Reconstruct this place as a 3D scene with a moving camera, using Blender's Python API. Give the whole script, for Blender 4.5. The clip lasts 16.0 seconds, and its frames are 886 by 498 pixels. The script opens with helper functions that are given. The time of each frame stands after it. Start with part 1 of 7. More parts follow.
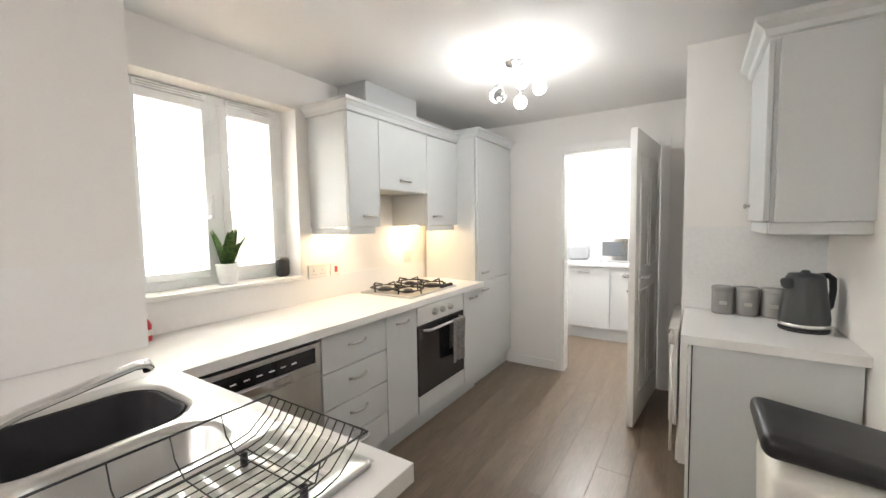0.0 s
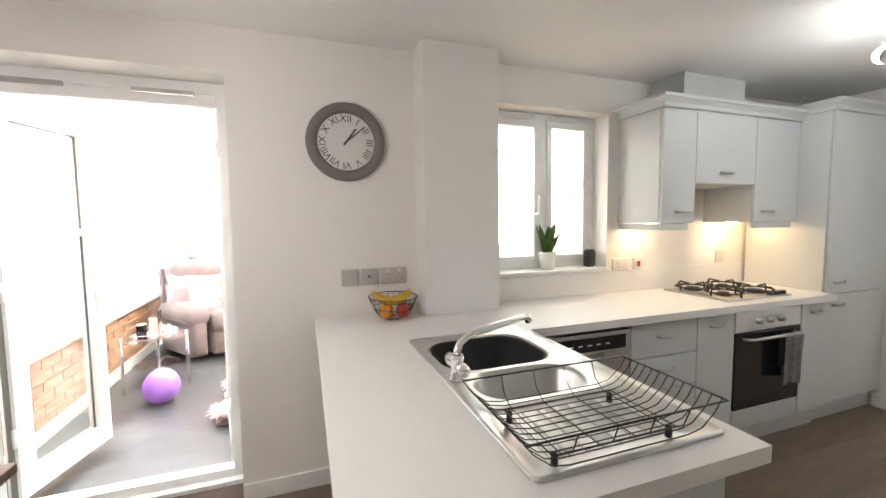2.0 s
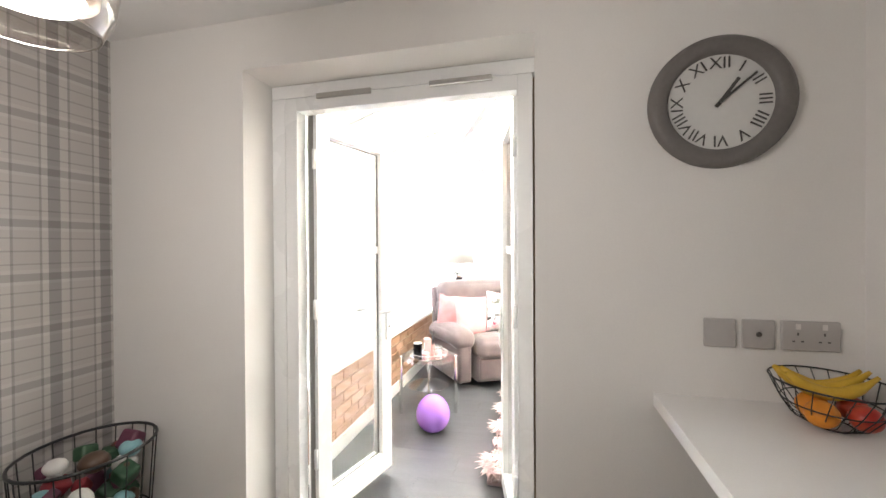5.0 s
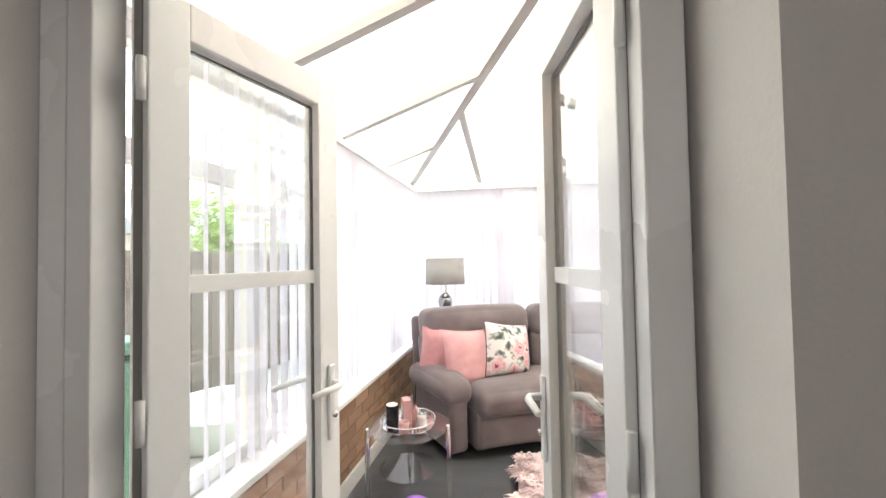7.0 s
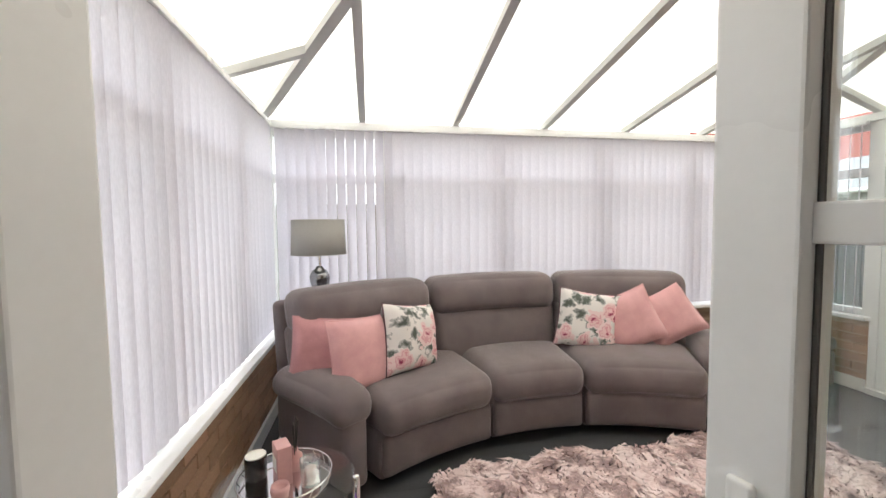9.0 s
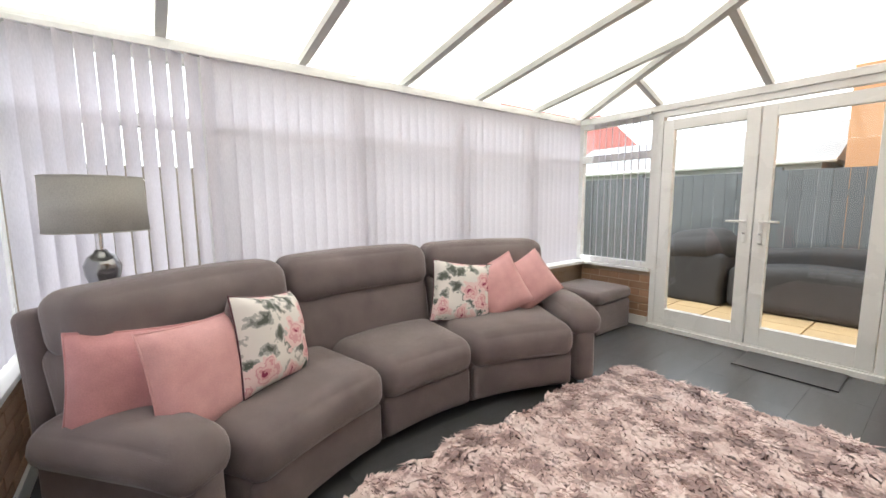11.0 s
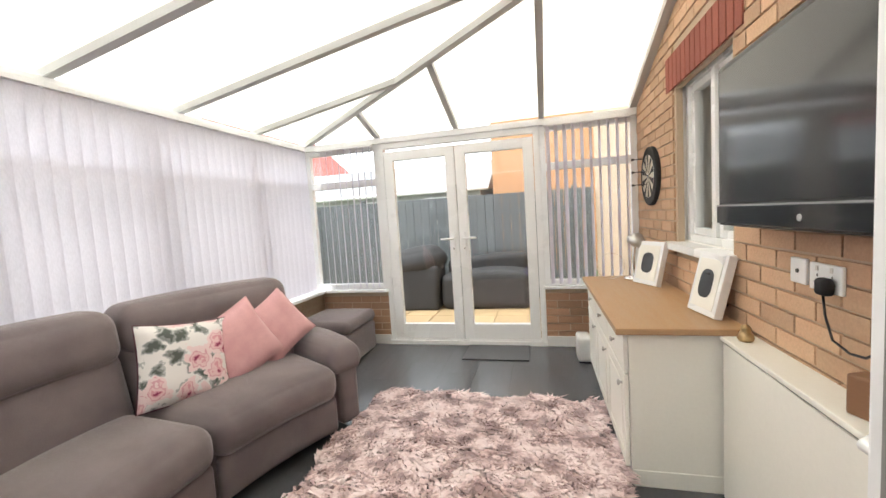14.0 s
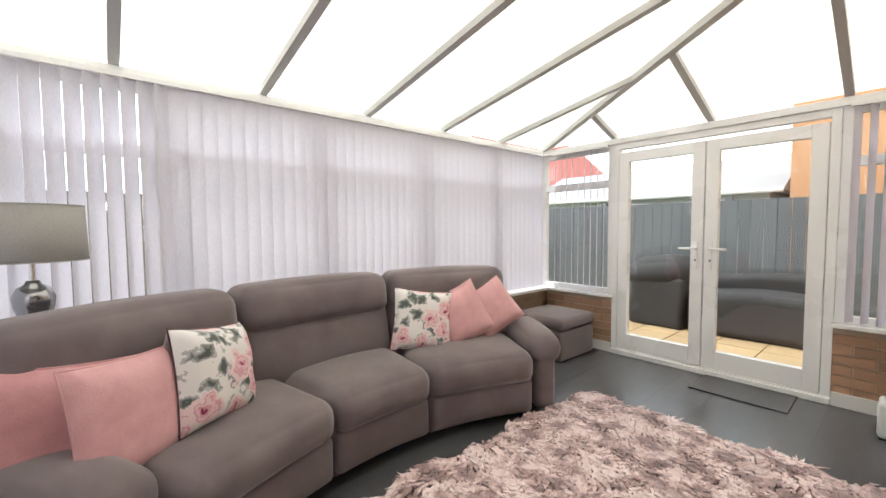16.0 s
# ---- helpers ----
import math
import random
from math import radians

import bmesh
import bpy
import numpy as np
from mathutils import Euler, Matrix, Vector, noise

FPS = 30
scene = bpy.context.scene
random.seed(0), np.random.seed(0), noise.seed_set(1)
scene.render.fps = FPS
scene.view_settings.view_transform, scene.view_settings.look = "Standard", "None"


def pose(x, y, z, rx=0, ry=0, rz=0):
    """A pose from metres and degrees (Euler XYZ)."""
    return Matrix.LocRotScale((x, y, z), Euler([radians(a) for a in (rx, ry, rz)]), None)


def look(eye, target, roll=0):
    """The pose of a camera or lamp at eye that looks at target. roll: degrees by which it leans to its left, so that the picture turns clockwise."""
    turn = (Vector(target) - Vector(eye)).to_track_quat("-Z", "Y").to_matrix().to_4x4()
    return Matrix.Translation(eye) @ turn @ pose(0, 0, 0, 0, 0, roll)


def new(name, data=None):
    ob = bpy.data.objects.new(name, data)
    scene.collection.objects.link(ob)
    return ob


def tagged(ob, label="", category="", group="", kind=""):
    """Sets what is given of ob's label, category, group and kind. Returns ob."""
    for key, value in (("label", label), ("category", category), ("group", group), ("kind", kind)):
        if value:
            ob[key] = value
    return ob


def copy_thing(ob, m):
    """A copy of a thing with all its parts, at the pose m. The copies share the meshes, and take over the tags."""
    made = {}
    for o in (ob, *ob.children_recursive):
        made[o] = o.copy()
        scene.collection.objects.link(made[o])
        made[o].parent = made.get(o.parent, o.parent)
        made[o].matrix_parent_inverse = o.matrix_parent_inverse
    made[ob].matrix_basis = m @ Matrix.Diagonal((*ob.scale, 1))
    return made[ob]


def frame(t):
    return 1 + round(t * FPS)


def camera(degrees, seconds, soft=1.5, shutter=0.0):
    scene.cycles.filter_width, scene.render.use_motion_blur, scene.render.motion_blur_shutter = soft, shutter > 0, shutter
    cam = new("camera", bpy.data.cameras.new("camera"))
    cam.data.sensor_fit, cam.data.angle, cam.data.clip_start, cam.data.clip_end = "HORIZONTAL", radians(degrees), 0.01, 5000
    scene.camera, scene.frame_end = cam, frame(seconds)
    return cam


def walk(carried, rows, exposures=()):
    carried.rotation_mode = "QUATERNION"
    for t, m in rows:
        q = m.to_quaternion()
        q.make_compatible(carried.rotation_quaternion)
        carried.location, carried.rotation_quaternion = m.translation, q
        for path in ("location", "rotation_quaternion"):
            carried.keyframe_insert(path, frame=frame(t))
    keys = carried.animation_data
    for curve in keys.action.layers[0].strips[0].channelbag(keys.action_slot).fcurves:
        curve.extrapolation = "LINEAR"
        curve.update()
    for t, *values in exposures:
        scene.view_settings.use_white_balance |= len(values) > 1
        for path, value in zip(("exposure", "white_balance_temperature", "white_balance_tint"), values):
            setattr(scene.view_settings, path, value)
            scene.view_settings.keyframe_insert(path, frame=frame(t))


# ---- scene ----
cam = camera(96.7, 16.0)
PATH = [
    (0, (-0.032, 0.12, 1.402), (-1.11, 1.8, 1.269), -0.9),
    (0.5, (-0.017, -0.003, 1.39), (-1.222, 1.589, 1.266), -0.7),
    (1, (0.012, -0.101, 1.394), (-1.397, 1.314, 1.277), -0.8),
    (1.5, (0.026, -0.168, 1.402), (-1.641, 0.932, 1.285), -0.6),
    (2, (0.041, -0.219, 1.413), (-1.842, 0.44, 1.269), -0.6),
    (2.5, (0.067, -0.268, 1.416), (-1.914, -0.053, 1.246), -0.8),
    (3, (0.074, -0.308, 1.414), (-1.91, -0.482, 1.224), -1.0),
    (3.5, (-0.041, -0.352, 1.383), (-1.992, -0.76, 1.219), -1.0),
    (4, (-0.228, -0.454, 1.41), (-2.171, -0.905, 1.261), -1.3),
    (4.5, (-0.44, -0.496, 1.38), (-2.381, -0.972, 1.315), -0.6),
    (4.7, (-0.547, -0.511, 1.383), (-2.486, -0.997, 1.35), -0.3),
    (6.8, (-1.578, -0.769, 1.402), (-3.532, -1.191, 1.466), -0.7),
    (7, (-1.675, -0.804, 1.412), (-3.638, -1.183, 1.467), -1.0),
    (7.5, (-1.886, -0.948, 1.422), (-3.872, -1.181, 1.439), -1.3),
    (8, (-2.061, -1.065, 1.392), (-4.061, -1.113, 1.371), -1.2),
    (9.2, (-2.56, -1.17, 1.362), (-4.49, -0.72, 1.23), -0.6),
    (9.9, (-2.80, -1.29, 1.33), (-4.63, -0.56, 1.13), -0.3),
    (10.5, (-2.914, -1.37, 1.312), (-4.662, -0.425, 1.082), -0.1),
    (11, (-3.001, -1.335, 1.303), (-4.584, -0.136, 1.065), -0.5),
    (11.5, (-3.091, -1.293, 1.302), (-4.445, 0.162, 1.08), -1.1),
    (12, (-3.141, -1.264, 1.304), (-4.282, 0.367, 1.106), -2.3),
    (12.5, (-3.198, -1.237, 1.315), (-4.122, 0.527, 1.127), -3.2),
    (13, (-3.226, -1.221, 1.333), (-3.956, 0.633, 1.162), -3.8),
    (13.5, (-3.241, -1.218, 1.335), (-3.8, 0.696, 1.177), -3.9),
    (14, (-3.243, -1.215, 1.34), (-3.731, 0.718, 1.18), -3.7),
    (14.5, (-3.238, -1.231, 1.334), (-3.843, 0.667, 1.158), -3.5),
    (15, (-3.181, -1.243, 1.315), (-4.094, 0.528, 1.138), -3.1),
    (15.5, (-3.086, -1.253, 1.309), (-4.325, 0.31, 1.162), -1.9),
    (16, (-2.925, -1.253, 1.316), (-4.443, 0.045, 1.208), -0.4),
]
walk(cam, [(t, look(eye, target, roll)) for t, eye, target, roll in PATH],
     [(0.0, 3.6), (1.0, 3.55), (2.0, 3.2), (3.0, 2.98), (4.5, 2.88), (6.8, 1.68), (7.5, 0.82), (8.0, 0.57), (10.5, 0.52), (12.0, 0.54), (13.5, 0.66), (14.5, 0.64), (16.0, 0.46)])

# ---- world and large lights ----
world = bpy.data.worlds.new("overcast_sky")
scene.world = world
world.use_nodes = True
wn = world.node_tree.nodes
sky = wn.new("ShaderNodeTexSky")
sky.sky_type = "NISHITA"
sky.sun_disc = False
sky.sun_elevation, sky.sun_rotation = radians(48), radians(250)
sky.air_density, sky.dust_density = 1.0, 3.0
hazy = wn.new("ShaderNodeMix")
hazy.data_type = "RGBA"
hazy.inputs[0].default_value = 0.72
hazy.inputs[7].default_value = (18.4, 18.6, 19.0, 1)
world.node_tree.links.new(sky.outputs[0], hazy.inputs[6])
world.node_tree.links.new(hazy.outputs[2], wn["Background"].inputs[0])
wn["Background"].inputs[1].default_value = 0.15

sun_data = bpy.data.lights.new("sun", "SUN")
sun_data.energy, sun_data.angle, sun_data.color = 2.2, radians(14), (1.0, 0.97, 0.92)
sun = new("sun", sun_data)
sun.matrix_world = look((-8, -3, 9), (-4, 0.4, 0))



def lamp(name, at, watts, colour, radius):
    data = bpy.data.lights.new(name, "POINT")
    data.energy, data.color, data.shadow_soft_size = watts, colour, radius
    ob = new(name, data)
    ob.location = at
    return ob


CEILING_LAMP, UTILITY_LAMP = (-0.93, 2.31), (-1.05, 4.55)
PENDANTS = [(-1.10, -1.23), (-0.79, -1.24), (-0.48, -1.25)]
for a in (20, 130, 250):
    lamp("ceiling_bulb_light", (CEILING_LAMP[0] + 0.13 * math.cos(radians(a)), CEILING_LAMP[1] + 0.13 * math.sin(radians(a)), 2.06), 0.25, (0.94, 0.99, 1.0), 0.035)
lamp("utility_light", (*UTILITY_LAMP, 2.06), 5.2, (0.97, 0.98, 1.0), 0.07)
for px, py in PENDANTS:
    lamp("pendant_light", (px, py, 1.665), 1.45, (1.0, 0.95, 0.91), 0.05)
for y in (1.90, 2.68, 2.92):
    lamp("under_cabinet_light", (-1.95, y, 1.345), 0.085, (1.0, 0.68, 0.36), 0.02)


# ---- mesh helpers ----
def obj(name, bm, material, parent=None, label="", smooth=False):
    me = bpy.data.meshes.new(name)
    bm.to_mesh(me)
    bm.free()
    if smooth:
        for p in me.polygons:
            p.use_smooth = True
    for m in material if isinstance(material, (list, tuple)) else (material,):
        me.materials.append(m)
    ob = new(name, me)
    ob.parent = parent
    if label:
        ob["label"] = label
    return ob


def part(name, bm, material, parent, label="", smooth=False):
    return obj(name, bm, material, parent, label, smooth)


def thing(name, label, category, at=(0, 0, 0), turn=0, group=""):
    ob = new(name)
    ob.empty_display_size = 0.1
    ob.matrix_basis = pose(*at, 0, 0, turn)
    return tagged(ob, label, category, group)


def setting(name, bm, material, label="", category="", parent=None, smooth=False):
    return tagged(obj(name, bm, material, parent, smooth=smooth), label, category, "", "structure" if parent is None else "")


def put(bm, points, faces):
    vs = [bm.verts.new(p) for p in points]
    for f in faces:
        bm.faces.new([vs[i] for i in f])
    return vs


def box(x0, x1, y0, y1, z0, z1, bm=None, bevel=0.0):
    """A block between two corners, with its edges bevelled where asked."""
    bm = bm or bmesh.new()
    own = bmesh.new() if bevel else bm
    put(own, [(x, y, z) for x in (x0, x1) for y in (y0, y1) for z in (z0, z1)],
        [(0, 1, 3, 2), (4, 6, 7, 5), (0, 4, 5, 1), (2, 3, 7, 6), (0, 2, 6, 4), (1, 5, 7, 3)])
    if bevel:
        bmesh.ops.bevel(own, geom=own.edges[:], offset=bevel, segments=2, affect="EDGES", profile=0.6)
        join(bm, own)
    return bm


def join(bm, other, m=None):
    if m:
        bmesh.ops.transform(other, matrix=m, verts=other.verts)
    me = bpy.data.meshes.new("tmp")
    other.to_mesh(me)
    other.free()
    bm.from_mesh(me)
    bpy.data.meshes.remove(me)
    return bm


def moved(bm, m):
    bmesh.ops.transform(bm, matrix=m, verts=bm.verts)
    return bm


def soft(sx, sy, sz, r, fn=None, mid=3, bulge=(0, 0, 0)):
    """A rounded block about the origin; bulge swells each pair of faces; fn maps the points on."""
    half = (sx / 2, sy / 2, sz / 2)
    axes = []
    for h in half:
        rr = min(r, h * 0.98)
        edge = [0, rr * 0.12, rr * 0.35, rr * 0.65, rr]
        core = [-h + rr + (2 * h - 2 * rr) * k / mid for k in range(1, mid)]
        axes.append([-h + e for e in edge] + core + [h - e for e in reversed(edge)])
    bm = bmesh.new()
    made = {}

    def vert(i, j, k):
        if (i, j, k) not in made:
            p = Vector((axes[0][i], axes[1][j], axes[2][k]))
            u = [p[a] / half[a] for a in range(3)]
            inner = Vector([max(-half[a] + min(r, half[a] * .98), min(half[a] - min(r, half[a] * .98), p[a])) for a in range(3)])
            d = p - inner
            if d.length > 1e-9:
                p = inner + Vector([d[a] / d.length * min(r, half[a] * .98) for a in range(3)])
            for a in range(3):
                b, c = (a + 1) % 3, (a + 2) % 3
                p[a] += bulge[a] * (1 - u[b] ** 2) * (1 - u[c] ** 2) * u[a]
            made[(i, j, k)] = bm.verts.new(fn(p) if fn else p)
        return made[(i, j, k)]

    n = [len(a) - 1 for a in axes]
    for a in range(3):
        b, c = (a + 1) % 3, (a + 2) % 3
        for side in (0, n[a]):
            for i in range(n[b]):
                for j in range(n[c]):
                    q = []
                    for di, dj in ((0, 0), (1, 0), (1, 1), (0, 1)):
                        idx = [0, 0, 0]
                        idx[a], idx[b], idx[c] = side, i + di, j + dj
                        q.append(vert(*idx))
                    bm.faces.new(q if side else q[::-1])
    return bm


def turned(profile, steps=24, bm=None, at=(0, 0, 0)):
    """A lathe: (radius, height) pairs turned about z."""
    bm = bm or bmesh.new()
    rings = []
    for r, z in profile:
        if r < 1e-6:
            rings.append([bm.verts.new((at[0], at[1], at[2] + z))])
        else:
            rings.append([bm.verts.new((at[0] + r * math.cos(2 * math.pi * k / steps), at[1] + r * math.sin(2 * math.pi * k / steps), at[2] + z)) for k in range(steps)])
    for a, b in zip(rings, rings[1:]):
        for k in range(steps):
            q = [a[k % len(a)], a[(k + 1) % len(a)], b[(k + 1) % len(b)], b[k % len(b)]]
            q = list(dict.fromkeys(q))
            if len(q) > 2:
                bm.faces.new(q)
    return bm


def tube(points, r, sides=8, bm=None, closed=False):
    """A round bar swept along points; r may be one radius or one for each point."""
    bm = bm or bmesh.new()
    pts = [Vector(p) for p in points]
    n = len(pts)
    rings = []
    last = None
    for i, p in enumerate(pts):
        a = pts[(i - 1) % n] if closed or i else p
        b = pts[(i + 1) % n] if closed or i < n - 1 else p
        way = (b - a).normalized()
        side = way.cross(Vector((0, 0, 1)))
        if side.length < 0.05:
            side = way.cross(Vector((1, 0, 0)))
        if last is not None:
            s2 = last - way * last.dot(way)
            if s2.length > 0.05:
                side = s2
        side.normalize()
        last = side
        up = side.cross(way)
        rad = r[i] if isinstance(r, (list, tuple)) else r
        rings.append([bm.verts.new(p + rad * (side * math.cos(2 * math.pi * k / sides) + up * math.sin(2 * math.pi * k / sides))) for k in range(sides)])
    pairs = list(zip(rings, rings[1:])) + ([(rings[-1], rings[0])] if closed else [])
    for a, b in pairs:
        for k in range(sides):
            bm.faces.new((a[k], a[(k + 1) % sides], b[(k + 1) % sides], b[k]))
    if not closed:
        bm.faces.new(rings[0][::-1])
        bm.faces.new(rings[-1])
    return bm


def bar(a, b, w, h, bm=None):
    """A straight square bar from a to b, w wide and h deep."""
    a, b = Vector(a), Vector(b)
    way = (b - a).normalized()
    side = way.cross(Vector((0, 0, 1)))
    side = side.normalized() if side.length > 0.01 else Vector((1, 0, 0))
    up = side.cross(way).normalized()
    bm = bm or bmesh.new()
    put(bm, [p + side * s * w / 2 + up * u * h / 2 for p in (a, b) for s in (-1, 1) for u in (-1, 1)],
        [(0, 1, 3, 2), (4, 6, 7, 5), (0, 4, 5, 1), (2, 3, 7, 6), (0, 2, 6, 4), (1, 5, 7, 3)])
    return bm


def frame_box(axis, at, u0, u1, z0, z1, wide, deep, bm=None, low=None):
    """A rectangular frame in the plane axis = at (its middle), of bars wide across and deep through."""
    bm = bm or bmesh.new()
    d = deep / 2
    low = wide if low is None else low
    for a, b, c, e in ((u0, u0 + wide, z0, z1), (u1 - wide, u1, z0, z1), (u0 + wide, u1 - wide, z1 - wide, z1), (u0 + wide, u1 - wide, z0, z0 + low)):
        if axis == "x":
            box(at - d, at + d, a, b, c, e, bm, 0.004)
        else:
            box(a, b, at - d, at + d, c, e, bm, 0.004)
    return bm


# ---- materials ----
def nodes_of(name):
    m = bpy.data.materials.new(name)
    m.use_nodes = True
    return m, m.node_tree.nodes, m.node_tree.links, m.node_tree.nodes["Principled BSDF"]


def surface(name, colour, rough=0.5, metal=0.0, vary=0.06, grain=60.0, bump=0.05, stretch=(1, 1, 1), second=None, share=0.5, sheen=0.0, coarse=2.2, rough_vary=0.08, jitter=0.0):
    """Colour varied at two scales, with fine relief; second: a colour blended in by the coarse noise; jitter: lightness from piece to piece."""
    m, n, l, b = nodes_of(name)
    tc = n.new("ShaderNodeTexCoord")
    mp = n.new("ShaderNodeMapping")
    mp.inputs["Scale"].default_value = stretch
    l.new(tc.outputs["Object"], mp.inputs["Vector"])
    fine, wide = n.new("ShaderNodeTexNoise"), n.new("ShaderNodeTexNoise")
    fine.inputs["Scale"].default_value, fine.inputs["Detail"].default_value = grain, 6
    wide.inputs["Scale"].default_value, wide.inputs["Detail"].default_value = coarse, 4
    l.new(mp.outputs[0], fine.inputs["Vector"])
    l.new(mp.outputs[0], wide.inputs["Vector"])
    base = n.new("ShaderNodeMix")
    base.data_type = "RGBA"
    base.inputs[6].default_value = (*colour, 1)
    base.inputs[7].default_value = (*(second or colour), 1)
    ramp = n.new("ShaderNodeMapRange")
    ramp.inputs[1].default_value, ramp.inputs[2].default_value = 0.35, 0.65
    ramp.inputs[4].default_value = share if second else 0
    l.new(wide.outputs[0], ramp.inputs[0])
    l.new(ramp.outputs[0], base.inputs[0])
    add = n.new("ShaderNodeMath")
    add.operation = "ADD"
    l.new(fine.outputs[0], add.inputs[0])
    l.new(wide.outputs[0], add.inputs[1])
    amount = n.new("ShaderNodeMapRange")
    amount.inputs[1].default_value, amount.inputs[2].default_value = 0.6, 1.4
    amount.inputs[3].default_value, amount.inputs[4].default_value = 1 - vary, 1 + vary
    l.new(add.outputs[0], amount.inputs[0])
    value = amount.outputs[0]
    if jitter:
        info = n.new("ShaderNodeObjectInfo")
        r = n.new("ShaderNodeMapRange")
        r.inputs[3].default_value, r.inputs[4].default_value = 1 - jitter, 1 + jitter
        l.new(info.outputs["Random"], r.inputs[0])
        mul = n.new("ShaderNodeMath")
        mul.operation = "MULTIPLY"
        l.new(value, mul.inputs[0])
        l.new(r.outputs[0], mul.inputs[1])
        value = mul.outputs[0]
    hsv = n.new("ShaderNodeHueSaturation")
    l.new(base.outputs[2], hsv.inputs["Color"])
    l.new(value, hsv.inputs["Value"])
    l.new(hsv.outputs[0], b.inputs["Base Color"])
    rr = n.new("ShaderNodeMapRange")
    rr.inputs[3].default_value, rr.inputs[4].default_value = max(0.02, rough - rough_vary), min(1, rough + rough_vary)
    l.new(wide.outputs[0], rr.inputs[0])
    l.new(rr.outputs[0], b.inputs["Roughness"])
    b.inputs["Metallic"].default_value = metal
    if sheen:
        b.inputs["Sheen Weight"].default_value = sheen
        b.inputs["Sheen Roughness"].default_value = 0.4
    if bump:
        bp = n.new("ShaderNodeBump")
        bp.inputs["Strength"].default_value = min(1, bump * 4)
        bp.inputs["Distance"].default_value = 0.004
        l.new(fine.outputs[0], bp.inputs["Height"])
        l.new(bp.outputs[0], b.inputs["Normal"])
    return m


def glow(name, colour, strength):
    m, n, l, b = nodes_of(name)
    b.inputs["Base Color"].default_value = (0.9, 0.9, 0.9, 1)
    b.inputs["Emission Color"].default_value = (*colour, 1)
    b.inputs["Emission Strength"].default_value = strength
    return m


def pane_glass(name, tint=(0.96, 0.98, 0.98), gloss=1.0):
    """Thin clear glass: straight through, with a mirror share that grows at grazing angles."""
    m, n, l, b = nodes_of(name)
    clear, mirror, mix = n.new("ShaderNodeBsdfTransparent"), n.new("ShaderNodeBsdfGlossy"), n.new("ShaderNodeMixShader")
    clear.inputs[0].default_value = (*tint, 1)
    mirror.inputs["Roughness"].default_value = 0.02
    lw = n.new("ShaderNodeLayerWeight")
    lw.inputs[0].default_value = 0.5
    pw = n.new("ShaderNodeMath")
    pw.operation = "POWER"
    pw.inputs[1].default_value = 4.0
    l.new(lw.outputs["Facing"], pw.inputs[0])
    k = n.new("ShaderNodeMath")
    k.operation = "MULTIPLY_ADD"
    k.inputs[1].default_value, k.inputs[2].default_value = 0.55 * gloss, 0.045 * gloss
    l.new(pw.outputs[0], k.inputs[0])
    l.new(k.outputs[0], mix.inputs[0])
    l.new(clear.outputs[0], mix.inputs[1])
    l.new(mirror.outputs[0], mix.inputs[2])
    l.new(mix.outputs[0], n["Material Output"].inputs[0])
    return m


def milky(name, colour, through_share=0.6, clear_share=0.0, grain=40.0, vary=0.03, stretch=(1, 1, 1)):
    """A sheet that lets light through scattered: opal roof panels, blind fabric."""
    m, n, l, b = nodes_of(name)
    tc = n.new("ShaderNodeTexCoord")
    mp = n.new("ShaderNodeMapping")
    mp.inputs["Scale"].default_value = stretch
    nz = n.new("ShaderNodeTexNoise")
    nz.inputs["Scale"].default_value = grain
    nz.inputs["Detail"].default_value = 5
    l.new(tc.outputs["Object"], mp.inputs[0])
    l.new(mp.outputs[0], nz.inputs["Vector"])
    hs = n.new("ShaderNodeHueSaturation")
    hs.inputs["Color"].default_value = (*colour, 1)
    r = n.new("ShaderNodeMapRange")
    r.inputs[1].default_value, r.inputs[2].default_value = 0.3, 0.7
    r.inputs[3].default_value, r.inputs[4].default_value = 1 - vary, 1 + vary
    l.new(nz.outputs[0], r.inputs[0])
    l.new(r.outputs[0], hs.inputs["Value"])
    d, t, mix = n.new("ShaderNodeBsdfDiffuse"), n.new("ShaderNodeBsdfTranslucent"), n.new("ShaderNodeMixShader")
    l.new(hs.outputs[0], d.inputs[0])
    l.new(hs.outputs[0], t.inputs[0])
    mix.inputs[0].default_value = through_share
    l.new(d.outputs[0], mix.inputs[1])
    l.new(t.outputs[0], mix.inputs[2])
    out = mix.outputs[0]
    if clear_share:
        c, mix2 = n.new("ShaderNodeBsdfTransparent"), n.new("ShaderNodeMixShader")
        mix2.inputs[0].default_value = clear_share
        l.new(out, mix2.inputs[1])
        l.new(c.outputs[0], mix2.inputs[2])
        out = mix2.outputs[0]
    l.new(out, n["Material Output"].inputs[0])
    return m


WALL = surface("warm_white_paint", (0.80, 0.777, 0.75), 0.75, vary=0.025, grain=150, bump=0.03, coarse=1.2)
CEIL = surface("ceiling_paint", (0.80, 0.79, 0.78), 0.85, vary=0.02, grain=120, bump=0.04)
GLOSSW = surface("white_gloss_paint", (0.80, 0.79, 0.77), 0.35, vary=0.02, grain=80, bump=0.02)
UPVC = surface("white_upvc", (0.87, 0.875, 0.875), 0.28, vary=0.02, grain=60, bump=0.01)
# white bars toned down to grey: their backlit shade is put into the colour
BARPAINT = surface("roof_bar_shaded_white", (0.50, 0.50, 0.49), 0.4, vary=0.03, grain=40, bump=0.01)
SHAKER = surface("pale_grey_satin_door", (0.60, 0.615, 0.615), 0.42, vary=0.025, grain=70, bump=0.012)
CARCASS = surface("pale_grey_carcass", (0.50, 0.51, 0.51), 0.5, vary=0.03, grain=60, bump=0.01)
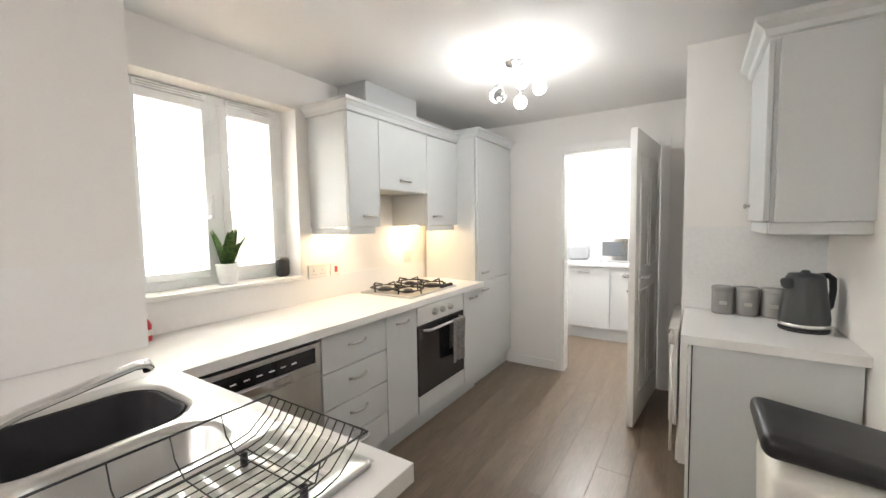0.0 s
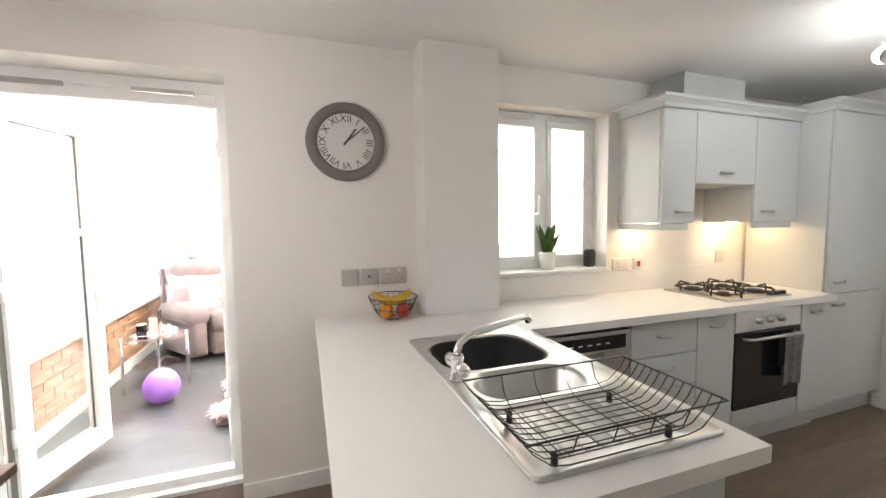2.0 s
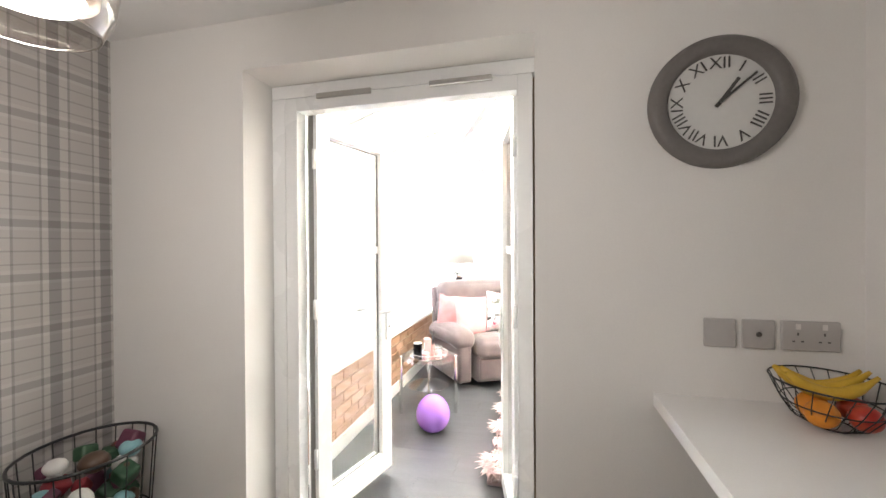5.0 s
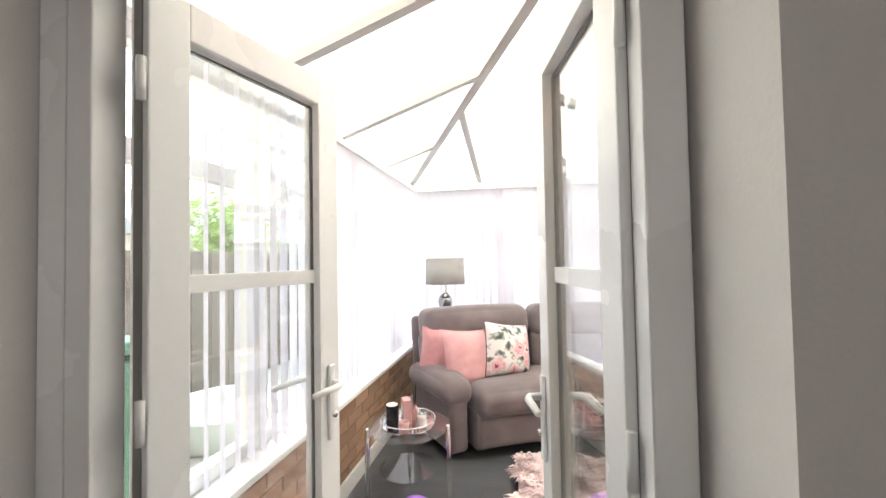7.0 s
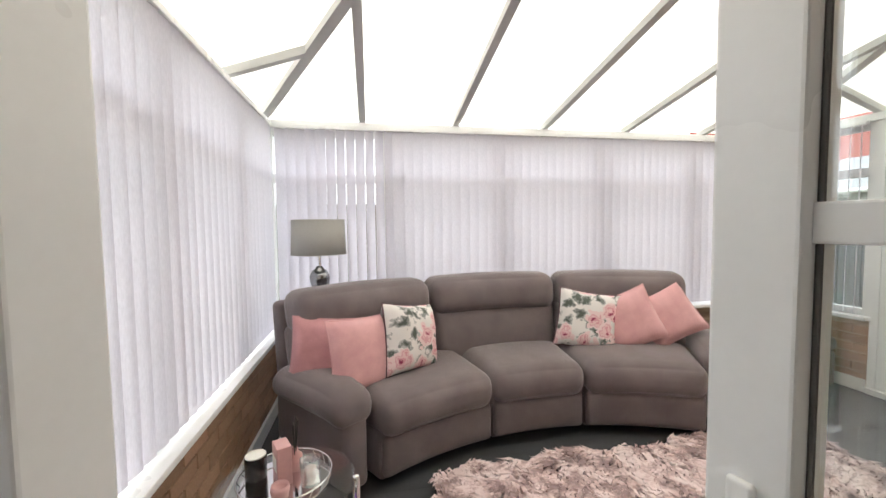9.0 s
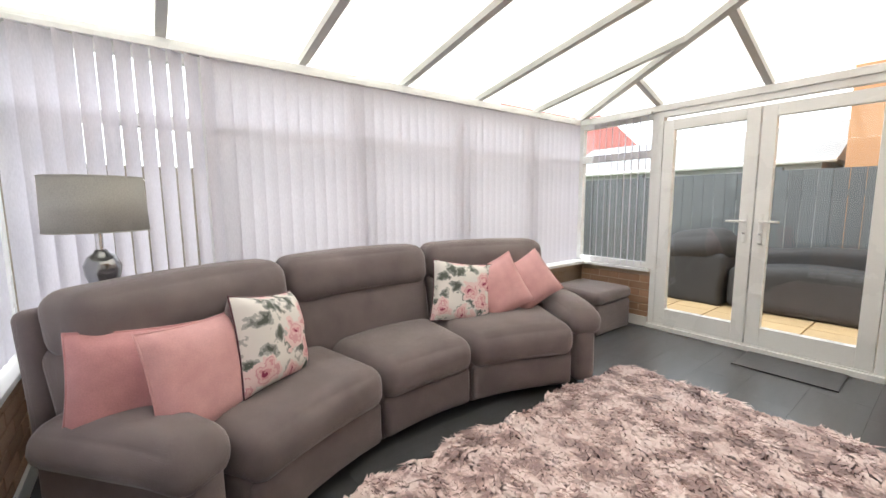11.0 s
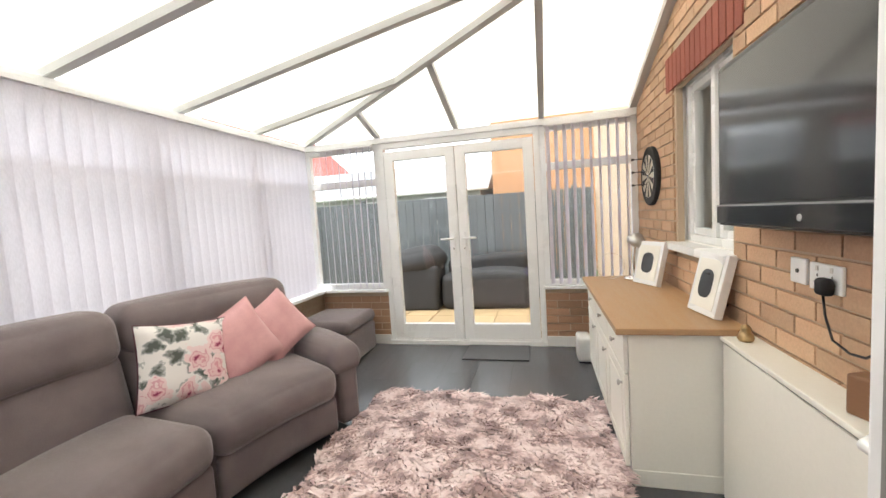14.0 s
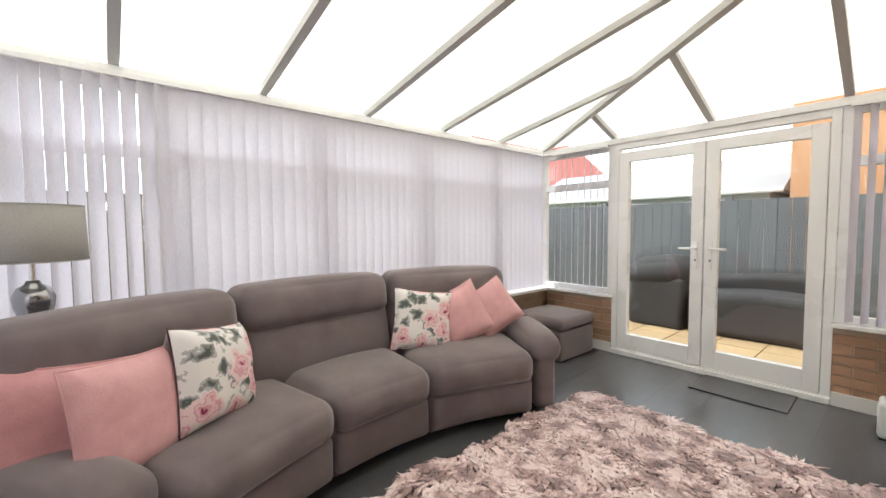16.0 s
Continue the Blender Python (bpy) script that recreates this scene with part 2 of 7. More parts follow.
WORKTOP = surface("white_laminate_worktop", (0.79, 0.78, 0.77), 0.36, vary=0.03, grain=220, bump=0.008, rough_vary=0.03)
STEEL = surface("brushed_steel", (0.58, 0.58, 0.575), 0.33, 1.0, vary=0.05, grain=90, bump=0.02, stretch=(1, 8, 1))
CHROME = surface("chrome", (0.82, 0.82, 0.82), 0.10, 1.0, vary=0.02, grain=30, bump=0)
NICKEL = surface("satin_nickel", (0.50, 0.49, 0.47), 0.33, 1.0, vary=0.04, grain=80, bump=0.01)
BLACKG = surface("black_glass", (0.012, 0.012, 0.014), 0.08, vary=0.2, grain=30, bump=0)
BLACKP = surface("black_plastic", (0.02, 0.02, 0.022), 0.42, vary=0.15, grain=120, bump=0.02)
IRON = surface("black_cast_iron", (0.025, 0.023, 0.022), 0.6, vary=0.2, grain=160, bump=0.08)
CLEAR = pane_glass("clear_pane")
THICK = pane_glass("drinking_glass", (0.93, 0.95, 0.95), 1.6)
OPAL = milky("opal_polycarbonate", (0.93, 0.92, 0.865), 0.72, 0.0, 6.0, 0.03)
BLIND = milky("lilac_white_blind_fabric", (0.74, 0.72, 0.785), 0.38, 0.0, 160.0, 0.05, (1, 1, 0.3))
SOFA = surface("grey_mauve_plush", (0.165, 0.132, 0.136), 0.95, vary=0.14, grain=300, bump=0.12, second=(0.20, 0.165, 0.165), share=0.7, sheen=0.45, coarse=5)
SLATE = surface("charcoal_floor_plank", (0.095, 0.098, 0.105), 0.22, rough_vary=0.03, vary=0.14, grain=46, bump=0.03, stretch=(6, 1, 1), jitter=0.04)
OAKFLOOR = surface("weathered_oak_plank", (0.180, 0.132, 0.092), 0.33, vary=0.20, grain=16, bump=0.008, stretch=(5, 0.7, 1), second=(0.225, 0.172, 0.126), share=0.6, coarse=2.4, jitter=0.07)
BRICK = surface("buff_brick", (0.62, 0.42, 0.27), 0.9, vary=0.14, grain=90, bump=0.16, second=(0.53, 0.31, 0.195), share=0.6, coarse=5, jitter=0.15)
REDBRICK = surface("red_brick", (0.33, 0.10, 0.07), 0.9, vary=0.14, grain=90, bump=0.16, jitter=0.12)
DWARF = surface("brown_brick", (0.42, 0.26, 0.165), 0.9, vary=0.18, grain=90, bump=0.16, second=(0.32, 0.175, 0.11), share=0.7, coarse=4, jitter=0.2)
MORTAR = surface("mortar", (0.54, 0.42, 0.30), 0.95, vary=0.1, grain=150, bump=0.15)
DOAK = surface("oak_top", (0.46, 0.29, 0.155), 0.45, vary=0.14, grain=30, bump=0.03, stretch=(9, 0.9, 9), second=(0.39, 0.23, 0.115), coarse=4)
CREAM = surface("cream_painted_wood", (0.86, 0.84, 0.77), 0.45, vary=0.025, grain=60, bump=0.015)
PINK = surface("dusty_pink_velvet", (0.53, 0.25, 0.26), 0.8, vary=0.12, grain=200, bump=0.06, second=(0.61, 0.31, 0.32), share=0.8, sheen=0.6, coarse=9)
TABLE = surface("taupe_table_top", (0.172, 0.115, 0.082), 0.42, vary=0.09, grain=40, bump=0.02, stretch=(1, 7, 1))
LEATHER = surface("grey_faux_leather", (0.215, 0.21, 0.208), 0.42, vary=0.06, grain=260, bump=0.06)

# ---- the house: kitchen shell ----
FLOOR, CEILING = 0.0, 2.33
XW, XO = -2.10, -2.38          # inner and outer face of the wall to the conservatory
DOOR_Y, DOOR_Z = (-1.675, -0.555), 2.065          # the brick opening
REVEAL_Y, REVEAL_Z = (-1.735, -0.555), 2.122       # the plastered opening, a little larger
BRICK_WIN_Y, BRICK_WIN_Z = (0.87, 1.70), (1.085, 2.065)
WIN_Y, WIN_Z = (0.84, 1.70), (1.085, 2.105)
CF = 0.02                       # conservatory floor

bm = bmesh.new()
for y0, y1, z0, z1 in ((-2.6, REVEAL_Y[0], 0, 2.45), (*REVEAL_Y, REVEAL_Z, 2.45), (REVEAL_Y[1], WIN_Y[0], 0, 2.45), (*WIN_Y, 0, WIN_Z[0]), (*WIN_Y, WIN_Z[1], 2.45), (WIN_Y[1], 5.6, 0, 2.45)):
    box(-2.33, XW, y0, y1, z0, z1, bm)
setting("wall_west", bm, WALL, "warm white painted plaster wall with door and window openings", "wall")
bm = bmesh.new()
for x0, x1, z0, z1 in ((XW, -1.06, 0, 2.45), (-1.06, -0.27, 2.02, 2.45), (-0.27, 1.7, 0, 2.45)):
    box(x0, x1, 3.75, 3.86, z0, z1, bm)
setting("wall_north", bm, WALL, "white painted plaster wall with a doorway to the utility room", "wall")
setting("wall_nib", box(-0.09, 0.62, 2.68, 3.75, 0, 2.45), WALL, "white painted return wall beside the kettle", "wall")
bm = box(0.50, 0.62, 0.95, 2.68, 0, 2.45)
box(0.62, 1.82, 0.95, 1.07, 0, 2.45, bm)
box(1.70, 1.82, -2.45, 0.95, 0, 2.45, bm)
setting("wall_east", bm, WALL, "white painted plaster wall behind the bin", "wall")
setting("wall_south", box(XW, 1.82, -2.60, -2.45, 0, 2.45), WALL, "plaster wall behind the checked wallpaper", "wall")
setting("wall_column", box(XW, -1.93, 0.372, 0.80, 0, 2.45), WALL, "white boxed-in column beside the window", "wall")
setting("ceiling", box(-2.24, 1.82, -2.6, 5.6, CEILING, 2.45), CEIL, "flat white plaster ceiling", "ceiling")
setting("floor", box(-2.24, 1.82, -2.6, 5.6, -0.15, -0.008), surface("floor_base", (0.12, 0.09, 0.07), 0.6), "grey-brown wood plank floor of the kitchen", "floor")
# utility room
bm = box(-2.1, 0.4, 5.48, 5.6, 0, 2.45)
box(0.35, 0.45, 3.86, 5.48, 0, 2.45, bm)
setting("wall_utility", bm, WALL, "white painted walls of the utility room", "wall")

# ---- the conservatory shell ----
CX, CY0, CY1 = -5.75, -1.95, 2.72      # west, south and north glazing lines
EAVE, SILL = 2.197, 0.62
CXI, CY0I, CY1I = CX + 0.12, CY0 + 0.10, CY1 - 0.04
setting("conservatory_floor", box(CX - 0.1, XO, CY0 - 0.1, CY1 + 0.1, -0.15, CF - 0.008), surface("dark_screed", (0.05, 0.05, 0.05), 0.7), "charcoal grey plank floor of the conservatory", "floor")
# house wall on the conservatory side: mortar bed that carries the bricks
bm = bmesh.new()
for y0, y1, z0, z1 in ((-2.9, DOOR_Y[0] + 0.04, -0.1, 5), (DOOR_Y[0] + 0.04, DOOR_Y[1] - 0.04, DOOR_Z, 5), (DOOR_Y[1] - 0.04, BRICK_WIN_Y[0] + 0.03, -0.1, 5), (BRICK_WIN_Y[0] + 0.03, BRICK_WIN_Y[1] - 0.03, -0.1, BRICK_WIN_Z[0] - 0.03), (BRICK_WIN_Y[0] + 0.03, BRICK_WIN_Y[1] - 0.03, BRICK_WIN_Z[1], 5), (BRICK_WIN_Y[1] - 0.03, 5.6, -0.1, 5)):
    box(XO + 0.008, -2.333, y0, y1, z0, z1, bm)
brick_wall = setting("wall_brick", bm, MORTAR, "buff brick outer wall of the house inside the conservatory", "wall")
# dwarf wall
bm = box(CX - 0.12, CXI - 0.012, CY0, CY1, -0.12, SILL - 0.03)
box(CXI - 0.012, XO, CY0 - 0.12, CY0I - 0.012, -0.12, SILL - 0.03, bm)
box(CXI - 0.012, -4.86, CY1I + 0.012, CY1 + 0.12, -0.12, SILL - 0.03, bm)
box(-3.23, XO, CY1I + 0.012, CY1 + 0.12, -0.12, SILL - 0.03, bm)
dwarf_wall = setting("wall_dwarf", bm, MORTAR, "low brown brick wall under the conservatory windows", "wall")
for x0, x1, y0, y1 in ((CX - 0.05, CXI + 0.06, CY0, CY1), (CXI + 0.06, XO, CY0, CY0I + 0.06), (CXI + 0.06, -4.85, CY1I - 0.06, CY1), (-3.24, XO, CY1I - 0.06, CY1)):
    setting("window_sill", box(x0, x1, y0, y1, SILL - 0.03, SILL, None, 0.006), UPVC, "white plastic window board on the dwarf wall", "sill")
for x0, x1, y0, y1 in ((CXI, CXI + 0.018, CY0I, CY1I), (CXI + 0.018, XO, CY0I, CY0I + 0.018), (CXI + 0.018, -4.86, CY1I - 0.018, CY1I), (-3.23, XO, CY1I - 0.018, CY1I)):
    setting("baseboard", box(x0, x1, y0, y1, CF, CF + 0.10, None, 0.004), GLOSSW, "white skirting board", "skirting")


def glazing(name, axis, at, u0, u1, bays, label):
    win = thing(name, label, "window")
    win["kind"] = "structure"
    wide = (u1 - u0) / bays
    for k in range(bays):
        a, b = u0 + k * wide, u0 + (k + 1) * wide
        part("window_frame", frame_box(axis, at, a, b, SILL, EAVE - 0.06, 0.055, 0.06), UPVC, win)
        bm = bmesh.new()
        if axis == "x":
            box(at - 0.03, at + 0.03, a + 0.055, b - 0.055, 1.72, 1.79, bm, 0.004)
        else:
            box(a + 0.055, b - 0.055, at - 0.03, at + 0.03, 1.72, 1.79, bm, 0.004)
        part("transom", bm, UPVC, win)
        for z0, z1 in ((SILL + 0.055, 1.72), (1.79, EAVE - 0.115)):
            bm = box(at - 0.006, at + 0.006, a + 0.05, b - 0.05, z0 - 0.004, z1 + 0.004) if axis == "x" else box(a + 0.05, b - 0.05, at - 0.006, at + 0.006, z0 - 0.004, z1 + 0.004)
            part("pane", bm, CLEAR, win).visible_shadow = False
    return win


glazing("window_1", "x", CX, CY0 + 0.03, CY1 - 0.03, 5, "long white plastic window behind vertical blinds")
glazing("window_2", "y", CY0, CX + 0.03, XO, 4, "white plastic side window with vertical blinds")
glazing("window_3", "y", CY1, CX + 0.03, -4.86, 1, "narrow white plastic window beside the garden doors")
glazing("window_4", "y", CY1, -3.23, XO, 1, "white plastic window beside the dartboard")
bm = box(CX - 0.06, CX + 0.06, CY0 - 0.06, CY1 + 0.06, EAVE - 0.06, EAVE, None, 0.006)
box(CX + 0.06, XO, CY0 - 0.06, CY0 + 0.06, EAVE - 0.06, EAVE, bm, 0.006)
box(CX + 0.06, XO, CY1 - 0.06, CY1 + 0.06, EAVE - 0.06, EAVE, bm, 0.006)
setting("eaves_beam", bm, UPVC, "white plastic eaves beam above the windows", "beam")

# roof: main slope to the house and a steeper hip at each end
RISE, HIP = 0.19, 0.551


def roof_z(x):
    return EAVE + 0.03 + RISE * (x - CX)


TOP_N, TOP_S = CY1 - HIP * (XO - CX), CY0 + HIP * (XO - CX)
bm = bmesh.new()
pts = [(CX, CY0, EAVE + .03), (CX, CY1, EAVE + .03), (XO, TOP_N, roof_z(XO)), (XO, TOP_S, roof_z(XO)), (XO, CY1, EAVE + .03), (XO, CY0, EAVE + .03)]
put(bm, pts, [(0, 3, 2, 1), (1, 2, 4), (0, 5, 3)])
res = bmesh.ops.extrude_face_region(bm, geom=bm.faces[:])
bmesh.ops.translate(bm, vec=(0, 0, 0.02), verts=[v for v in res["geom"] if isinstance(v, bmesh.types.BMVert)])
setting("conservatory_roof", bm, OPAL, "opal polycarbonate conservatory roof panels", "roof")
bars = thing("roof_bars", "white glazing bars under the opal roof, backlit shade in their colour", "roof bars")
bars["kind"] = "structure"
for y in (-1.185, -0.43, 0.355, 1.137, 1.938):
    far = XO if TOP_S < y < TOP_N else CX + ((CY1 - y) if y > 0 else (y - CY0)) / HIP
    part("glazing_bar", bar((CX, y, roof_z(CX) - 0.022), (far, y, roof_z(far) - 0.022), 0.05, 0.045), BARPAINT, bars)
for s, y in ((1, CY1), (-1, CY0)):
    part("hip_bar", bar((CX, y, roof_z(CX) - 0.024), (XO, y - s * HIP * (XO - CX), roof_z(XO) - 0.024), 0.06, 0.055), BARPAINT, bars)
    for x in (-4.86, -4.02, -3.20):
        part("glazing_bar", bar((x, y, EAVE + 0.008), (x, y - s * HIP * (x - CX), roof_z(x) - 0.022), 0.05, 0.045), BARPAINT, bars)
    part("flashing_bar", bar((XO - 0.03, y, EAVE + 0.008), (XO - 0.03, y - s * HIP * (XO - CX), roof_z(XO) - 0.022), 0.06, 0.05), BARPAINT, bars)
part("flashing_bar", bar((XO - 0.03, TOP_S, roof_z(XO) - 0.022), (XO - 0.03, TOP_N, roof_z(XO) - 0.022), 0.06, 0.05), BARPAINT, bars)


def lever(parent, at, way, out, material=UPVC):
    """A lever handle on a plate: at its spindle; way: the lever's direction; out: away from the leaf."""
    at, way, out = Vector(at), Vector(way), Vector(out)
    side = out.cross(Vector((0, 0, 1)))
    plate = soft(0.03, 0.012, 0.24, 0.006, mid=2)
    rot = Matrix((side, out, (0, 0, 1))).transposed().to_4x4()
    h = part("handle_plate", moved(plate, Matrix.Translation(at + out * 0.006 - Vector((0, 0, 0.06))) @ rot), material, parent, smooth=True)
    part("lever", tube([at + out * 0.01, at + out * 0.045, at + out * 0.052 + way * 0.02, at + out * 0.05 + way * 0.125], [0.011, 0.010, 0.011, 0.009], 10), material, h, smooth=True)
    part("lock_cylinder", tube([at + out * 0.01 - Vector((0, 0, 0.10)), at + out * 0.022 - Vector((0, 0, 0.10))], 0.009, 10), CHROME, h, smooth=True)


# garden doors
doors = thing("door_1", "closed white plastic double garden doors with glass", "door")
doors["kind"] = "structure"
part("door_frame", frame_box("y", CY1, -4.86, -3.23, CF, EAVE - 0.06, 0.055, 0.08), UPVC, doors)
part("threshold", box(-4.86, -3.23, CY1I - 0.03, CY1 + 0.06, CF, CF + 0.045, None, 0.005), UPVC, doors)
for x0, x1, s in ((-4.80, -4.055, 1), (-4.045, -3.29, -1)):
    leaf = part("leaf", frame_box("y", CY1 - 0.01, x0, x1, CF + 0.06, 2.047, 0.095, 0.065, low=0.155), UPVC, doors)
    part("pane", box(x0 + 0.09, x1 - 0.09, CY1 - 0.016, CY1 - 0.004, CF + 0.21, 1.957), CLEAR, leaf).visible_shadow = False
    lever(leaf, (x1 - 0.05 if s > 0 else x0 + 0.05, CY1 - 0.043, 1.12), (-s, 0, 0), (0, -1, 0))

# doors from the dining room, standing open into the conservatory
inner = thing("door_2", "open white plastic double doors between dining room and conservatory", "door")
inner["kind"] = "structure"
bm = frame_box("x", -2.318, DOOR_Y[0] + 0.01, DOOR_Y[1] - 0.01, 0.03, DOOR_Z - 0.005, 0.06, 0.07, low=0.05)
box(-2.345, -2.283, REVEAL_Y[0] + 0.002, DOOR_Y[0] + 0.008, 0.03, DOOR_Z - 0.006, bm, 0.003)
box(-2.345, -2.283, REVEAL_Y[0] + 0.002, DOOR_Y[1] - 0.002, DOOR_Z - 0.004, REVEAL_Z - 0.002, bm, 0.003)
part("door_frame", bm, UPVC, inner)
part("threshold", box(-2.40, -2.24, REVEAL_Y[0] + 0.002, REVEAL_Y[1] - 0.002, 0.0, 0.035, None, 0.004), UPVC, inner)
part("trickle_vent", box(-2.285, -2.270, -1.50, -1.24, 2.045, 2.068, None, 0.004), NICKEL, inner)
part("trickle_vent", box(-2.285, -2.270, -0.98, -0.72, 2.045, 2.068, None, 0.004), NICKEL, inner)


LEAFGLASS = pane_glass("door_leaf_glass", (0.94, 0.965, 0.96), 2.4)
SEAL = surface("grey_edge_seal", (0.26, 0.25, 0.24), 0.7, bump=0.01)
GASKET = surface("grey_rubber_gasket", (0.10, 0.095, 0.09), 0.7, bump=0.01)


def glass_leaf(hinge, tip, side):
    """A glazed door leaf from hinge to tip in plan; side: +1 or -1, the face that has the inner handle."""
    h, t = Vector(hinge), Vector(tip)
    wide = (t - h).length
    rot = Matrix.Translation((h.x, h.y, 0)) @ Matrix.Rotation(math.atan2(t.y - h.y, t.x - h.x), 4, "Z")
    leaf = part("leaf", moved(frame_box("y", 0, 0, wide, 0.075, 2.01, 0.088, 0.065, low=0.11), rot), UPVC, inner)
    part("gasket", moved(frame_box("y", 0, 0.086, wide - 0.086, 0.183, 1.914, 0.003, 0.012), rot), GASKET, leaf)
    part("pane", moved(box(0.086, wide - 0.086, -0.006, 0.006, 0.18, 1.915), rot), LEAFGLASS, leaf).visible_shadow = False
    part("glazing_bar", moved(box(0.086, wide - 0.086, -0.012, 0.012, 1.345, 1.387, None, 0.003), rot), UPVC, leaf)
    for u0, u1 in ((-0.003, 0.001), (wide - 0.001, wide + 0.003)):
        part("edge_seal", moved(box(u0, u1, -0.014, 0.014, 0.08, 2.005), rot), SEAL, leaf)
    r3 = rot.to_3x3()
    for s in (-1, 1):
        lever(leaf, rot @ Vector((wide - 0.045, 0.033 * s, 1.02)), r3 @ Vector((-1, 0, 0)), r3 @ Vector((0, s, 0)))
    for z in (0.35, 1.05, 1.75):
        part("hinge", moved(turned([(0, 0), (0.009, 0), (0.009, 0.09), (0, 0.09)], 10, None, (-0.012, 0.03 * side, z)), rot), UPVC, leaf, smooth=True)
    return leaf


glass_leaf((-2.360, -1.582), (-2.925, -1.437), -1)
glass_leaf((-2.355, -0.612), (-2.887, -0.717), 1)


def blind(name, axis, at, spans, top, foot, label):
    """Vertical blind: a head rail and slats; spans: (from, to, slat turn in degrees off the rail)."""
    b = thing(name, label, "blind")
    u0, u1 = min(s[0] for s in spans), max(s[1] for s in spans)
    rail = box(at - 0.018, at + 0.018, u0, u1, top, top + 0.03, None, 0.004) if axis == "x" else box(u0, u1, at - 0.018, at + 0.018, top, top + 0.03, None, 0.004)
    part("head_rail", rail, UPVC, b)
    rnd = random.Random(name)
    for a, e, turn in spans:
        n = max(1, round((e - a) / 0.076))
        for k in range(n):
            u = a + (k + 0.5) * (e - a) / n
            bm = bmesh.new()
            rows = []
            for i, s in enumerate((-0.0445, -0.022, 0, 0.022, 0.0445)):
                bow = 0.004 * (1 - (s / 0.0445) ** 2)
                rows.append([bm.verts.new((s, bow, z)) for z in (foot, (top + foot) / 2, top)])
            for p, q in zip(rows, rows[1:]):
                for i in range(2):
                    bm.faces.new((p[i], q[i], q[i + 1], p[i + 1]))
            ang = turn + rnd.uniform(-2.5, 2.5)
            base = pose(at, u, 0, 0, 0, 90 + ang) if axis == "x" else pose(u, at, 0, 0, 0, ang)
            part("slat", moved(bm, base), BLIND, b, smooth=True)
    return b


blind("vertical_blind", "x", CX + 0.11, [(CY0 + 0.12, -0.95, 41), (-0.95, CY1 - 0.16, -11)], EAVE - 0.08, SILL + 0.02, "long row of closed pale lilac vertical blind slats")
blind("vertical_blind", "y", CY0 + 0.10, [(CX + 0.2, -3.55, -11), (-3.55, XO - 0.12, 52)], EAVE - 0.08, SILL + 0.02, "pale vertical blind, half closed and half turned open")
blind("vertical_blind", "y", CY1 - 0.08, [(CX + 0.2, -4.90, -58)], EAVE - 0.08, SILL + 0.02, "narrow pale vertical blind with slats turned open")
blind("vertical_blind", "y", CY1 - 0.08, [(-3.19, XO - 0.06, 66)], EAVE - 0.08, SILL + 0.02, "pale vertical blind with open slats beside the dartboard")

# ---- sofa ----
SC = Vector((-2.85, -0.07))


def polar(r, deg, z):
    a = radians(deg)
    return Vector((SC.x - r * math.cos(a), SC.y + r * math.sin(a), z))


def wedge(r0, r1, d0, d1, z0, z1, rad, bulge=(0, 0, 0), tilt=0.0, mid=5, fade=0.0):
    """A padded block in the sofa's sweep; tilt leans it backwards as it rises."""
    rm, dm, zm = (r0 + r1) / 2, (d0 + d1) / 2, (z0 + z1) / 2
    k = math.pi / 180 * rm

    def fn(p):
        r = rm + p.x + tilt * (p.z + (z1 - z0) / 2)
        return polar(r, dm + p.y / k, zm + p.z)
    return soft(r1 - r0, (d1 - d0) * k, z1 - z0, rad, fn, mid, bulge)


sofa = thing("sofa", "curved grey-mauve plush reclining sofa with three seats", "sofa", (0, 0, 0))
for d0, d1, b0, b1 in ((-33.5, -11.5, -37.6, -15.8), (-11.3, 7.3, -15.6, 7.3), (7.5, 29.7, 7.5, 29.7)):
    part("base", wedge(1.90, 2.62, d0, d1, CF + 0.05, 0.34, 0.03, (0.01, 0, 0)), SOFA, sofa, smooth=True)
    part("footrest_panel", wedge(1.865, 1.93, d0 + 0.3, d1 - 0.3, CF + 0.07, 0.31, 0.03, (0.015, 0, 0)), SOFA, sofa, smooth=True)
    part("seat", wedge(1.83, 2.46, d0, d1, 0.29, 0.50, 0.085, (0.02, 0.004, 0.03)), SOFA, sofa, smooth=True)
    part("backrest", wedge(2.34, 2.60, b0 + 0.1, b1 - 0.1, 0.42, 0.80, 0.07, (0.035, 0, 0.0), 0.22), SOFA, sofa, smooth=True)
    part("headrest", wedge(2.37, 2.64, b0 + 0.1, b1 - 0.1, 0.74, 1.0, 0.085, (0.03, 0, 0.012), 0.16), SOFA, sofa, smooth=True)
    part("back_panel", wedge(2.58, 2.68, b0 - (0.3 if b0 < -30 else 0), b1, 0.1, 0.93, 0.04, (0, 0, 0), 0.08), SOFA, sofa, smooth=True)
for d0, d1 in ((-40.6, -33.3), (29.5, 36.6)):
    part("arm", wedge(1.93, 2.60, d0 + 1.5, d1 - 1.5, CF + 0.05, 0.47, 0.04, (0.01, 0.01, 0)), SOFA, sofa, smooth=True)

    def droop(p, dm=(d0 + d1) / 2):
        r = 2.245 + p.x
        f = max(0, (2.1 - r) / 0.25)
        return polar(r, dm + p.y / (math.pi / 180 * 2.2), 0.50 + p.z - 0.07 * f * f - 0.02 * max(0, r - 2.3))
    part("arm_pad", soft(0.66, 0.262, 0.17, 0.08, droop, 5, (0.0, 0.01, 0.02)), SOFA, sofa, smooth=True)

# ---- rug ----
RUG = (-4.46, -2.93, -0.84, 1.40)


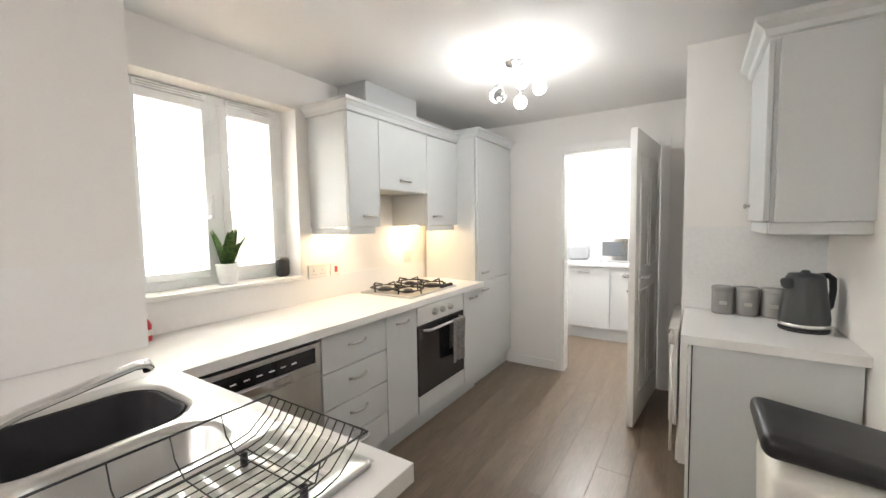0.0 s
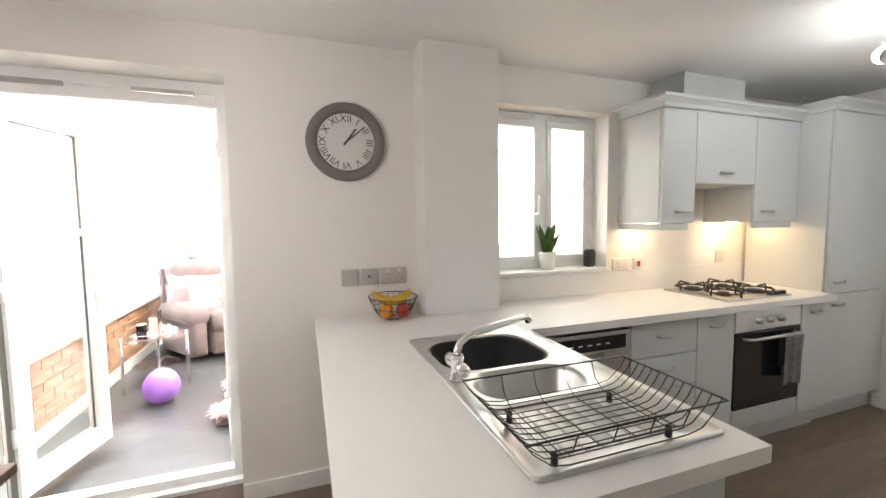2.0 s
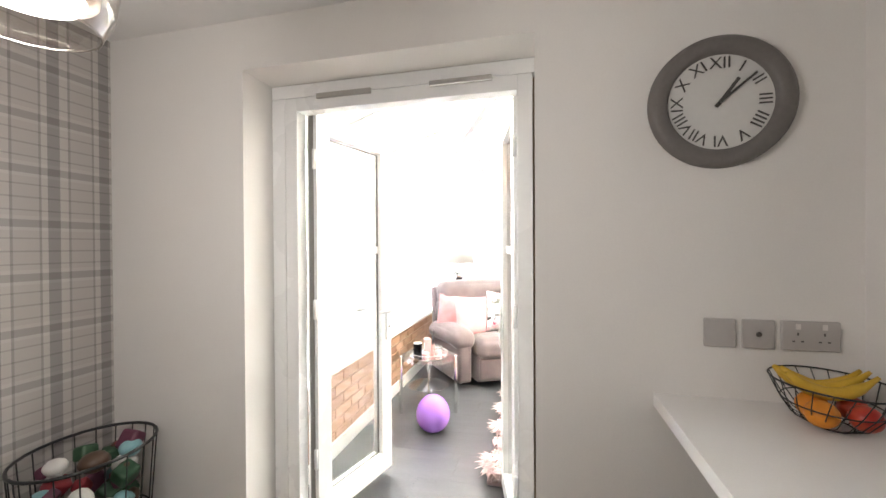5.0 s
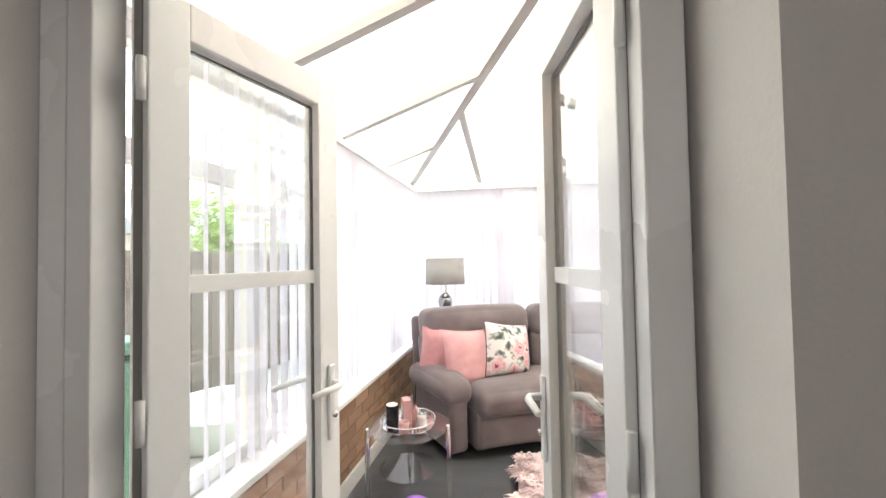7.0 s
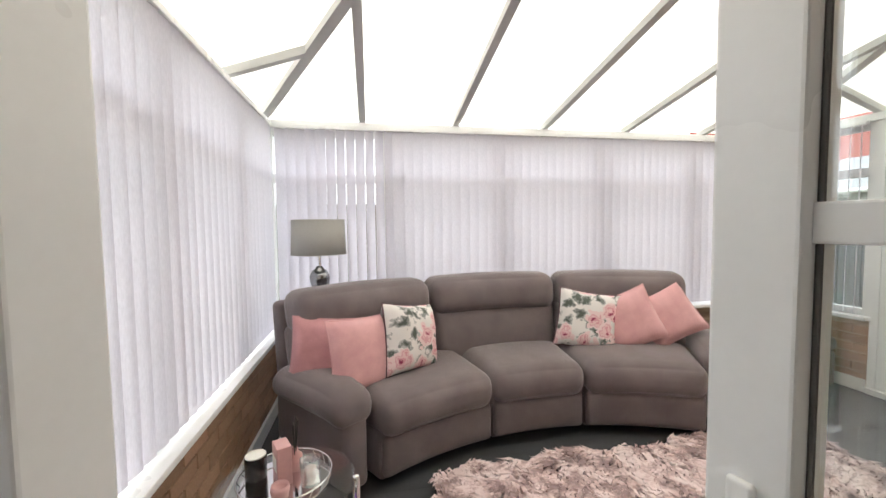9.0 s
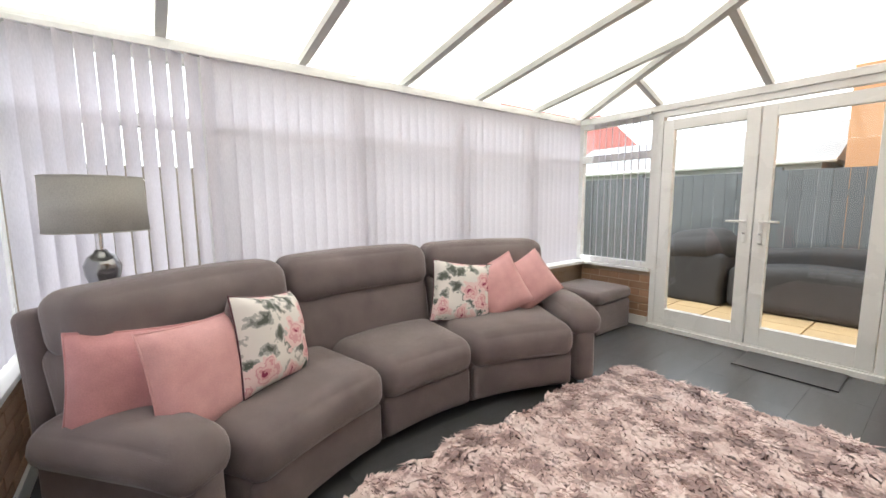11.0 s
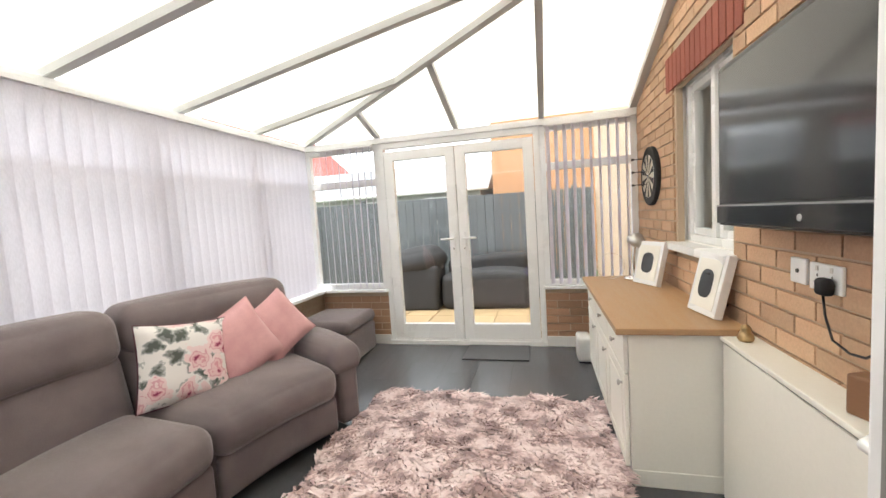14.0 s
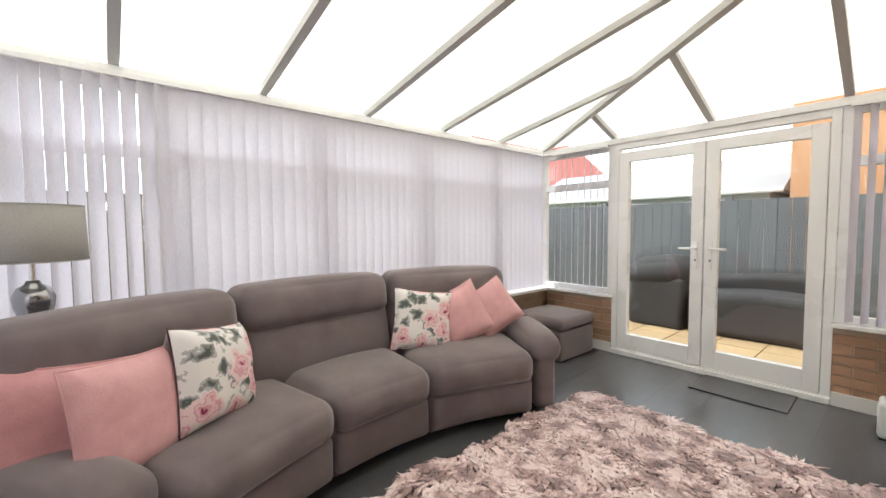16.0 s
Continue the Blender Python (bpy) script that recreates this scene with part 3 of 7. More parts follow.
def shag(x0, x1, y0, y1, z, n, seed):
    rnd = random.Random(seed)
    bm = bmesh.new()
    for _ in range(n):
        x, y = rnd.uniform(x0, x1), rnd.uniform(y0, y1)
        lean = noise.noise(Vector((x * 6, y * 6, 3))) * 5.0 + rnd.uniform(-0.45, 0.45)
        tall = 0.03 + 0.03 * rnd.random()
        out = 0.035 + 0.05 * rnd.random()
        w = 0.006 + 0.008 * rnd.random()
        dx, dy = math.cos(lean), math.sin(lean)
        a = bm.verts.new((x - dy * w, y + dx * w, z))
        b = bm.verts.new((x + dy * w, y - dx * w, z))
        c = bm.verts.new((x + dx * out * 0.5 + dy * w, y + dy * out * 0.5 - dx * w, z + tall))
        d = bm.verts.new((x + dx * out * 0.5 - dy * w, y + dy * out * 0.5 + dx * w, z + tall))
        e = bm.verts.new((x + dx * out * 1.2, y + dy * out * 1.2, z + tall * rnd.uniform(0.7, 1.1)))
        bm.faces.new((a, b, c, d))
        bm.faces.new((d, c, e))
    return bm


def shag_material():
    m, n, l, b = nodes_of("mink_shag_pile_with_shade")
    geo, tc = n.new("ShaderNodeNewGeometry"), n.new("ShaderNodeTexCoord")
    nz = n.new("ShaderNodeTexNoise")
    nz.inputs["Scale"].default_value, nz.inputs["Detail"].default_value = 8.0, 3
    l.new(tc.outputs["Object"], nz.inputs["Vector"])
    r = n.new("ShaderNodeMath")
    r.operation = "MULTIPLY_ADD"
    r.inputs[1].default_value, r.inputs[2].default_value = 0.16, -0.08
    l.new(geo.outputs["Random Per Island"], r.inputs[0])
    ad = n.new("ShaderNodeMath")
    ad.operation = "ADD"
    l.new(nz.outputs[0], ad.inputs[0])
    l.new(r.outputs[0], ad.inputs[1])
    cr = n.new("ShaderNodeValToRGB")
    # the dark brown stop paints the shadows between the clumps of pile
    cr.color_ramp.elements[0].position, cr.color_ramp.elements[0].color = 0.38, (0.32, 0.21, 0.205, 1)
    cr.color_ramp.elements[1].position, cr.color_ramp.elements[1].color = 0.59, (0.87, 0.71, 0.70, 1)
    mid = cr.color_ramp.elements.new(0.5)
    mid.color = (0.66, 0.475, 0.465, 1)
    l.new(ad.outputs[0], cr.inputs[0])
    l.new(cr.outputs[0], b.inputs["Base Color"])
    b.inputs["Roughness"].default_value = 0.7
    b.inputs["Sheen Weight"].default_value = 0.5
    return m


SHAG = shag_material()
rug = thing("rug", "deep mink and cream shag pile rug, clump shadows coloured in, on the dark floor", "rug")
part("backing", soft(RUG[1] - RUG[0], RUG[3] - RUG[2], 0.03, 0.014, lambda p: p + Vector(((RUG[0] + RUG[1]) / 2, (RUG[2] + RUG[3]) / 2, CF + 0.016)), 8), SHAG, rug)
pile = part("shag_tuft_rest", shag(*RUG, CF + 0.025, 62000, 4), SHAG, rug)
pile["kind"] = "stuff"

# ---- kitchen units ----
FX = -1.53          # door fronts of the base units


def bow_handle(parent, at, length, along, out):
    a, w, o = Vector(at), Vector(along), Vector(out)
    pts = [a + w * (length * (k / 8 - 0.5)) + o * (0.026 * math.sin(math.pi * k / 8) ** 0.6 + 0.002) for k in range(9)]
    return part("handle", tube(pts, [0.008, 0.008, 0.0075, 0.007, 0.007, 0.007, 0.0075, 0.008, 0.008], 8), NICKEL, parent, "satin nickel bow handle", smooth=True)


def base_unit(name, y0, y1, fronts, label, category="cabinet", x0=XW + 0.02, top=0.868):
    """fronts: (z0, z1, handle height) of each door or drawer front."""
    u = thing(name, label, category)
    part("body", box(x0, FX - 0.055, y0 + 0.001, y1 - 0.001, 0.14, top), CARCASS, u)
    for z0, z1, hz in fronts:
        d = part("drawer_front" if len(fronts) > 2 else "door", box(FX - 0.02, FX, y0 + 0.003, y1 - 0.003, z0 + 0.0015, z1 - 0.0015, None, 0.003), SHAKER, u)
        bow_handle(d, (FX, (y0 + y1) / 2, hz), 0.13 if y1 - y0 > 0.35 else 0.12, (0, 1, 0), (1, 0, 0))
    return u


base_unit("drawer_unit", 1.36, 1.83, [(0.145, 0.30, 0.25), (0.304, 0.485, 0.42), (0.489, 0.67, 0.60), (0.674, 0.862, 0.785)], "pale grey four-drawer base unit with nickel handles", "drawers")
base_unit("base_cabinet", 1.83, 2.13, [(0.145, 0.862, 0.80)], "narrow pale grey base cabinet beside the oven")
base_unit("base_cabinet", 2.735, 3.03, [(0.145, 0.862, 0.80)], "narrow pale grey base cabinet beside the tall unit")
tall = thing("tall_cabinet", "tall pale grey larder cabinet against the end wall", "cabinet")
part("body", box(XW + 0.02, -1.582, 3.03, 3.735, 0.14, 2.10), SHAKER, tall)
for z0, z1, hz in ((0.145, 0.893, 0.82), (0.897, 2.095, 0.97)):
    d = part("door", box(-1.58, -1.56, 3.05, 3.66, z0, z1, None, 0.003), SHAKER, tall)
    bow_handle(d, (-1.56, 3.16, hz), 0.12, (0, 1, 0), (1, 0, 0))
part("filler_panel", box(-1.58, -1.565, 3.664, 3.735, 0.145, 2.095), SHAKER, tall)


def cornice(y0, y1, x, z, parent, ends=(True, False)):
    bm = bmesh.new()
    prof = [(0, 0), (0.012, 0.004), (0.018, 0.025), (0.038, 0.045), (0.05, 0.05), (0.05, 0.068), (-0.02, 0.068)]
    rows = []
    for y, k in ((y0, -1 if ends[0] else 0), (y1, 1 if ends[1] else 0)):
        rows.append([bm.verts.new((x + dx, y + k * max(dx, 0), z + dz)) for dx, dz in prof])
    for i in range(len(prof)):
        j = (i + 1) % len(prof)
        bm.faces.new((rows[0][i], rows[1][i], rows[1][j], rows[0][j]))
    bm.faces.new(rows[0][::-1])
    bm.faces.new(rows[1])
    if ends[0]:
        rows = [[bm.verts.new((xx + (max(dx, 0) if k else 0), y0 - dx, z + dz)) for dx, dz in prof] for xx, k in ((XW, 0), (x, 1))]
        for i in range(len(prof)):
            j = (i + 1) % len(prof)
            bm.faces.new((rows[0][i], rows[1][i], rows[1][j], rows[0][j]))
    return part("cornice", bm, SHAKER, parent)


cornice(3.03, 3.735, -1.56, 2.097, tall)
UX = -1.75


def wall_unit(y0, y1, z0, label, handle_y, left=False):
    u = thing("wall_cabinet", label, "cabinet", group="wall cabinets over the hob")
    part("body", box(XW, UX - 0.022, y0 + 0.001, y1 - 0.001, z0, 2.063), SHAKER, u)
    d = part("door", box(UX - 0.02, UX, y0 + 0.002, y1 - 0.002, z0 + 0.002, 2.061, None, 0.003), SHAKER, u)
    bow_handle(d, (UX, handle_y, z0 + 0.07), 0.12, (0, 1, 0), (1, 0, 0))
    cornice(y0, y1, UX, 2.064, u, (left, False))
    if z0 < 1.5:
        part("light_pelmet", box(UX - 0.03, UX - 0.008, y0 + 0.01, y1 - 0.04, z0 - 0.042, z0 - 0.001, None, 0.004), SHAKER, u)
        if left:
            part("light_pelmet", box(XW, UX - 0.03, y0 + 0.01, y0 + 0.03, z0 - 0.042, z0 - 0.001, None, 0.004), SHAKER, u)
        part("downlight", turned([(0, 0), (0.032, 0), (0.034, 0.006), (0.034, 0.012), (0, 0.012)], 20, None, (-1.95, (y0 + y1) / 2 if left else y0 + 0.09, z0 - 0.013)), glow("warm_downlight", (1.0, 0.72, 0.42), 9.0), u)
    return u


wall_unit(1.785, 2.055, 1.382, "pale grey wall cabinet next to the window", 1.955, True)
wall_unit(2.055, 2.59, 1.625, "pale grey cabinet over the cooker hood", 2.32)
wall_unit(2.59, 3.03, 1.382, "narrow pale grey wall cabinet beside the larder", 2.72)
duct = thing("hood_duct", "grey boxed duct on top of the wall cabinets", "duct")
part("duct_box", box(XW, -1.86, 2.05, 2.60, 2.07, CEILING - 0.002), CARCASS, duct)
part("trim_panel", box(-1.858, -1.845, 2.05, 2.60, 2.07, CEILING - 0.002), CARCASS, duct)

# dishwasher
dw = thing("dishwasher", "stainless steel dishwasher under the worktop", "dishwasher")
part("body", box(XW + 0.02, FX - 0.03, 0.765, 1.355, 0.14, 0.862), BLACKP, dw)
part("door", box(FX - 0.028, FX, 0.767, 1.353, 0.145, 0.70, None, 0.005), STEEL, dw)
panel = part("control_panel", box(FX - 0.028, FX + 0.002, 0.767, 1.353, 0.703, 0.845, None, 0.004), STEEL, dw)
part("display_strip", box(FX + 0.003, FX + 0.006, 0.80, 1.32, 0.755, 0.825, None, 0.001), BLACKG, panel)
part("recessed_grip", box(FX + 0.003, FX + 0.007, 0.93, 1.19, 0.712, 0.745, None, 0.002), CHROME, panel)
WHITEINK = surface("white_print", (0.75, 0.75, 0.75), 0.6, bump=0)
for k in range(7):
    part("print_mark", box(FX + 0.0065, FX + 0.0072, 0.86 + 0.055 * k, 0.885 + 0.055 * k, 0.785, 0.791), WHITEINK, panel)

# oven with towel
oven = thing("oven", "built-in oven with steel panel and black glass door", "oven")
part("body", box(XW + 0.02, FX - 0.03, 2.137, 2.728, 0.14, 0.862), BLACKP, oven)
panel = part("control_panel", box(FX - 0.028, FX, 2.137, 2.728, 0.735, 0.855, None, 0.003), surface("pale_steel", (0.72, 0.72, 0.71), 0.35, 1.0, grain=80), oven)
for y in (2.33, 2.43, 2.53):
    part("knob", moved(turned([(0, 0.026), (0.014, 0.026), (0.018, 0.022), (0.020, 0.004), (0.024, 0)], 20), pose(FX, y, 0.795, 0, 90, 0)), NICKEL, panel, smooth=True)
door = part("door", box(FX - 0.026, FX + 0.004, 2.139, 2.726, 0.265, 0.73, None, 0.004), BLACKG, oven)
part("handle_bar", tube([(FX + 0.004, 2.20, 0.695), (FX + 0.045, 2.205, 0.70), (FX + 0.05, 2.24, 0.70), (FX + 0.05, 2.62, 0.70), (FX + 0.045, 2.655, 0.70), (FX + 0.004, 2.66, 0.695)], 0.009, 10), STEEL, door, smooth=True)
part("bottom_panel", box(FX - 0.026, FX, 2.139, 2.726, 0.145, 0.262, None, 0.003), SHAKER, oven)
bm = bmesh.new()
rows = []
for i in range(13):
    u = i / 12
    y = 2.475 + 0.17 * u
    w = 0.006 * math.sin(u * 17)
    rows.append([bm.verts.new((FX + 0.030 + w * 0.5, y, 0.50)), bm.verts.new((FX + 0.032, y, 0.69)), bm.verts.new((FX + 0.05, y, 0.714)), bm.verts.new((FX + 0.068, y, 0.69)), bm.verts.new((FX + 0.066 + w, y, 0.55)), bm.verts.new((FX + 0.064 + 1.5 * w, y + 0.004 * math.sin(u * 9), 0.40 + 0.008 * math.sin(u * 5)))])
for p, q in zip(rows, rows[1:]):
    for i in range(5):
        bm.faces.new((p[i], q[i], q[i + 1], p[i + 1]))
bmesh.ops.solidify(bm, geom=bm.faces[:], thickness=0.004)
tagged(obj("tea_towel", bm, surface("grey_waffle_cotton", (0.28, 0.26, 0.25), 0.95, vary=0.25, grain=130, bump=0.2, second=(0.42, 0.39, 0.37), share=0.6, coarse=60), smooth=True), "grey patterned tea towel hanging on the oven handle", "towel")

for y0, y1 in ((0.762, 3.03),):
    setting("plinth_run", box(-1.62, -1.60, y0, y1, 0.0, 0.138), SHAKER, "pale grey plinth under the base units", "plinth")
setting("plinth_tall", box(-1.64, -1.62, 3.03, 3.735, 0.0, 0.138), SHAKER, "pale grey plinth under the larder cabinet", "plinth")

# worktop: run along the wall and the peninsula, with the sink's cut-out
SX0, SX1, SY0, SY1 = -1.53, -0.575, 0.175, 0.695


def slab(xs, ys, keep, z0, z1):
    """A slab over the kept cells of a grid, in one piece."""
    bm = bmesh.new()
    vs = {}
    for i in range(len(xs) - 1):
        for j in range(len(ys) - 1):
            if keep((xs[i] + xs[i + 1]) / 2, (ys[j] + ys[j + 1]) / 2):
                q = []
                for a, b in ((i, j), (i + 1, j), (i + 1, j + 1), (i, j + 1)):
                    if (a, b) not in vs:
                        vs[a, b] = bm.verts.new((xs[a], ys[b], z0))
                    q.append(vs[a, b])
                bm.faces.new(q)
    res = bmesh.ops.extrude_face_region(bm, geom=bm.faces[:])
    bmesh.ops.translate(bm, vec=(0, 0, z1 - z0), verts=[v for v in res["geom"] if isinstance(v, bmesh.types.BMVert)])
    bmesh.ops.recalc_face_normals(bm, faces=bm.faces)
    return bm


bm = slab([XW, -1.93, SX0 + 0.02, -1.50, SX1 - 0.02, -0.51], [-0.185, SY0 + 0.02, 0.372, SY1 - 0.02, 0.74, 0.80, 3.03],
          lambda x, y: not (x < -1.93 and 0.372 < y < 0.80) and not (SX0 + 0.02 < x < SX1 - 0.02 and SY0 + 0.02 < y < SY1 - 0.02) and not (x > -1.50 and y > 0.74), 0.87, 0.91)
tagged(obj("worktop", bm, WORKTOP), "white laminate worktop with a peninsula over grey units", "worktop")
pen = thing("peninsula_unit", "pale grey sink unit under the peninsula worktop", "cabinet")
bm = box(-1.50, -0.60, 0.06, 0.10, 0.0, 0.868)
part("back_panel", bm, SHAKER, pen)
part("end_panel", box(-0.60, -0.58, 0.06, 0.70, 0.0, 0.868, None, 0.002), SHAKER, pen)
part("bottom_shelf", box(-1.50, -0.60, 0.10, 0.68, 0.14, 0.16), CARCASS, pen)
for x0, x1 in ((-1.49, -1.05), (-1.045, -0.605)):
    d = part("door", box(x0, x1, 0.68, 0.70, 0.145, 0.862, None, 0.003), SHAKER, pen)
    bow_handle(d, ((x0 + x1) / 2, 0.70, 0.80), 0.13, (1, 0, 0), (0, 1, 0))

# ---- sink ----
sink = thing("sink", "stainless steel one and a half bowl inset sink with drainer", "sink")


def ring(cx, cy, hx, hy, r, z, n=8):
    pts = []
    for sx, sy, a0 in ((1, 1, 0), (-1, 1, 90), (-1, -1, 180), (1, -1, 270)):
        for k in range(n + 1):
            a = radians(a0 + 90 * k / n)
            pts.append((cx + sx * (hx - r) + r * math.cos(a), cy + sy * (hy - r) + r * math.sin(a), z))
    return pts


def loft(rings, bm, cap=True):
    rows = [[bm.verts.new(p) for p in r] for r in rings]
    for a, b in zip(rows, rows[1:]):
        m = len(a)
        for k in range(m):
            bm.faces.new((a[k], a[(k + 1) % m], b[(k + 1) % m], b[k]))
    if cap:
        bm.faces.new(rows[-1])
    return bm


def bowl_panel(x0, x1, hole, depth):
    """A strip of the sink's sheet with one bowl pressed into it."""
    cx, cy, hx, hy, r = hole
    bm = bmesh.new()
    mx, my = (x0 + x1) / 2, (SY0 + SY1) / 2
    outer = ring(mx, my, (x1 - x0) / 2, (SY1 - SY0) / 2, 0.001, 0.918)
    loft([outer, ring(cx, cy, hx + 0.02, hy + 0.02, r + 0.02, 0.918), ring(cx, cy, hx + 0.006, hy + 0.006, r + 0.006, 0.914), ring(cx, cy, hx, hy, r, 0.905), ring(cx, cy, hx - 0.012, hy - 0.012, r, 0.918 - depth + 0.02), ring(cx, cy, hx - 0.03, hy - 0.03, r * 0.8, 0.918 - depth)], bm)
    return bm


part("main_bowl", bowl_panel(SX0, -1.115, (-1.305, 0.425, 0.165, 0.205, 0.10), 0.17), STEEL, sink, smooth=True)
part("half_bowl", bowl_panel(-1.115, -0.875, (-0.995, 0.425, 0.093, 0.175, 0.085), 0.12), STEEL, sink, smooth=True)
bm = bmesh.new()
loft([ring(-0.725, 0.435, 0.15, 0.26, 0.001, 0.918), ring(-0.725, 0.435, 0.132, 0.235, 0.03, 0.918), ring(-0.725, 0.435, 0.126, 0.229, 0.03, 0.913)], bm)
part("drainer", bm, STEEL, sink, smooth=True)
for k in range(9):
    y = 0.255 + 0.045 * k
    part("drainer_rib", soft(0.20, 0.014, 0.008, 0.004, lambda p, y=y: p + Vector((-0.725, y, 0.9145)), 2), STEEL, sink, smooth=True)
bm = bmesh.new()
loft([ring(-1.0525, 0.435, 0.4775, 0.26, 0.02, 0.9105), ring(-1.0525, 0.435, 0.4785, 0.261, 0.021, 0.915), ring(-1.0525, 0.435, 0.474, 0.2565, 0.018, 0.9205), ring(-1.0525, 0.435, 0.466, 0.2485, 0.014, 0.9185)], bm, False)
part("rim", bm, STEEL, sink, smooth=True)
part("waste", turned([(0, 0.804), (0.03, 0.805), (0.036, 0.8)], 20, None, (-0.995, 0.425, 0)), CHROME, sink)
basin = bmesh.new()
loft([ring(-1.305, 0.425, 0.150, 0.19, 0.09, 0.757), ring(-1.305, 0.425, 0.158, 0.198, 0.095, 0.908), ring(-1.305, 0.425, 0.162, 0.202, 0.098, 0.912), ring(-1.305, 0.425, 0.153, 0.193, 0.09, 0.906), ring(-1.305, 0.425, 0.140, 0.18, 0.08, 0.768)], basin)
tagged(obj("washing_up_bowl", basin, surface("deep_black_plastic", (0.004, 0.004, 0.006), 0.7, vary=0.2, grain=60, bump=0.01), smooth=True), "black plastic washing-up bowl in the sink", "bowl")
tap = thing("mixer_tap", "chrome mixer tap with a long swivel spout", "tap")
part("body", turned([(0, 0.919), (0.026, 0.919), (0.026, 0.926), (0.020, 0.935), (0.018, 0.975), (0.022, 0.985), (0.020, 0.998), (0, 1.0)], 20, None, (-1.07, 0.212, 0)), CHROME, tap, smooth=True)
for s in (-1, 1):
    part("lever_knob", tube([(-1.07 + s * 0.012, 0.212, 0.965), (-1.07 + s * 0.035, 0.212, 0.967), (-1.07 + s * 0.04, 0.212, 0.967), (-1.07 + s * 0.068, 0.212, 0.969)], [0.013, 0.014, 0.021, 0.017], 14), CHROME, tap, smooth=True)
part("spout", tube([(-1.07, 0.212, 0.99), (-1.07, 0.213, 1.01), (-1.074, 0.224, 1.033), (-1.084, 0.25, 1.047), (-1.10, 0.295, 1.055), (-1.172, 0.50, 1.066), (-1.182, 0.528, 1.062), (-1.184, 0.535, 1.045)], [0.013, 0.012, 0.0115, 0.011, 0.011, 0.011, 0.013, 0.013], 12), CHROME, tap, smooth=True)

# dish rack of black wire
rack = thing("dish_rack", "black wire dish rack standing on the drainer", "dish rack")
RX0, RX1, RY0, RY1 = -0.85, -0.545, 0.14, 0.645
WIRE = surface("black_coated_wire", (0.015, 0.015, 0.016), 0.4, bump=0)


def wire(name, pts, r=0.0014, closed=False):
    return part(name, tube(pts, r, 6, None, closed), WIRE, rack, smooth=True)


wire("top_rail", [(RX0, RY0, 1.012), (RX1, RY0, 1.012), (RX1, RY1, 1.012), (RX0, RY1, 1.012)], 0.0024, True)
wire("base_rail", [(RX0 + 0.05, RY0 + 0.09, 0.945), (RX1 - 0.05, RY0 + 0.09, 0.945), (RX1 - 0.05, RY1 - 0.09, 0.945), (RX0 + 0.05, RY1 - 0.09, 0.945)], 0.0022, True)
for k in range(13):
    x = RX0 + 0.012 + k * (RX1 - RX0 - 0.024) / 12
    wire("cross_wire", [(x, RY0, 1.012), (x, RY0 + 0.02, 0.985), (x, RY0 + 0.06, 0.955), (x, RY0 + 0.10, 0.948), (x, RY1 - 0.10, 0.948), (x, RY1 - 0.06, 0.955), (x, RY1 - 0.02, 0.985), (x, RY1, 1.012)])
for k in range(4):
    y = RY0 + 0.11 + k * (RY1 - RY0 - 0.22) / 3
    wire("long_wire", [(RX0, y, 1.012), (RX0 + 0.015, y, 0.97), (RX0 + 0.05, y, 0.945), (RX1 - 0.05, y, 0.945), (RX1 - 0.015, y, 0.97), (RX1, y, 1.012)])
for x in (RX0 + 0.06, RX1 - 0.06):
    for y in (RY0 + 0.10, RY1 - 0.10):
        part("foot", turned([(0, 0), (0.008, 0), (0.007, 0.025), (0, 0.027)], 10, None, (x, y, 0.9185)), BLACKP, rack, smooth=True)

# ---- hob ----
hob = thing("gas_hob", "steel four-burner gas hob with black pan supports", "hob")
part("plate", box(-2.03, -1.58, 2.14, 2.72, 0.911, 0.922, None, 0.004), STEEL, hob)
for x, y, r in ((-1.92, 2.28, 0.045), (-1.92, 2.57, 0.035), (-1.71, 2.28, 0.035), (-1.71, 2.57, 0.05)):
    b = part("burner", turned([(0, 0.945), (r * 0.8, 0.945), (r, 0.938), (r, 0.932), (r * 1.2, 0.93), (r * 1.25, 0.9225)], 20, None, (x, y, 0)), BLACKP, hob, smooth=True)
    bm = bmesh.new()
    for a in range(4):
        dx, dy = math.cos(radians(90 * a)), math.sin(radians(90 * a))
        tube([(x + dx * 0.11, y + dy * 0.11, 0.9225), (x + dx * 0.108, y + dy * 0.108, 0.955), (x + dx * 0.10, y + dy * 0.10, 0.967), (x + dx * 0.03, y + dy * 0.03, 0.962)], 0.006, 6, bm)
    tube([(x + dx2 * 0.105, y + dy2 * 0.105, 0.945) for dx2, dy2 in ((1, 0), (0.71, 0.71), (0, 1), (-0.71, 0.71), (-1, 0), (-0.71, -0.71), (0, -1), (0.71, -0.71))], 0.005, 6, bm, True)
    part("pan_support", bm, IRON, hob)
for k in range(4):
    part("knob", turned([(0, 0.944), (0.014, 0.944), (0.017, 0.938), (0.018, 0.9225)], 16, None, (-1.605, 2.55 + 0.04 * k, 0)), BLACKP, hob, smooth=True)

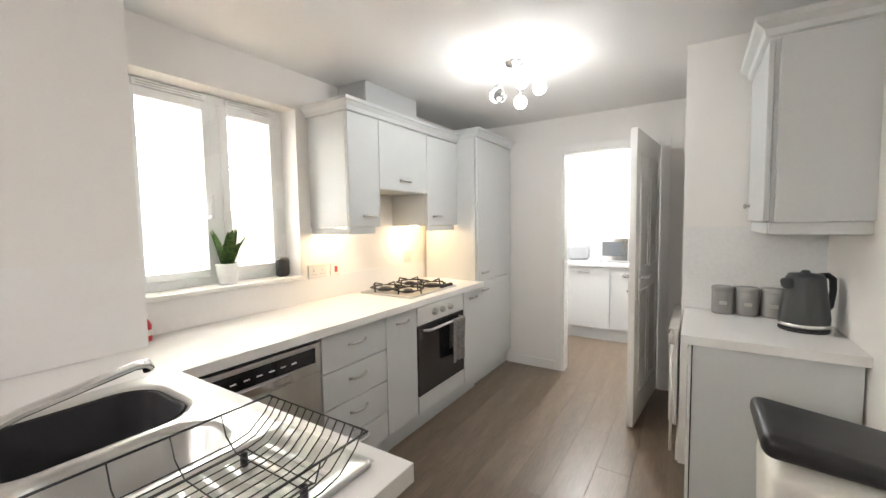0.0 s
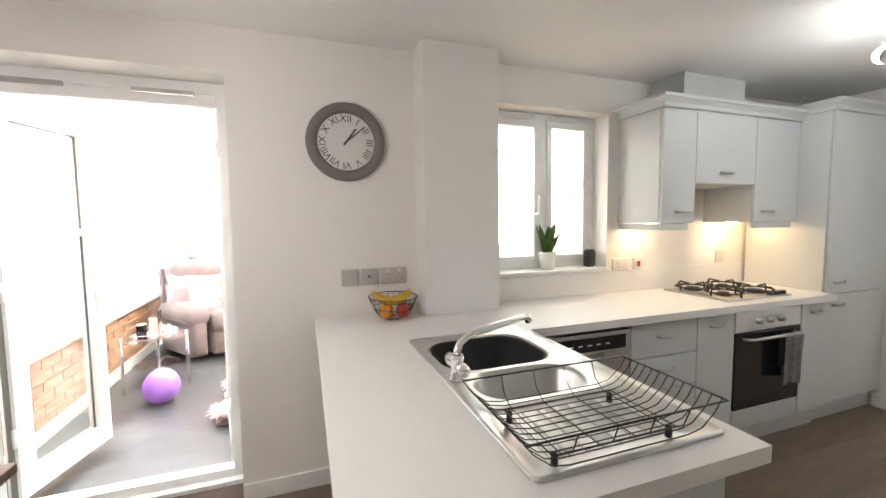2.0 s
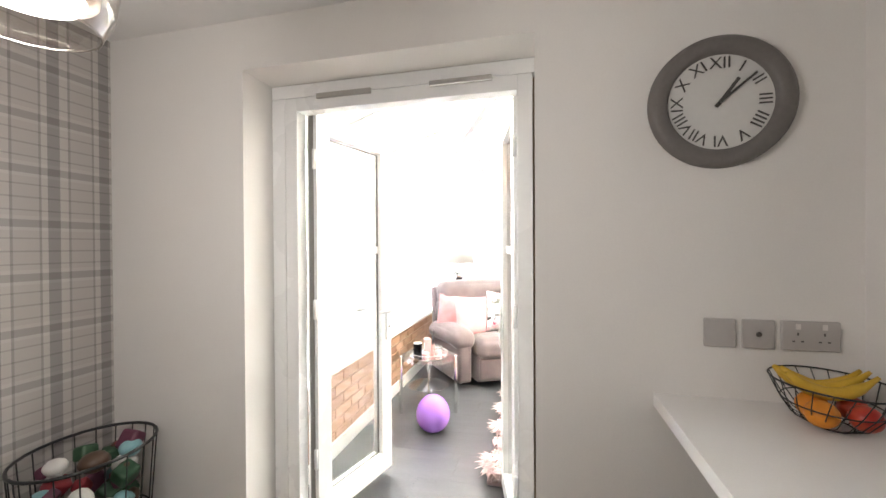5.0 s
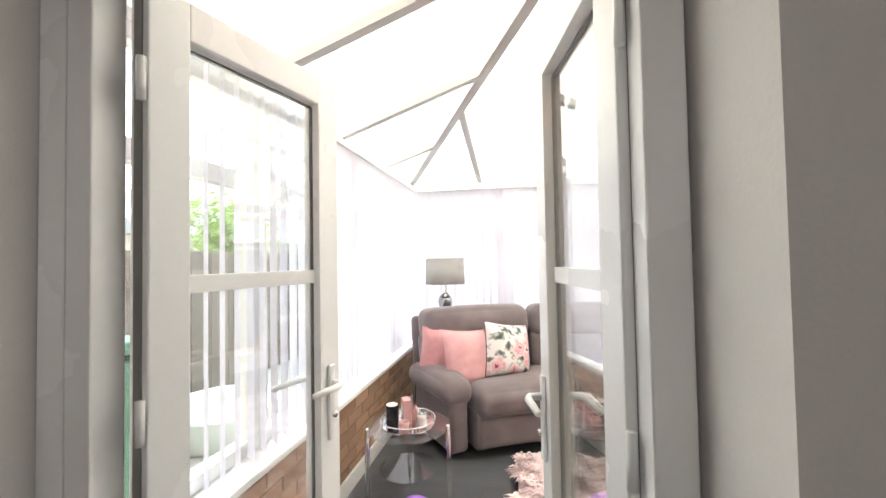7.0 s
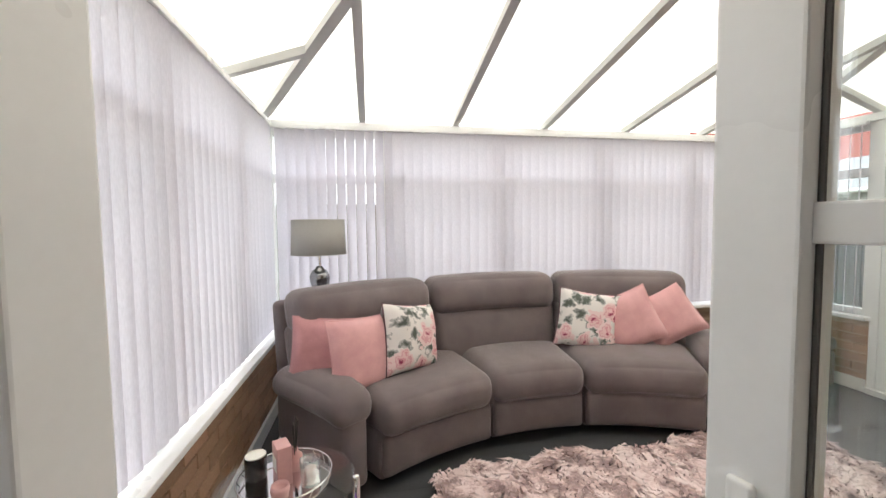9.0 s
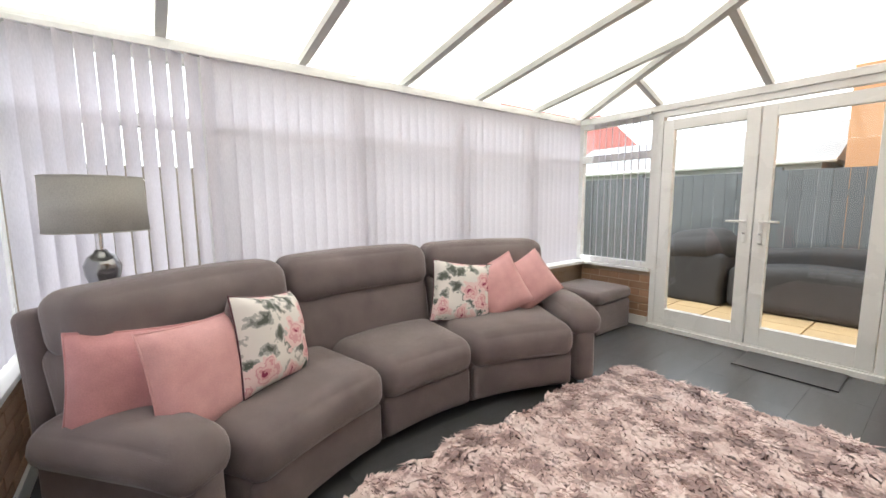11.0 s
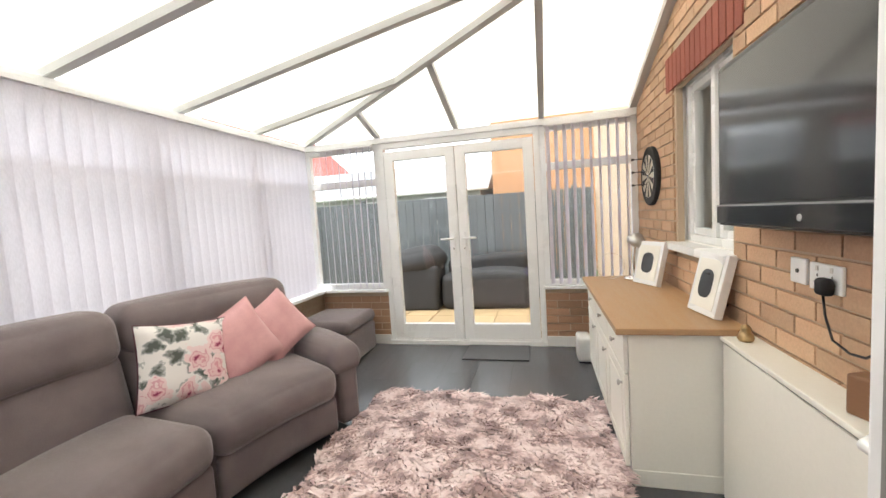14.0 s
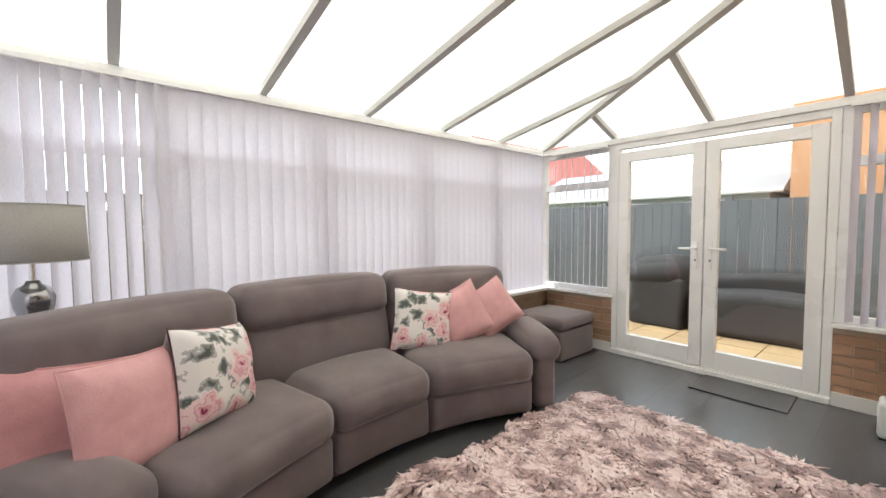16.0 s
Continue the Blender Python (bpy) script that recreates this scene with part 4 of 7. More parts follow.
# ---- kitchen window ----
kw = thing("window_5", "white plastic two-pane kitchen window with a handle", "window")
kw["kind"] = "structure"
part("window_frame", frame_box("x", -2.275, WIN_Y[0] - 0.0, WIN_Y[1], WIN_Z[0] + 0.0, WIN_Z[1] - 0.0, 0.045, 0.065), UPVC, kw)
my = 1.29
part("mullion", box(-2.307, -2.243, my - 0.025, my + 0.025, WIN_Z[0] + 0.045, WIN_Z[1] - 0.045, None, 0.004), UPVC, kw)
for y0, y1 in ((WIN_Y[0] + 0.045, my - 0.025), (my + 0.025, WIN_Y[1] - 0.045)):
    c = part("casement", frame_box("x", -2.262, y0, y1, WIN_Z[0] + 0.045, WIN_Z[1] - 0.045, 0.042, 0.05), UPVC, kw)
    part("pane", box(-2.268, -2.258, y0 + 0.038, y1 - 0.038, WIN_Z[0] + 0.083, WIN_Z[1] - 0.083), CLEAR, c).visible_shadow = False
    vent = part("trickle_vent", box(-2.242, -2.226, y0 + 0.03, y1 - 0.03, WIN_Z[1] - 0.042, WIN_Z[1] - 0.008, None, 0.003), UPVC, kw)
    for dz in (0.018, 0.030):
        part("vent_slot", box(-2.2275, -2.2245, y0 + 0.045, y1 - 0.045, WIN_Z[1] - dz - 0.003, WIN_Z[1] - dz), NICKEL, vent)
part("handle", tube([(-2.235, my - 0.055, 1.45), (-2.205, my - 0.055, 1.45), (-2.20, my - 0.055, 1.465), (-2.195, my - 0.055, 1.57)], [0.011, 0.01, 0.01, 0.008], 8), UPVC, kw, smooth=True)
setting("kitchen_sill", box(-2.243, XW + 0.02, WIN_Y[0] - 0.0, WIN_Y[1], WIN_Z[0] - 0.02, WIN_Z[0] + 0.003, None, 0.004), GLOSSW, "white painted window board", "sill")
setting("outer_sill", box(XO - 0.06, -2.30, BRICK_WIN_Y[0] - 0.03, BRICK_WIN_Y[1] + 0.03, WIN_Z[0] - 0.05, WIN_Z[0] - 0.004, None, 0.006), UPVC, "white plastic outer window sill", "sill")

# ---- utility doorway ----
bm = box(-1.12, -1.06, 3.735, 3.75, 0, 2.075, None, 0.003)
box(-0.27, -0.21, 3.735, 3.75, 0, 2.075, bm, 0.003)
box(-1.06, -0.27, 3.735, 3.75, 2.02, 2.075, bm, 0.003)
box(-1.06, -1.04, 3.75, 3.87, 0, 2.02, bm)
box(-0.29, -0.27, 3.75, 3.87, 0, 2.02, bm)
box(-1.04, -0.29, 3.75, 3.87, 2.0, 2.02, bm)
setting("door_casing", bm, GLOSSW, "white painted door lining and architrave", "trim")
ud = thing("door_3", "open white panelled internal door with chrome lever handle", "door")
ud["kind"] = "structure"
rot = Matrix.Translation((-0.30, 3.74, 0)) @ Matrix.Rotation(radians(-95.5), 4, "Z")
bm = box(0, 0.80, -0.02, 0.02, 0.012, 1.99, None, 0.002)
leaf = part("leaf", moved(bm, rot), GLOSSW, ud)
for z0, z1 in ((0.20, 0.92), (1.06, 1.85)):
    for x0, x1 in ((0.11, 0.37), (0.43, 0.69)):
        for s in (-1, 1):
            bm = frame_box("y", s * 0.0205, x0, x1, z0, z1, 0.02, 0.012)
            part("panel_moulding", moved(bm, rot), GLOSSW, leaf)
for s in (-1, 1):
    lever(leaf, rot @ Vector((0.735, 0.021 * s, 1.02)), rot.to_3x3() @ Vector((-1, 0, 0)), rot.to_3x3() @ Vector((0, s, 0)), CHROME)

# utility room
uu = thing("utility_units", "pale blue-grey utility cabinets with white worktop", "cabinets")
part("worktop", box(-2.0, 0.30, 4.86, 5.48, 0.87, 0.91, None, 0.004), WORKTOP, uu)
part("plinth", box(-2.0, 0.30, 4.95, 4.97, 0.0, 0.138), SHAKER, uu)
part("body", box(-2.0, 0.30, 4.93, 5.47, 0.14, 0.868), CARCASS, uu)
for k in range(4):
    d = part("door", box(-1.98 + 0.57 * k, -1.416 + 0.57 * k, 4.905, 4.925, 0.145, 0.862, None, 0.003), SHAKER, uu)
    bow_handle(d, (-1.70 + 0.57 * k, 4.905, 0.80), 0.13, (1, 0, 0), (0, -1, 0))
mw = thing("microwave", "silver microwave oven on the utility worktop", "microwave")
part("case", box(-1.02, -0.53, 5.02, 5.36, 0.922, 1.20, None, 0.006), surface("silver_paint", (0.68, 0.69, 0.70), 0.4, 0.3, grain=90), mw)
part("door_frame", box(-1.005, -0.675, 5.013, 5.0205, 0.935, 1.19, None, 0.003), CHROME, mw)
part("door_window", box(-0.95, -0.73, 5.009, 5.0125, 0.985, 1.15, None, 0.002), surface("grey_mesh_glass", (0.12, 0.13, 0.14), 0.2), mw)
part("control_panel", box(-0.66, -0.545, 5.012, 5.02, 0.94, 1.185, None, 0.002), surface("pale_panel", (0.62, 0.62, 0.62), 0.4), mw)
part("dial", moved(turned([(0, 0.02), (0.018, 0.02), (0.022, 0)], 16), pose(-0.60, 5.012, 1.0, 90, 0, 0)), BLACKP, mw, smooth=True)
for x in (-0.98, -0.57):
    part("foot", turned([(0, 0.91), (0.015, 0.91), (0.015, 0.923), (0, 0.923)], 10, None, (x, 5.1, 0)), BLACKP, mw)
ts = thing("toaster", "grey toaster beside the microwave", "toaster")
part("body", soft(0.26, 0.17, 0.19, 0.045, lambda p: p + Vector((-1.25, 5.16, 1.012)), 3), surface("grey_enamel", (0.30, 0.31, 0.32), 0.35), ts, smooth=True)
part("slot", box(-1.35, -1.15, 5.13, 5.155, 1.105, 1.109), BLACKP, ts)
part("slot", box(-1.35, -1.15, 5.17, 5.195, 1.105, 1.109), BLACKP, ts)
part("end_panel", soft(0.02, 0.13, 0.15, 0.008, lambda p: p + Vector((-1.115, 5.16, 1.0)), 2), CHROME, ts, smooth=True)

# ---- kitchen: small things ----
def sphere(r, at, bm=None, steps=18, squash=1.0):
    return turned([(r * math.sin(math.pi * k / 12), -squash * r * math.cos(math.pi * k / 12)) for k in range(13)], steps, bm, at)


# clock
clock = thing("wall_clock", "large round grey wall clock with roman numerals", "clock")
CK = (XW, 0.0, 1.825)
turn_x = pose(*CK, 0, 90, 0)
part("rim", moved(turned([(0.145, 0.012), (0.150, 0.022), (0.158, 0.030), (0.185, 0.034), (0.198, 0.026), (0.202, 0.0)], 64), turn_x), surface("pewter_grey_paint", (0.17, 0.155, 0.145), 0.5, vary=0.1, grain=70), clock, smooth=True)
face = part("dial", moved(turned([(0, 0.012), (0.148, 0.012)], 48), turn_x), surface("pale_grey_dial", (0.66, 0.65, 0.63), 0.6, vary=0.03), clock)
INK = surface("dark_grey_ink", (0.08, 0.075, 0.07), 0.6, bump=0)


def lettering(text, size, m, material, parent, name="numeral"):
    cu = bpy.data.curves.new("lettering", "FONT")
    cu.body, cu.size, cu.align_x, cu.align_y, cu.extrude = text, size, "CENTER", "CENTER", 0.0006
    tmp = bpy.data.objects.new("lettering", cu)
    me = bpy.data.meshes.new_from_object(tmp)
    bpy.data.objects.remove(tmp)
    bm = bmesh.new()
    bm.from_mesh(me)
    bpy.data.meshes.remove(me)
    return part(name, moved(bm, m), material, parent)


wall_face = Matrix(((0, 0, 1), (1, 0, 0), (0, 1, 0))).to_4x4()     # text plane turned to face +x
for k, num in enumerate(("XII", "I", "II", "III", "IIII", "V", "VI", "VII", "VIII", "IX", "X", "XI")):
    a = radians(90 - 30 * k)
    m = Matrix.Translation((CK[0] + 0.0135, CK[1] + 0.118 * math.cos(a), CK[2] + 0.118 * math.sin(a))) @ wall_face @ Matrix.Rotation(a - math.pi / 2, 4, "Z")
    lettering(num, 0.05, m, INK, face)
for deg, length, w, dx in ((36, 0.085, 0.010, 0.0155), (50, 0.125, 0.007, 0.0175)):
    a = radians(90 - deg)
    y, z = math.cos(a), math.sin(a)
    part("clock_hand", bar((CK[0] + dx, CK[1] - 0.02 * y, CK[2] - 0.02 * z), (CK[0] + dx, CK[1] + length * y, CK[2] + length * z), 0.0012, w), INK, clock)
part("hand_boss", moved(turned([(0, 0.021), (0.006, 0.021), (0.006, 0.012)], 14), turn_x), INK, clock)

SOCKET = surface("white_plastic_plate", (0.70, 0.67, 0.64), 0.4, vary=0.02, bump=0)


# white plastic plates standing in shade: the shade is put into this greyer colour
SHADED_PLATE = surface("shaded_white_plate", (0.47, 0.445, 0.43), 0.4, vary=0.03, bump=0)


def wall_plate(name, label, at, wide, kind, face=1, category="socket", material=SOCKET):
    """A wall plate facing +x (face 1) or -x (face -1)."""
    t = thing(name, label, category)
    x, y, z = at
    part("plate", soft(0.012, wide, 0.088, 0.004, lambda p: p + Vector((x + face * 0.006, y, z)), 2), material, t, smooth=True)
    for k in range(2 if wide > 0.1 else 1):
        cy = y + ((k - 0.5) * 0.066 if wide > 0.1 else 0)
        xf = x + face * 0.0125
        x0, x1 = sorted((xf, xf + face * 0.003))
        if kind == "socket":
            part("rocker", box(x0, x1, cy - 0.006, cy + 0.006, z + 0.020, z + 0.036, None, 0.001), SOCKET, t)
            for dy, dz, w, h in ((0, 0.006, 0.004, 0.008), (-0.011, -0.016, 0.0065, 0.004), (0.011, -0.016, 0.0065, 0.004)):
                part("pin_hole", box(*sorted((xf - face * 0.001, xf + face * 0.0008)), cy + dy - w / 2, cy + dy + w / 2, z + dz - h / 2, z + dz + h / 2), INK, t)
        elif kind == "aerial":
            part("aerial_port", moved(turned([(0, 0.004), (0.006, 0.004), (0.008, 0.0)], 12), pose(xf, cy, z, 0, 90 * face, 0)), INK, t)
        elif kind == "switch":
            part("rocker", box(x0, x1, cy - 0.010, cy + 0.010, z - 0.016, z + 0.016, None, 0.001), SOCKET, t)
        elif kind == "cooker":
            part("rocker", box(x0, x1, cy - 0.012, cy + 0.012, z - 0.02, z + 0.02, None, 0.001), surface("red_rocker", (0.5, 0.03, 0.02), 0.4, bump=0), t)
    return t


wall_plate("blank_plate", "white blank wall plate beside the aerial socket, shade in its colour", (XW, 0.0, 1.115), 0.086, "blank", material=SHADED_PLATE)
wall_plate("aerial_socket", "white aerial socket plate with one port, shade in its colour", (XW, 0.103, 1.115), 0.086, "aerial", material=SHADED_PLATE)
wall_plate("double_socket", "white double power socket above the worktop, shade in its colour", (XW, 0.235, 1.115), 0.146, "socket", material=SHADED_PLATE)
wall_plate("double_socket", "white double socket under the wall cabinet", (XW, 1.82, 1.10), 0.146, "socket")
wall_plate("cooker_switch", "white switch plate with a red rocker", (XW, 1.97, 1.10), 0.086, "cooker", category="switch")
wall_plate("single_socket", "white single socket above the hob", (XW, 2.77, 1.12), 0.086, "switch")

SPLASH = surface("white_upstand", (0.80, 0.79, 0.78), 0.3, vary=0.02, bump=0.0, rough_vary=0.02)
setting("upstand_column", box(-1.93, -1.924, 0.372, 0.806, 0.912, 1.275), SPLASH, "white splash panel on the column", "splashback")
setting("upstand_side", box(XW + 0.006, -1.93, 0.80, 0.806, 0.912, 1.275), SPLASH, "white splash panel beside the column", "splashback")
setting("upstand_run", box(XW, XW + 0.006, 0.80, 3.03, 0.912, 1.062), SPLASH, "white splash panel behind the worktop", "splashback")

# fruit bowl
fb = thing("fruit_bowl", "black wire bowl with bananas, oranges and apples", "fruit bowl", (-1.95, 0.20, 0.91))
for r, z in ((0.145, 0.115), (0.05, 0.004), (0.115, 0.06)):
    part("wire_ring", tube([(r * math.cos(a), r * math.sin(a) * 0.85, z) for a in np.linspace(0, 2 * math.pi, 33)[:-1]], 0.0025 if r > 0.12 else 0.0018, 6, None, True), WIRE, fb, smooth=True)
for k in range(22):
    a = 2 * math.pi * k / 22
    part("wire_rib", tube([(r * math.cos(a + tw), r * math.sin(a + tw) * 0.85, z) for r, z, tw in ((0.05, 0.004, 0), (0.09, 0.022, 0.1), (0.118, 0.06, 0.2), (0.145, 0.115, 0.3))], 0.0014, 5), WIRE, fb, smooth=True)
BANANA = surface("ripe_banana", (0.62, 0.38, 0.03), 0.5, vary=0.12, grain=40, second=(0.35, 0.25, 0.03), share=0.25, coarse=8)
ORANGE = surface("orange_peel", (0.70, 0.25, 0.02), 0.5, vary=0.08, grain=200, bump=0.08)
APPLE = surface("red_apple_skin", (0.45, 0.03, 0.02), 0.35, vary=0.2, grain=30, second=(0.55, 0.20, 0.05), share=0.3, coarse=14)
for k, (dy, dz) in enumerate(((-0.02, 0.0), (0.012, 0.006), (0.04, 0.0))):
    pts = [(-0.035 + dy, -0.10 + 0.2 * u, 0.085 + dz + 0.05 * (2 * u - 1) ** 2) for u in np.linspace(0, 1, 11)]
    part("banana", tube(pts, [0.006, 0.013, 0.017, 0.018, 0.018, 0.018, 0.018, 0.017, 0.014, 0.008, 0.005], 8), BANANA, fb, smooth=True)
for x, y, r, mt, nm in ((0.045, -0.045, 0.036, ORANGE, "orange"), (0.055, 0.04, 0.034, APPLE, "apple"), (-0.02, -0.03, 0.036, ORANGE, "orange"), (-0.01, 0.055, 0.033, APPLE, "apple")):
    part(nm, sphere(r, (x, y, 0.045), squash=0.94), mt, fb, smooth=True)

# plant on the sill
plant = thing("potted_plant", "green snake plant in a white pot on the sill", "plant", (-2.17, 1.28, WIN_Z[0] + 0.003))
part("pot", turned([(0, 0), (0.042, 0), (0.046, 0.006), (0.056, 0.108), (0.056, 0.113), (0.051, 0.113), (0.047, 0.095), (0, 0.095)], 28), surface("white_ceramic", (0.78, 0.79, 0.79), 0.25, bump=0), plant, smooth=True)
LEAF = surface("variegated_green_leaf", (0.07, 0.18, 0.05), 0.45, vary=0.2, grain=30, second=(0.20, 0.32, 0.09), share=0.8, coarse=30, stretch=(1, 1, 3))
rnd = random.Random(5)
for k in range(15):
    a = 2.4 * k
    lean = 0.03 + 0.075 * (k / 14) * rnd.uniform(0.7, 1.1)
    tall_l = rnd.uniform(0.12, 0.215)
    bm = bmesh.new()
    prev = None
    tw = rnd.uniform(-0.6, 0.6)
    for i in range(7):
        u = i / 6
        w = 0.025 * (math.sin(math.pi * min(1, 0.25 + 0.75 * u)) ** 0.7 if u < 1 else 0.02)
        c = Vector((math.cos(a) * (0.012 + lean * u ** 1.6), math.sin(a) * (0.012 + lean * u ** 1.6), 0.095 + tall_l * u))
        sd = Vector((-math.sin(a + tw * u), math.cos(a + tw * u), 0)) * w
        out = Vector((math.cos(a), math.sin(a), 0)) * w * 0.35
        cur = [bm.verts.new(c - sd + out), bm.verts.new(c), bm.verts.new(c + sd + out)]
        if prev:
            bm.faces.new((prev[0], prev[1], cur[1], cur[0]))
            bm.faces.new((prev[1], prev[2], cur[2], cur[1]))
        prev = cur
    bmesh.ops.solidify(bm, geom=bm.faces[:], thickness=0.002)
    part("leaf", bm, LEAF, plant, smooth=True)
sp = thing("smart_speaker", "small black fabric speaker on the window sill", "speaker")
part("body", soft(0.06, 0.075, 0.12, 0.02, lambda p: p + Vector((-2.165, 1.615, WIN_Z[0] + 0.063)), 3), BLACKP, sp, smooth=True)
part("top_ring", turned([(0.022, 0.001), (0.024, 0.003), (0.026, 0.001)], 20, None, (-2.165, 1.615, WIN_Z[0] + 0.1225)), NICKEL, sp, smooth=True)
so = thing("washing_up_liquid", "small red bottle with white label by the column", "bottle")
part("bottle", turned([(0, 0), (0.02, 0), (0.022, 0.01), (0.022, 0.07), (0.012, 0.09), (0.008, 0.095)], 18, None, (-2.03, 0.838, 0.91)), surface("red_liquid_plastic", (0.5, 0.02, 0.03), 0.3, bump=0), so, smooth=True)
part("label_band", turned([(0.0225, 0.025), (0.0225, 0.05)], 18, None, (-2.03, 0.838, 0.91)), SOCKET, so)
part("cap", turned([(0.0085, 0.095), (0.0085, 0.115), (0, 0.117)], 12, None, (-2.03, 0.838, 0.91)), SOCKET, so)

# ---- right-hand unit with kettle ----
ru = thing("appliance_housing", "pale grey end panel housing under a white worktop", "cabinet")
part("end_panel", box(-0.03, 0.49, 2.085, 2.105, 0.0, 0.868, None, 0.002), SHAKER, ru)
part("body", box(0.01, 0.49, 2.105, 2.66, 0.0, 0.868), CARCASS, ru)
part("appliance_door", box(-0.05, 0.008, 2.11, 2.65, 0.12, 0.85, None, 0.012), surface("white_enamel", (0.78, 0.78, 0.77), 0.25, bump=0), ru)
part("dark_gap", box(-0.036, -0.031, 2.085, 2.105, 0.02, 0.866), BLACKP, ru)
tagged(obj("worktop_right", box(-0.075, 0.50, 2.055, 2.68, 0.87, 0.91, None, 0.004), WORKTOP), "short white laminate worktop under the canisters", "worktop")
setting("splashback", box(-0.085, 0.50, 2.672, 2.68, 0.912, 1.36), surface("white_splashback", (0.80, 0.80, 0.79), 0.2, bump=0), "glossy white splashback panel", "splashback")
rc = thing("wall_cabinet", "pale grey wall cabinet with cornice above the kettle", "cabinet")
part("body", box(0.21, 0.50, 2.12, 2.67, 1.385, 2.08), SHAKER, rc)
part("side_panel", box(0.225, 0.50, 2.10, 2.118, 1.385, 2.08, None, 0.002), SHAKER, rc)
d = part("door", box(0.19, 0.208, 2.11, 2.66, 1.388, 2.078, None, 0.003), SHAKER, rc)
part("knob", moved(turned([(0, 0.026), (0.011, 0.024), (0.013, 0.017), (0.006, 0.010), (0.007, 0)], 16), pose(0.19, 2.58, 1.46, 0, -90, 0)), NICKEL, d, smooth=True)
part("light_pelmet", box(0.21, 0.50, 2.115, 2.135, 1.335, 1.383, None, 0.004), SHAKER, rc)
part("light_pelmet", box(0.205, 0.222, 2.135, 2.66, 1.335, 1.383, None, 0.004), SHAKER, rc)
bm = bmesh.new()
prof = [(0, 0), (0.014, 0.006), (0.02, 0.03), (0.045, 0.05), (0.05, 0.07), (-0.02, 0.07)]
rows = [[bm.verts.new((xx - (dx if k else 0) * sx, yy - dx * sy, 2.082 + dz)) for dx, dz in prof] for xx, yy, k, sx, sy in ((0.50, 2.10, 0, 0, 1), (0.19, 2.10, 1, 1, 1), (0.19, 2.67, 1, 1, 0))]
for p, q in zip(rows, rows[1:]):
    for i in range(len(prof)):
        j = (i + 1) % len(prof)
        bm.faces.new((p[i], q[i], q[j], p[j]))
part("cornice", bm, SHAKER, rc)

GREYC = surface("grey_glazed_tin", (0.34, 0.33, 0.325), 0.22, vary=0.05, grain=40, bump=0.01)
can = thing("storage_canister", "glossy grey storage canister with lid", "canister", (0.095, 2.62, 0.91), group="row of kitchen canisters")
part("tin", turned([(0, 0), (0.048, 0), (0.052, 0.006), (0.053, 0.125), (0.051, 0.13)], 28), GREYC, can, smooth=True)
part("lid", turned([(0.0535, 0.128), (0.0545, 0.133), (0.0545, 0.148), (0.050, 0.154), (0, 0.155)], 28), GREYC, can, smooth=True)
part("label_plate", moved(box(-0.018, 0.018, -0.0550, -0.0525, 0.055, 0.075, None, 0.001), Matrix()), NICKEL, can)
for ob in can.children:
    ob.data.transform(Matrix.Scale(0.92, 4))
for x in (0.197, 0.299):
    copy_thing(can, pose(x, 2.62, 0.91))

ke = thing("kettle", "dark grey ribbed cordless kettle with chrome base ring", "kettle", (0.375, 2.40, 0.91), 32)
KET = surface("dark_grey_enamel", (0.055, 0.062, 0.066), 0.4, vary=0.06, grain=60)
part("power_base", turned([(0, 0), (0.085, 0), (0.088, 0.008), (0.080, 0.018), (0, 0.018)], 32), BLACKP, ke, smooth=True)
part("base_ring", turned([(0.082, 0.019), (0.088, 0.021), (0.088, 0.034), (0.085, 0.036)], 32), CHROME, ke, smooth=True)
part("body", turned([(0.086, 0.036), (0.087, 0.06), (0.080, 0.12), (0.072, 0.18), (0.068, 0.225), (0.064, 0.235)], 32), KET, ke, smooth=True)
part("lid", turned([(0.064, 0.235), (0.058, 0.246), (0.02, 0.25), (0.012, 0.262), (0, 0.263)], 28), KET, ke, smooth=True)
part("spout", soft(0.05, 0.04, 0.05, 0.018, lambda p: p + Vector((-0.075 - 0.25 * p.z, 0, 0.205)), 2), KET, ke, smooth=True)
part("handle", tube([(0.062, 0, 0.235), (0.095, 0, 0.238), (0.118, 0, 0.222), (0.122, 0, 0.17), (0.112, 0, 0.10), (0.085, 0, 0.075)], [0.012, 0.013, 0.014, 0.013, 0.012, 0.011], 10), BLACKP, ke, smooth=True)

# pedal bin
bn = thing("pedal_bin", "cream pedal bin with a black sloping lid", "bin")
def binmap(p):
    t = (p.z + 0.365) / 0.73
    return Vector((0.30 + p.x * (0.88 + 0.12 * t), 1.56 + p.y * (0.92 + 0.08 * t), 0.375 + p.z))
part("body", soft(0.315, 0.28, 0.73, 0.05, binmap, 3), surface("cream_enamel", (0.74, 0.71, 0.65), 0.35, bump=0.01), bn, smooth=True)
part("lid", soft(0.345, 0.305, 0.075, 0.03, lambda p: Vector((0.30 + p.x, 1.56 + p.y, 0.785 + p.z * (0.75 - 1.0 * p.x) - 0.10 * p.x)), 4), BLACKP, bn, smooth=True)
part("pedal", box(0.22, 0.36, 1.40, 1.435, 0.02, 0.035, None, 0.005), BLACKP, bn)

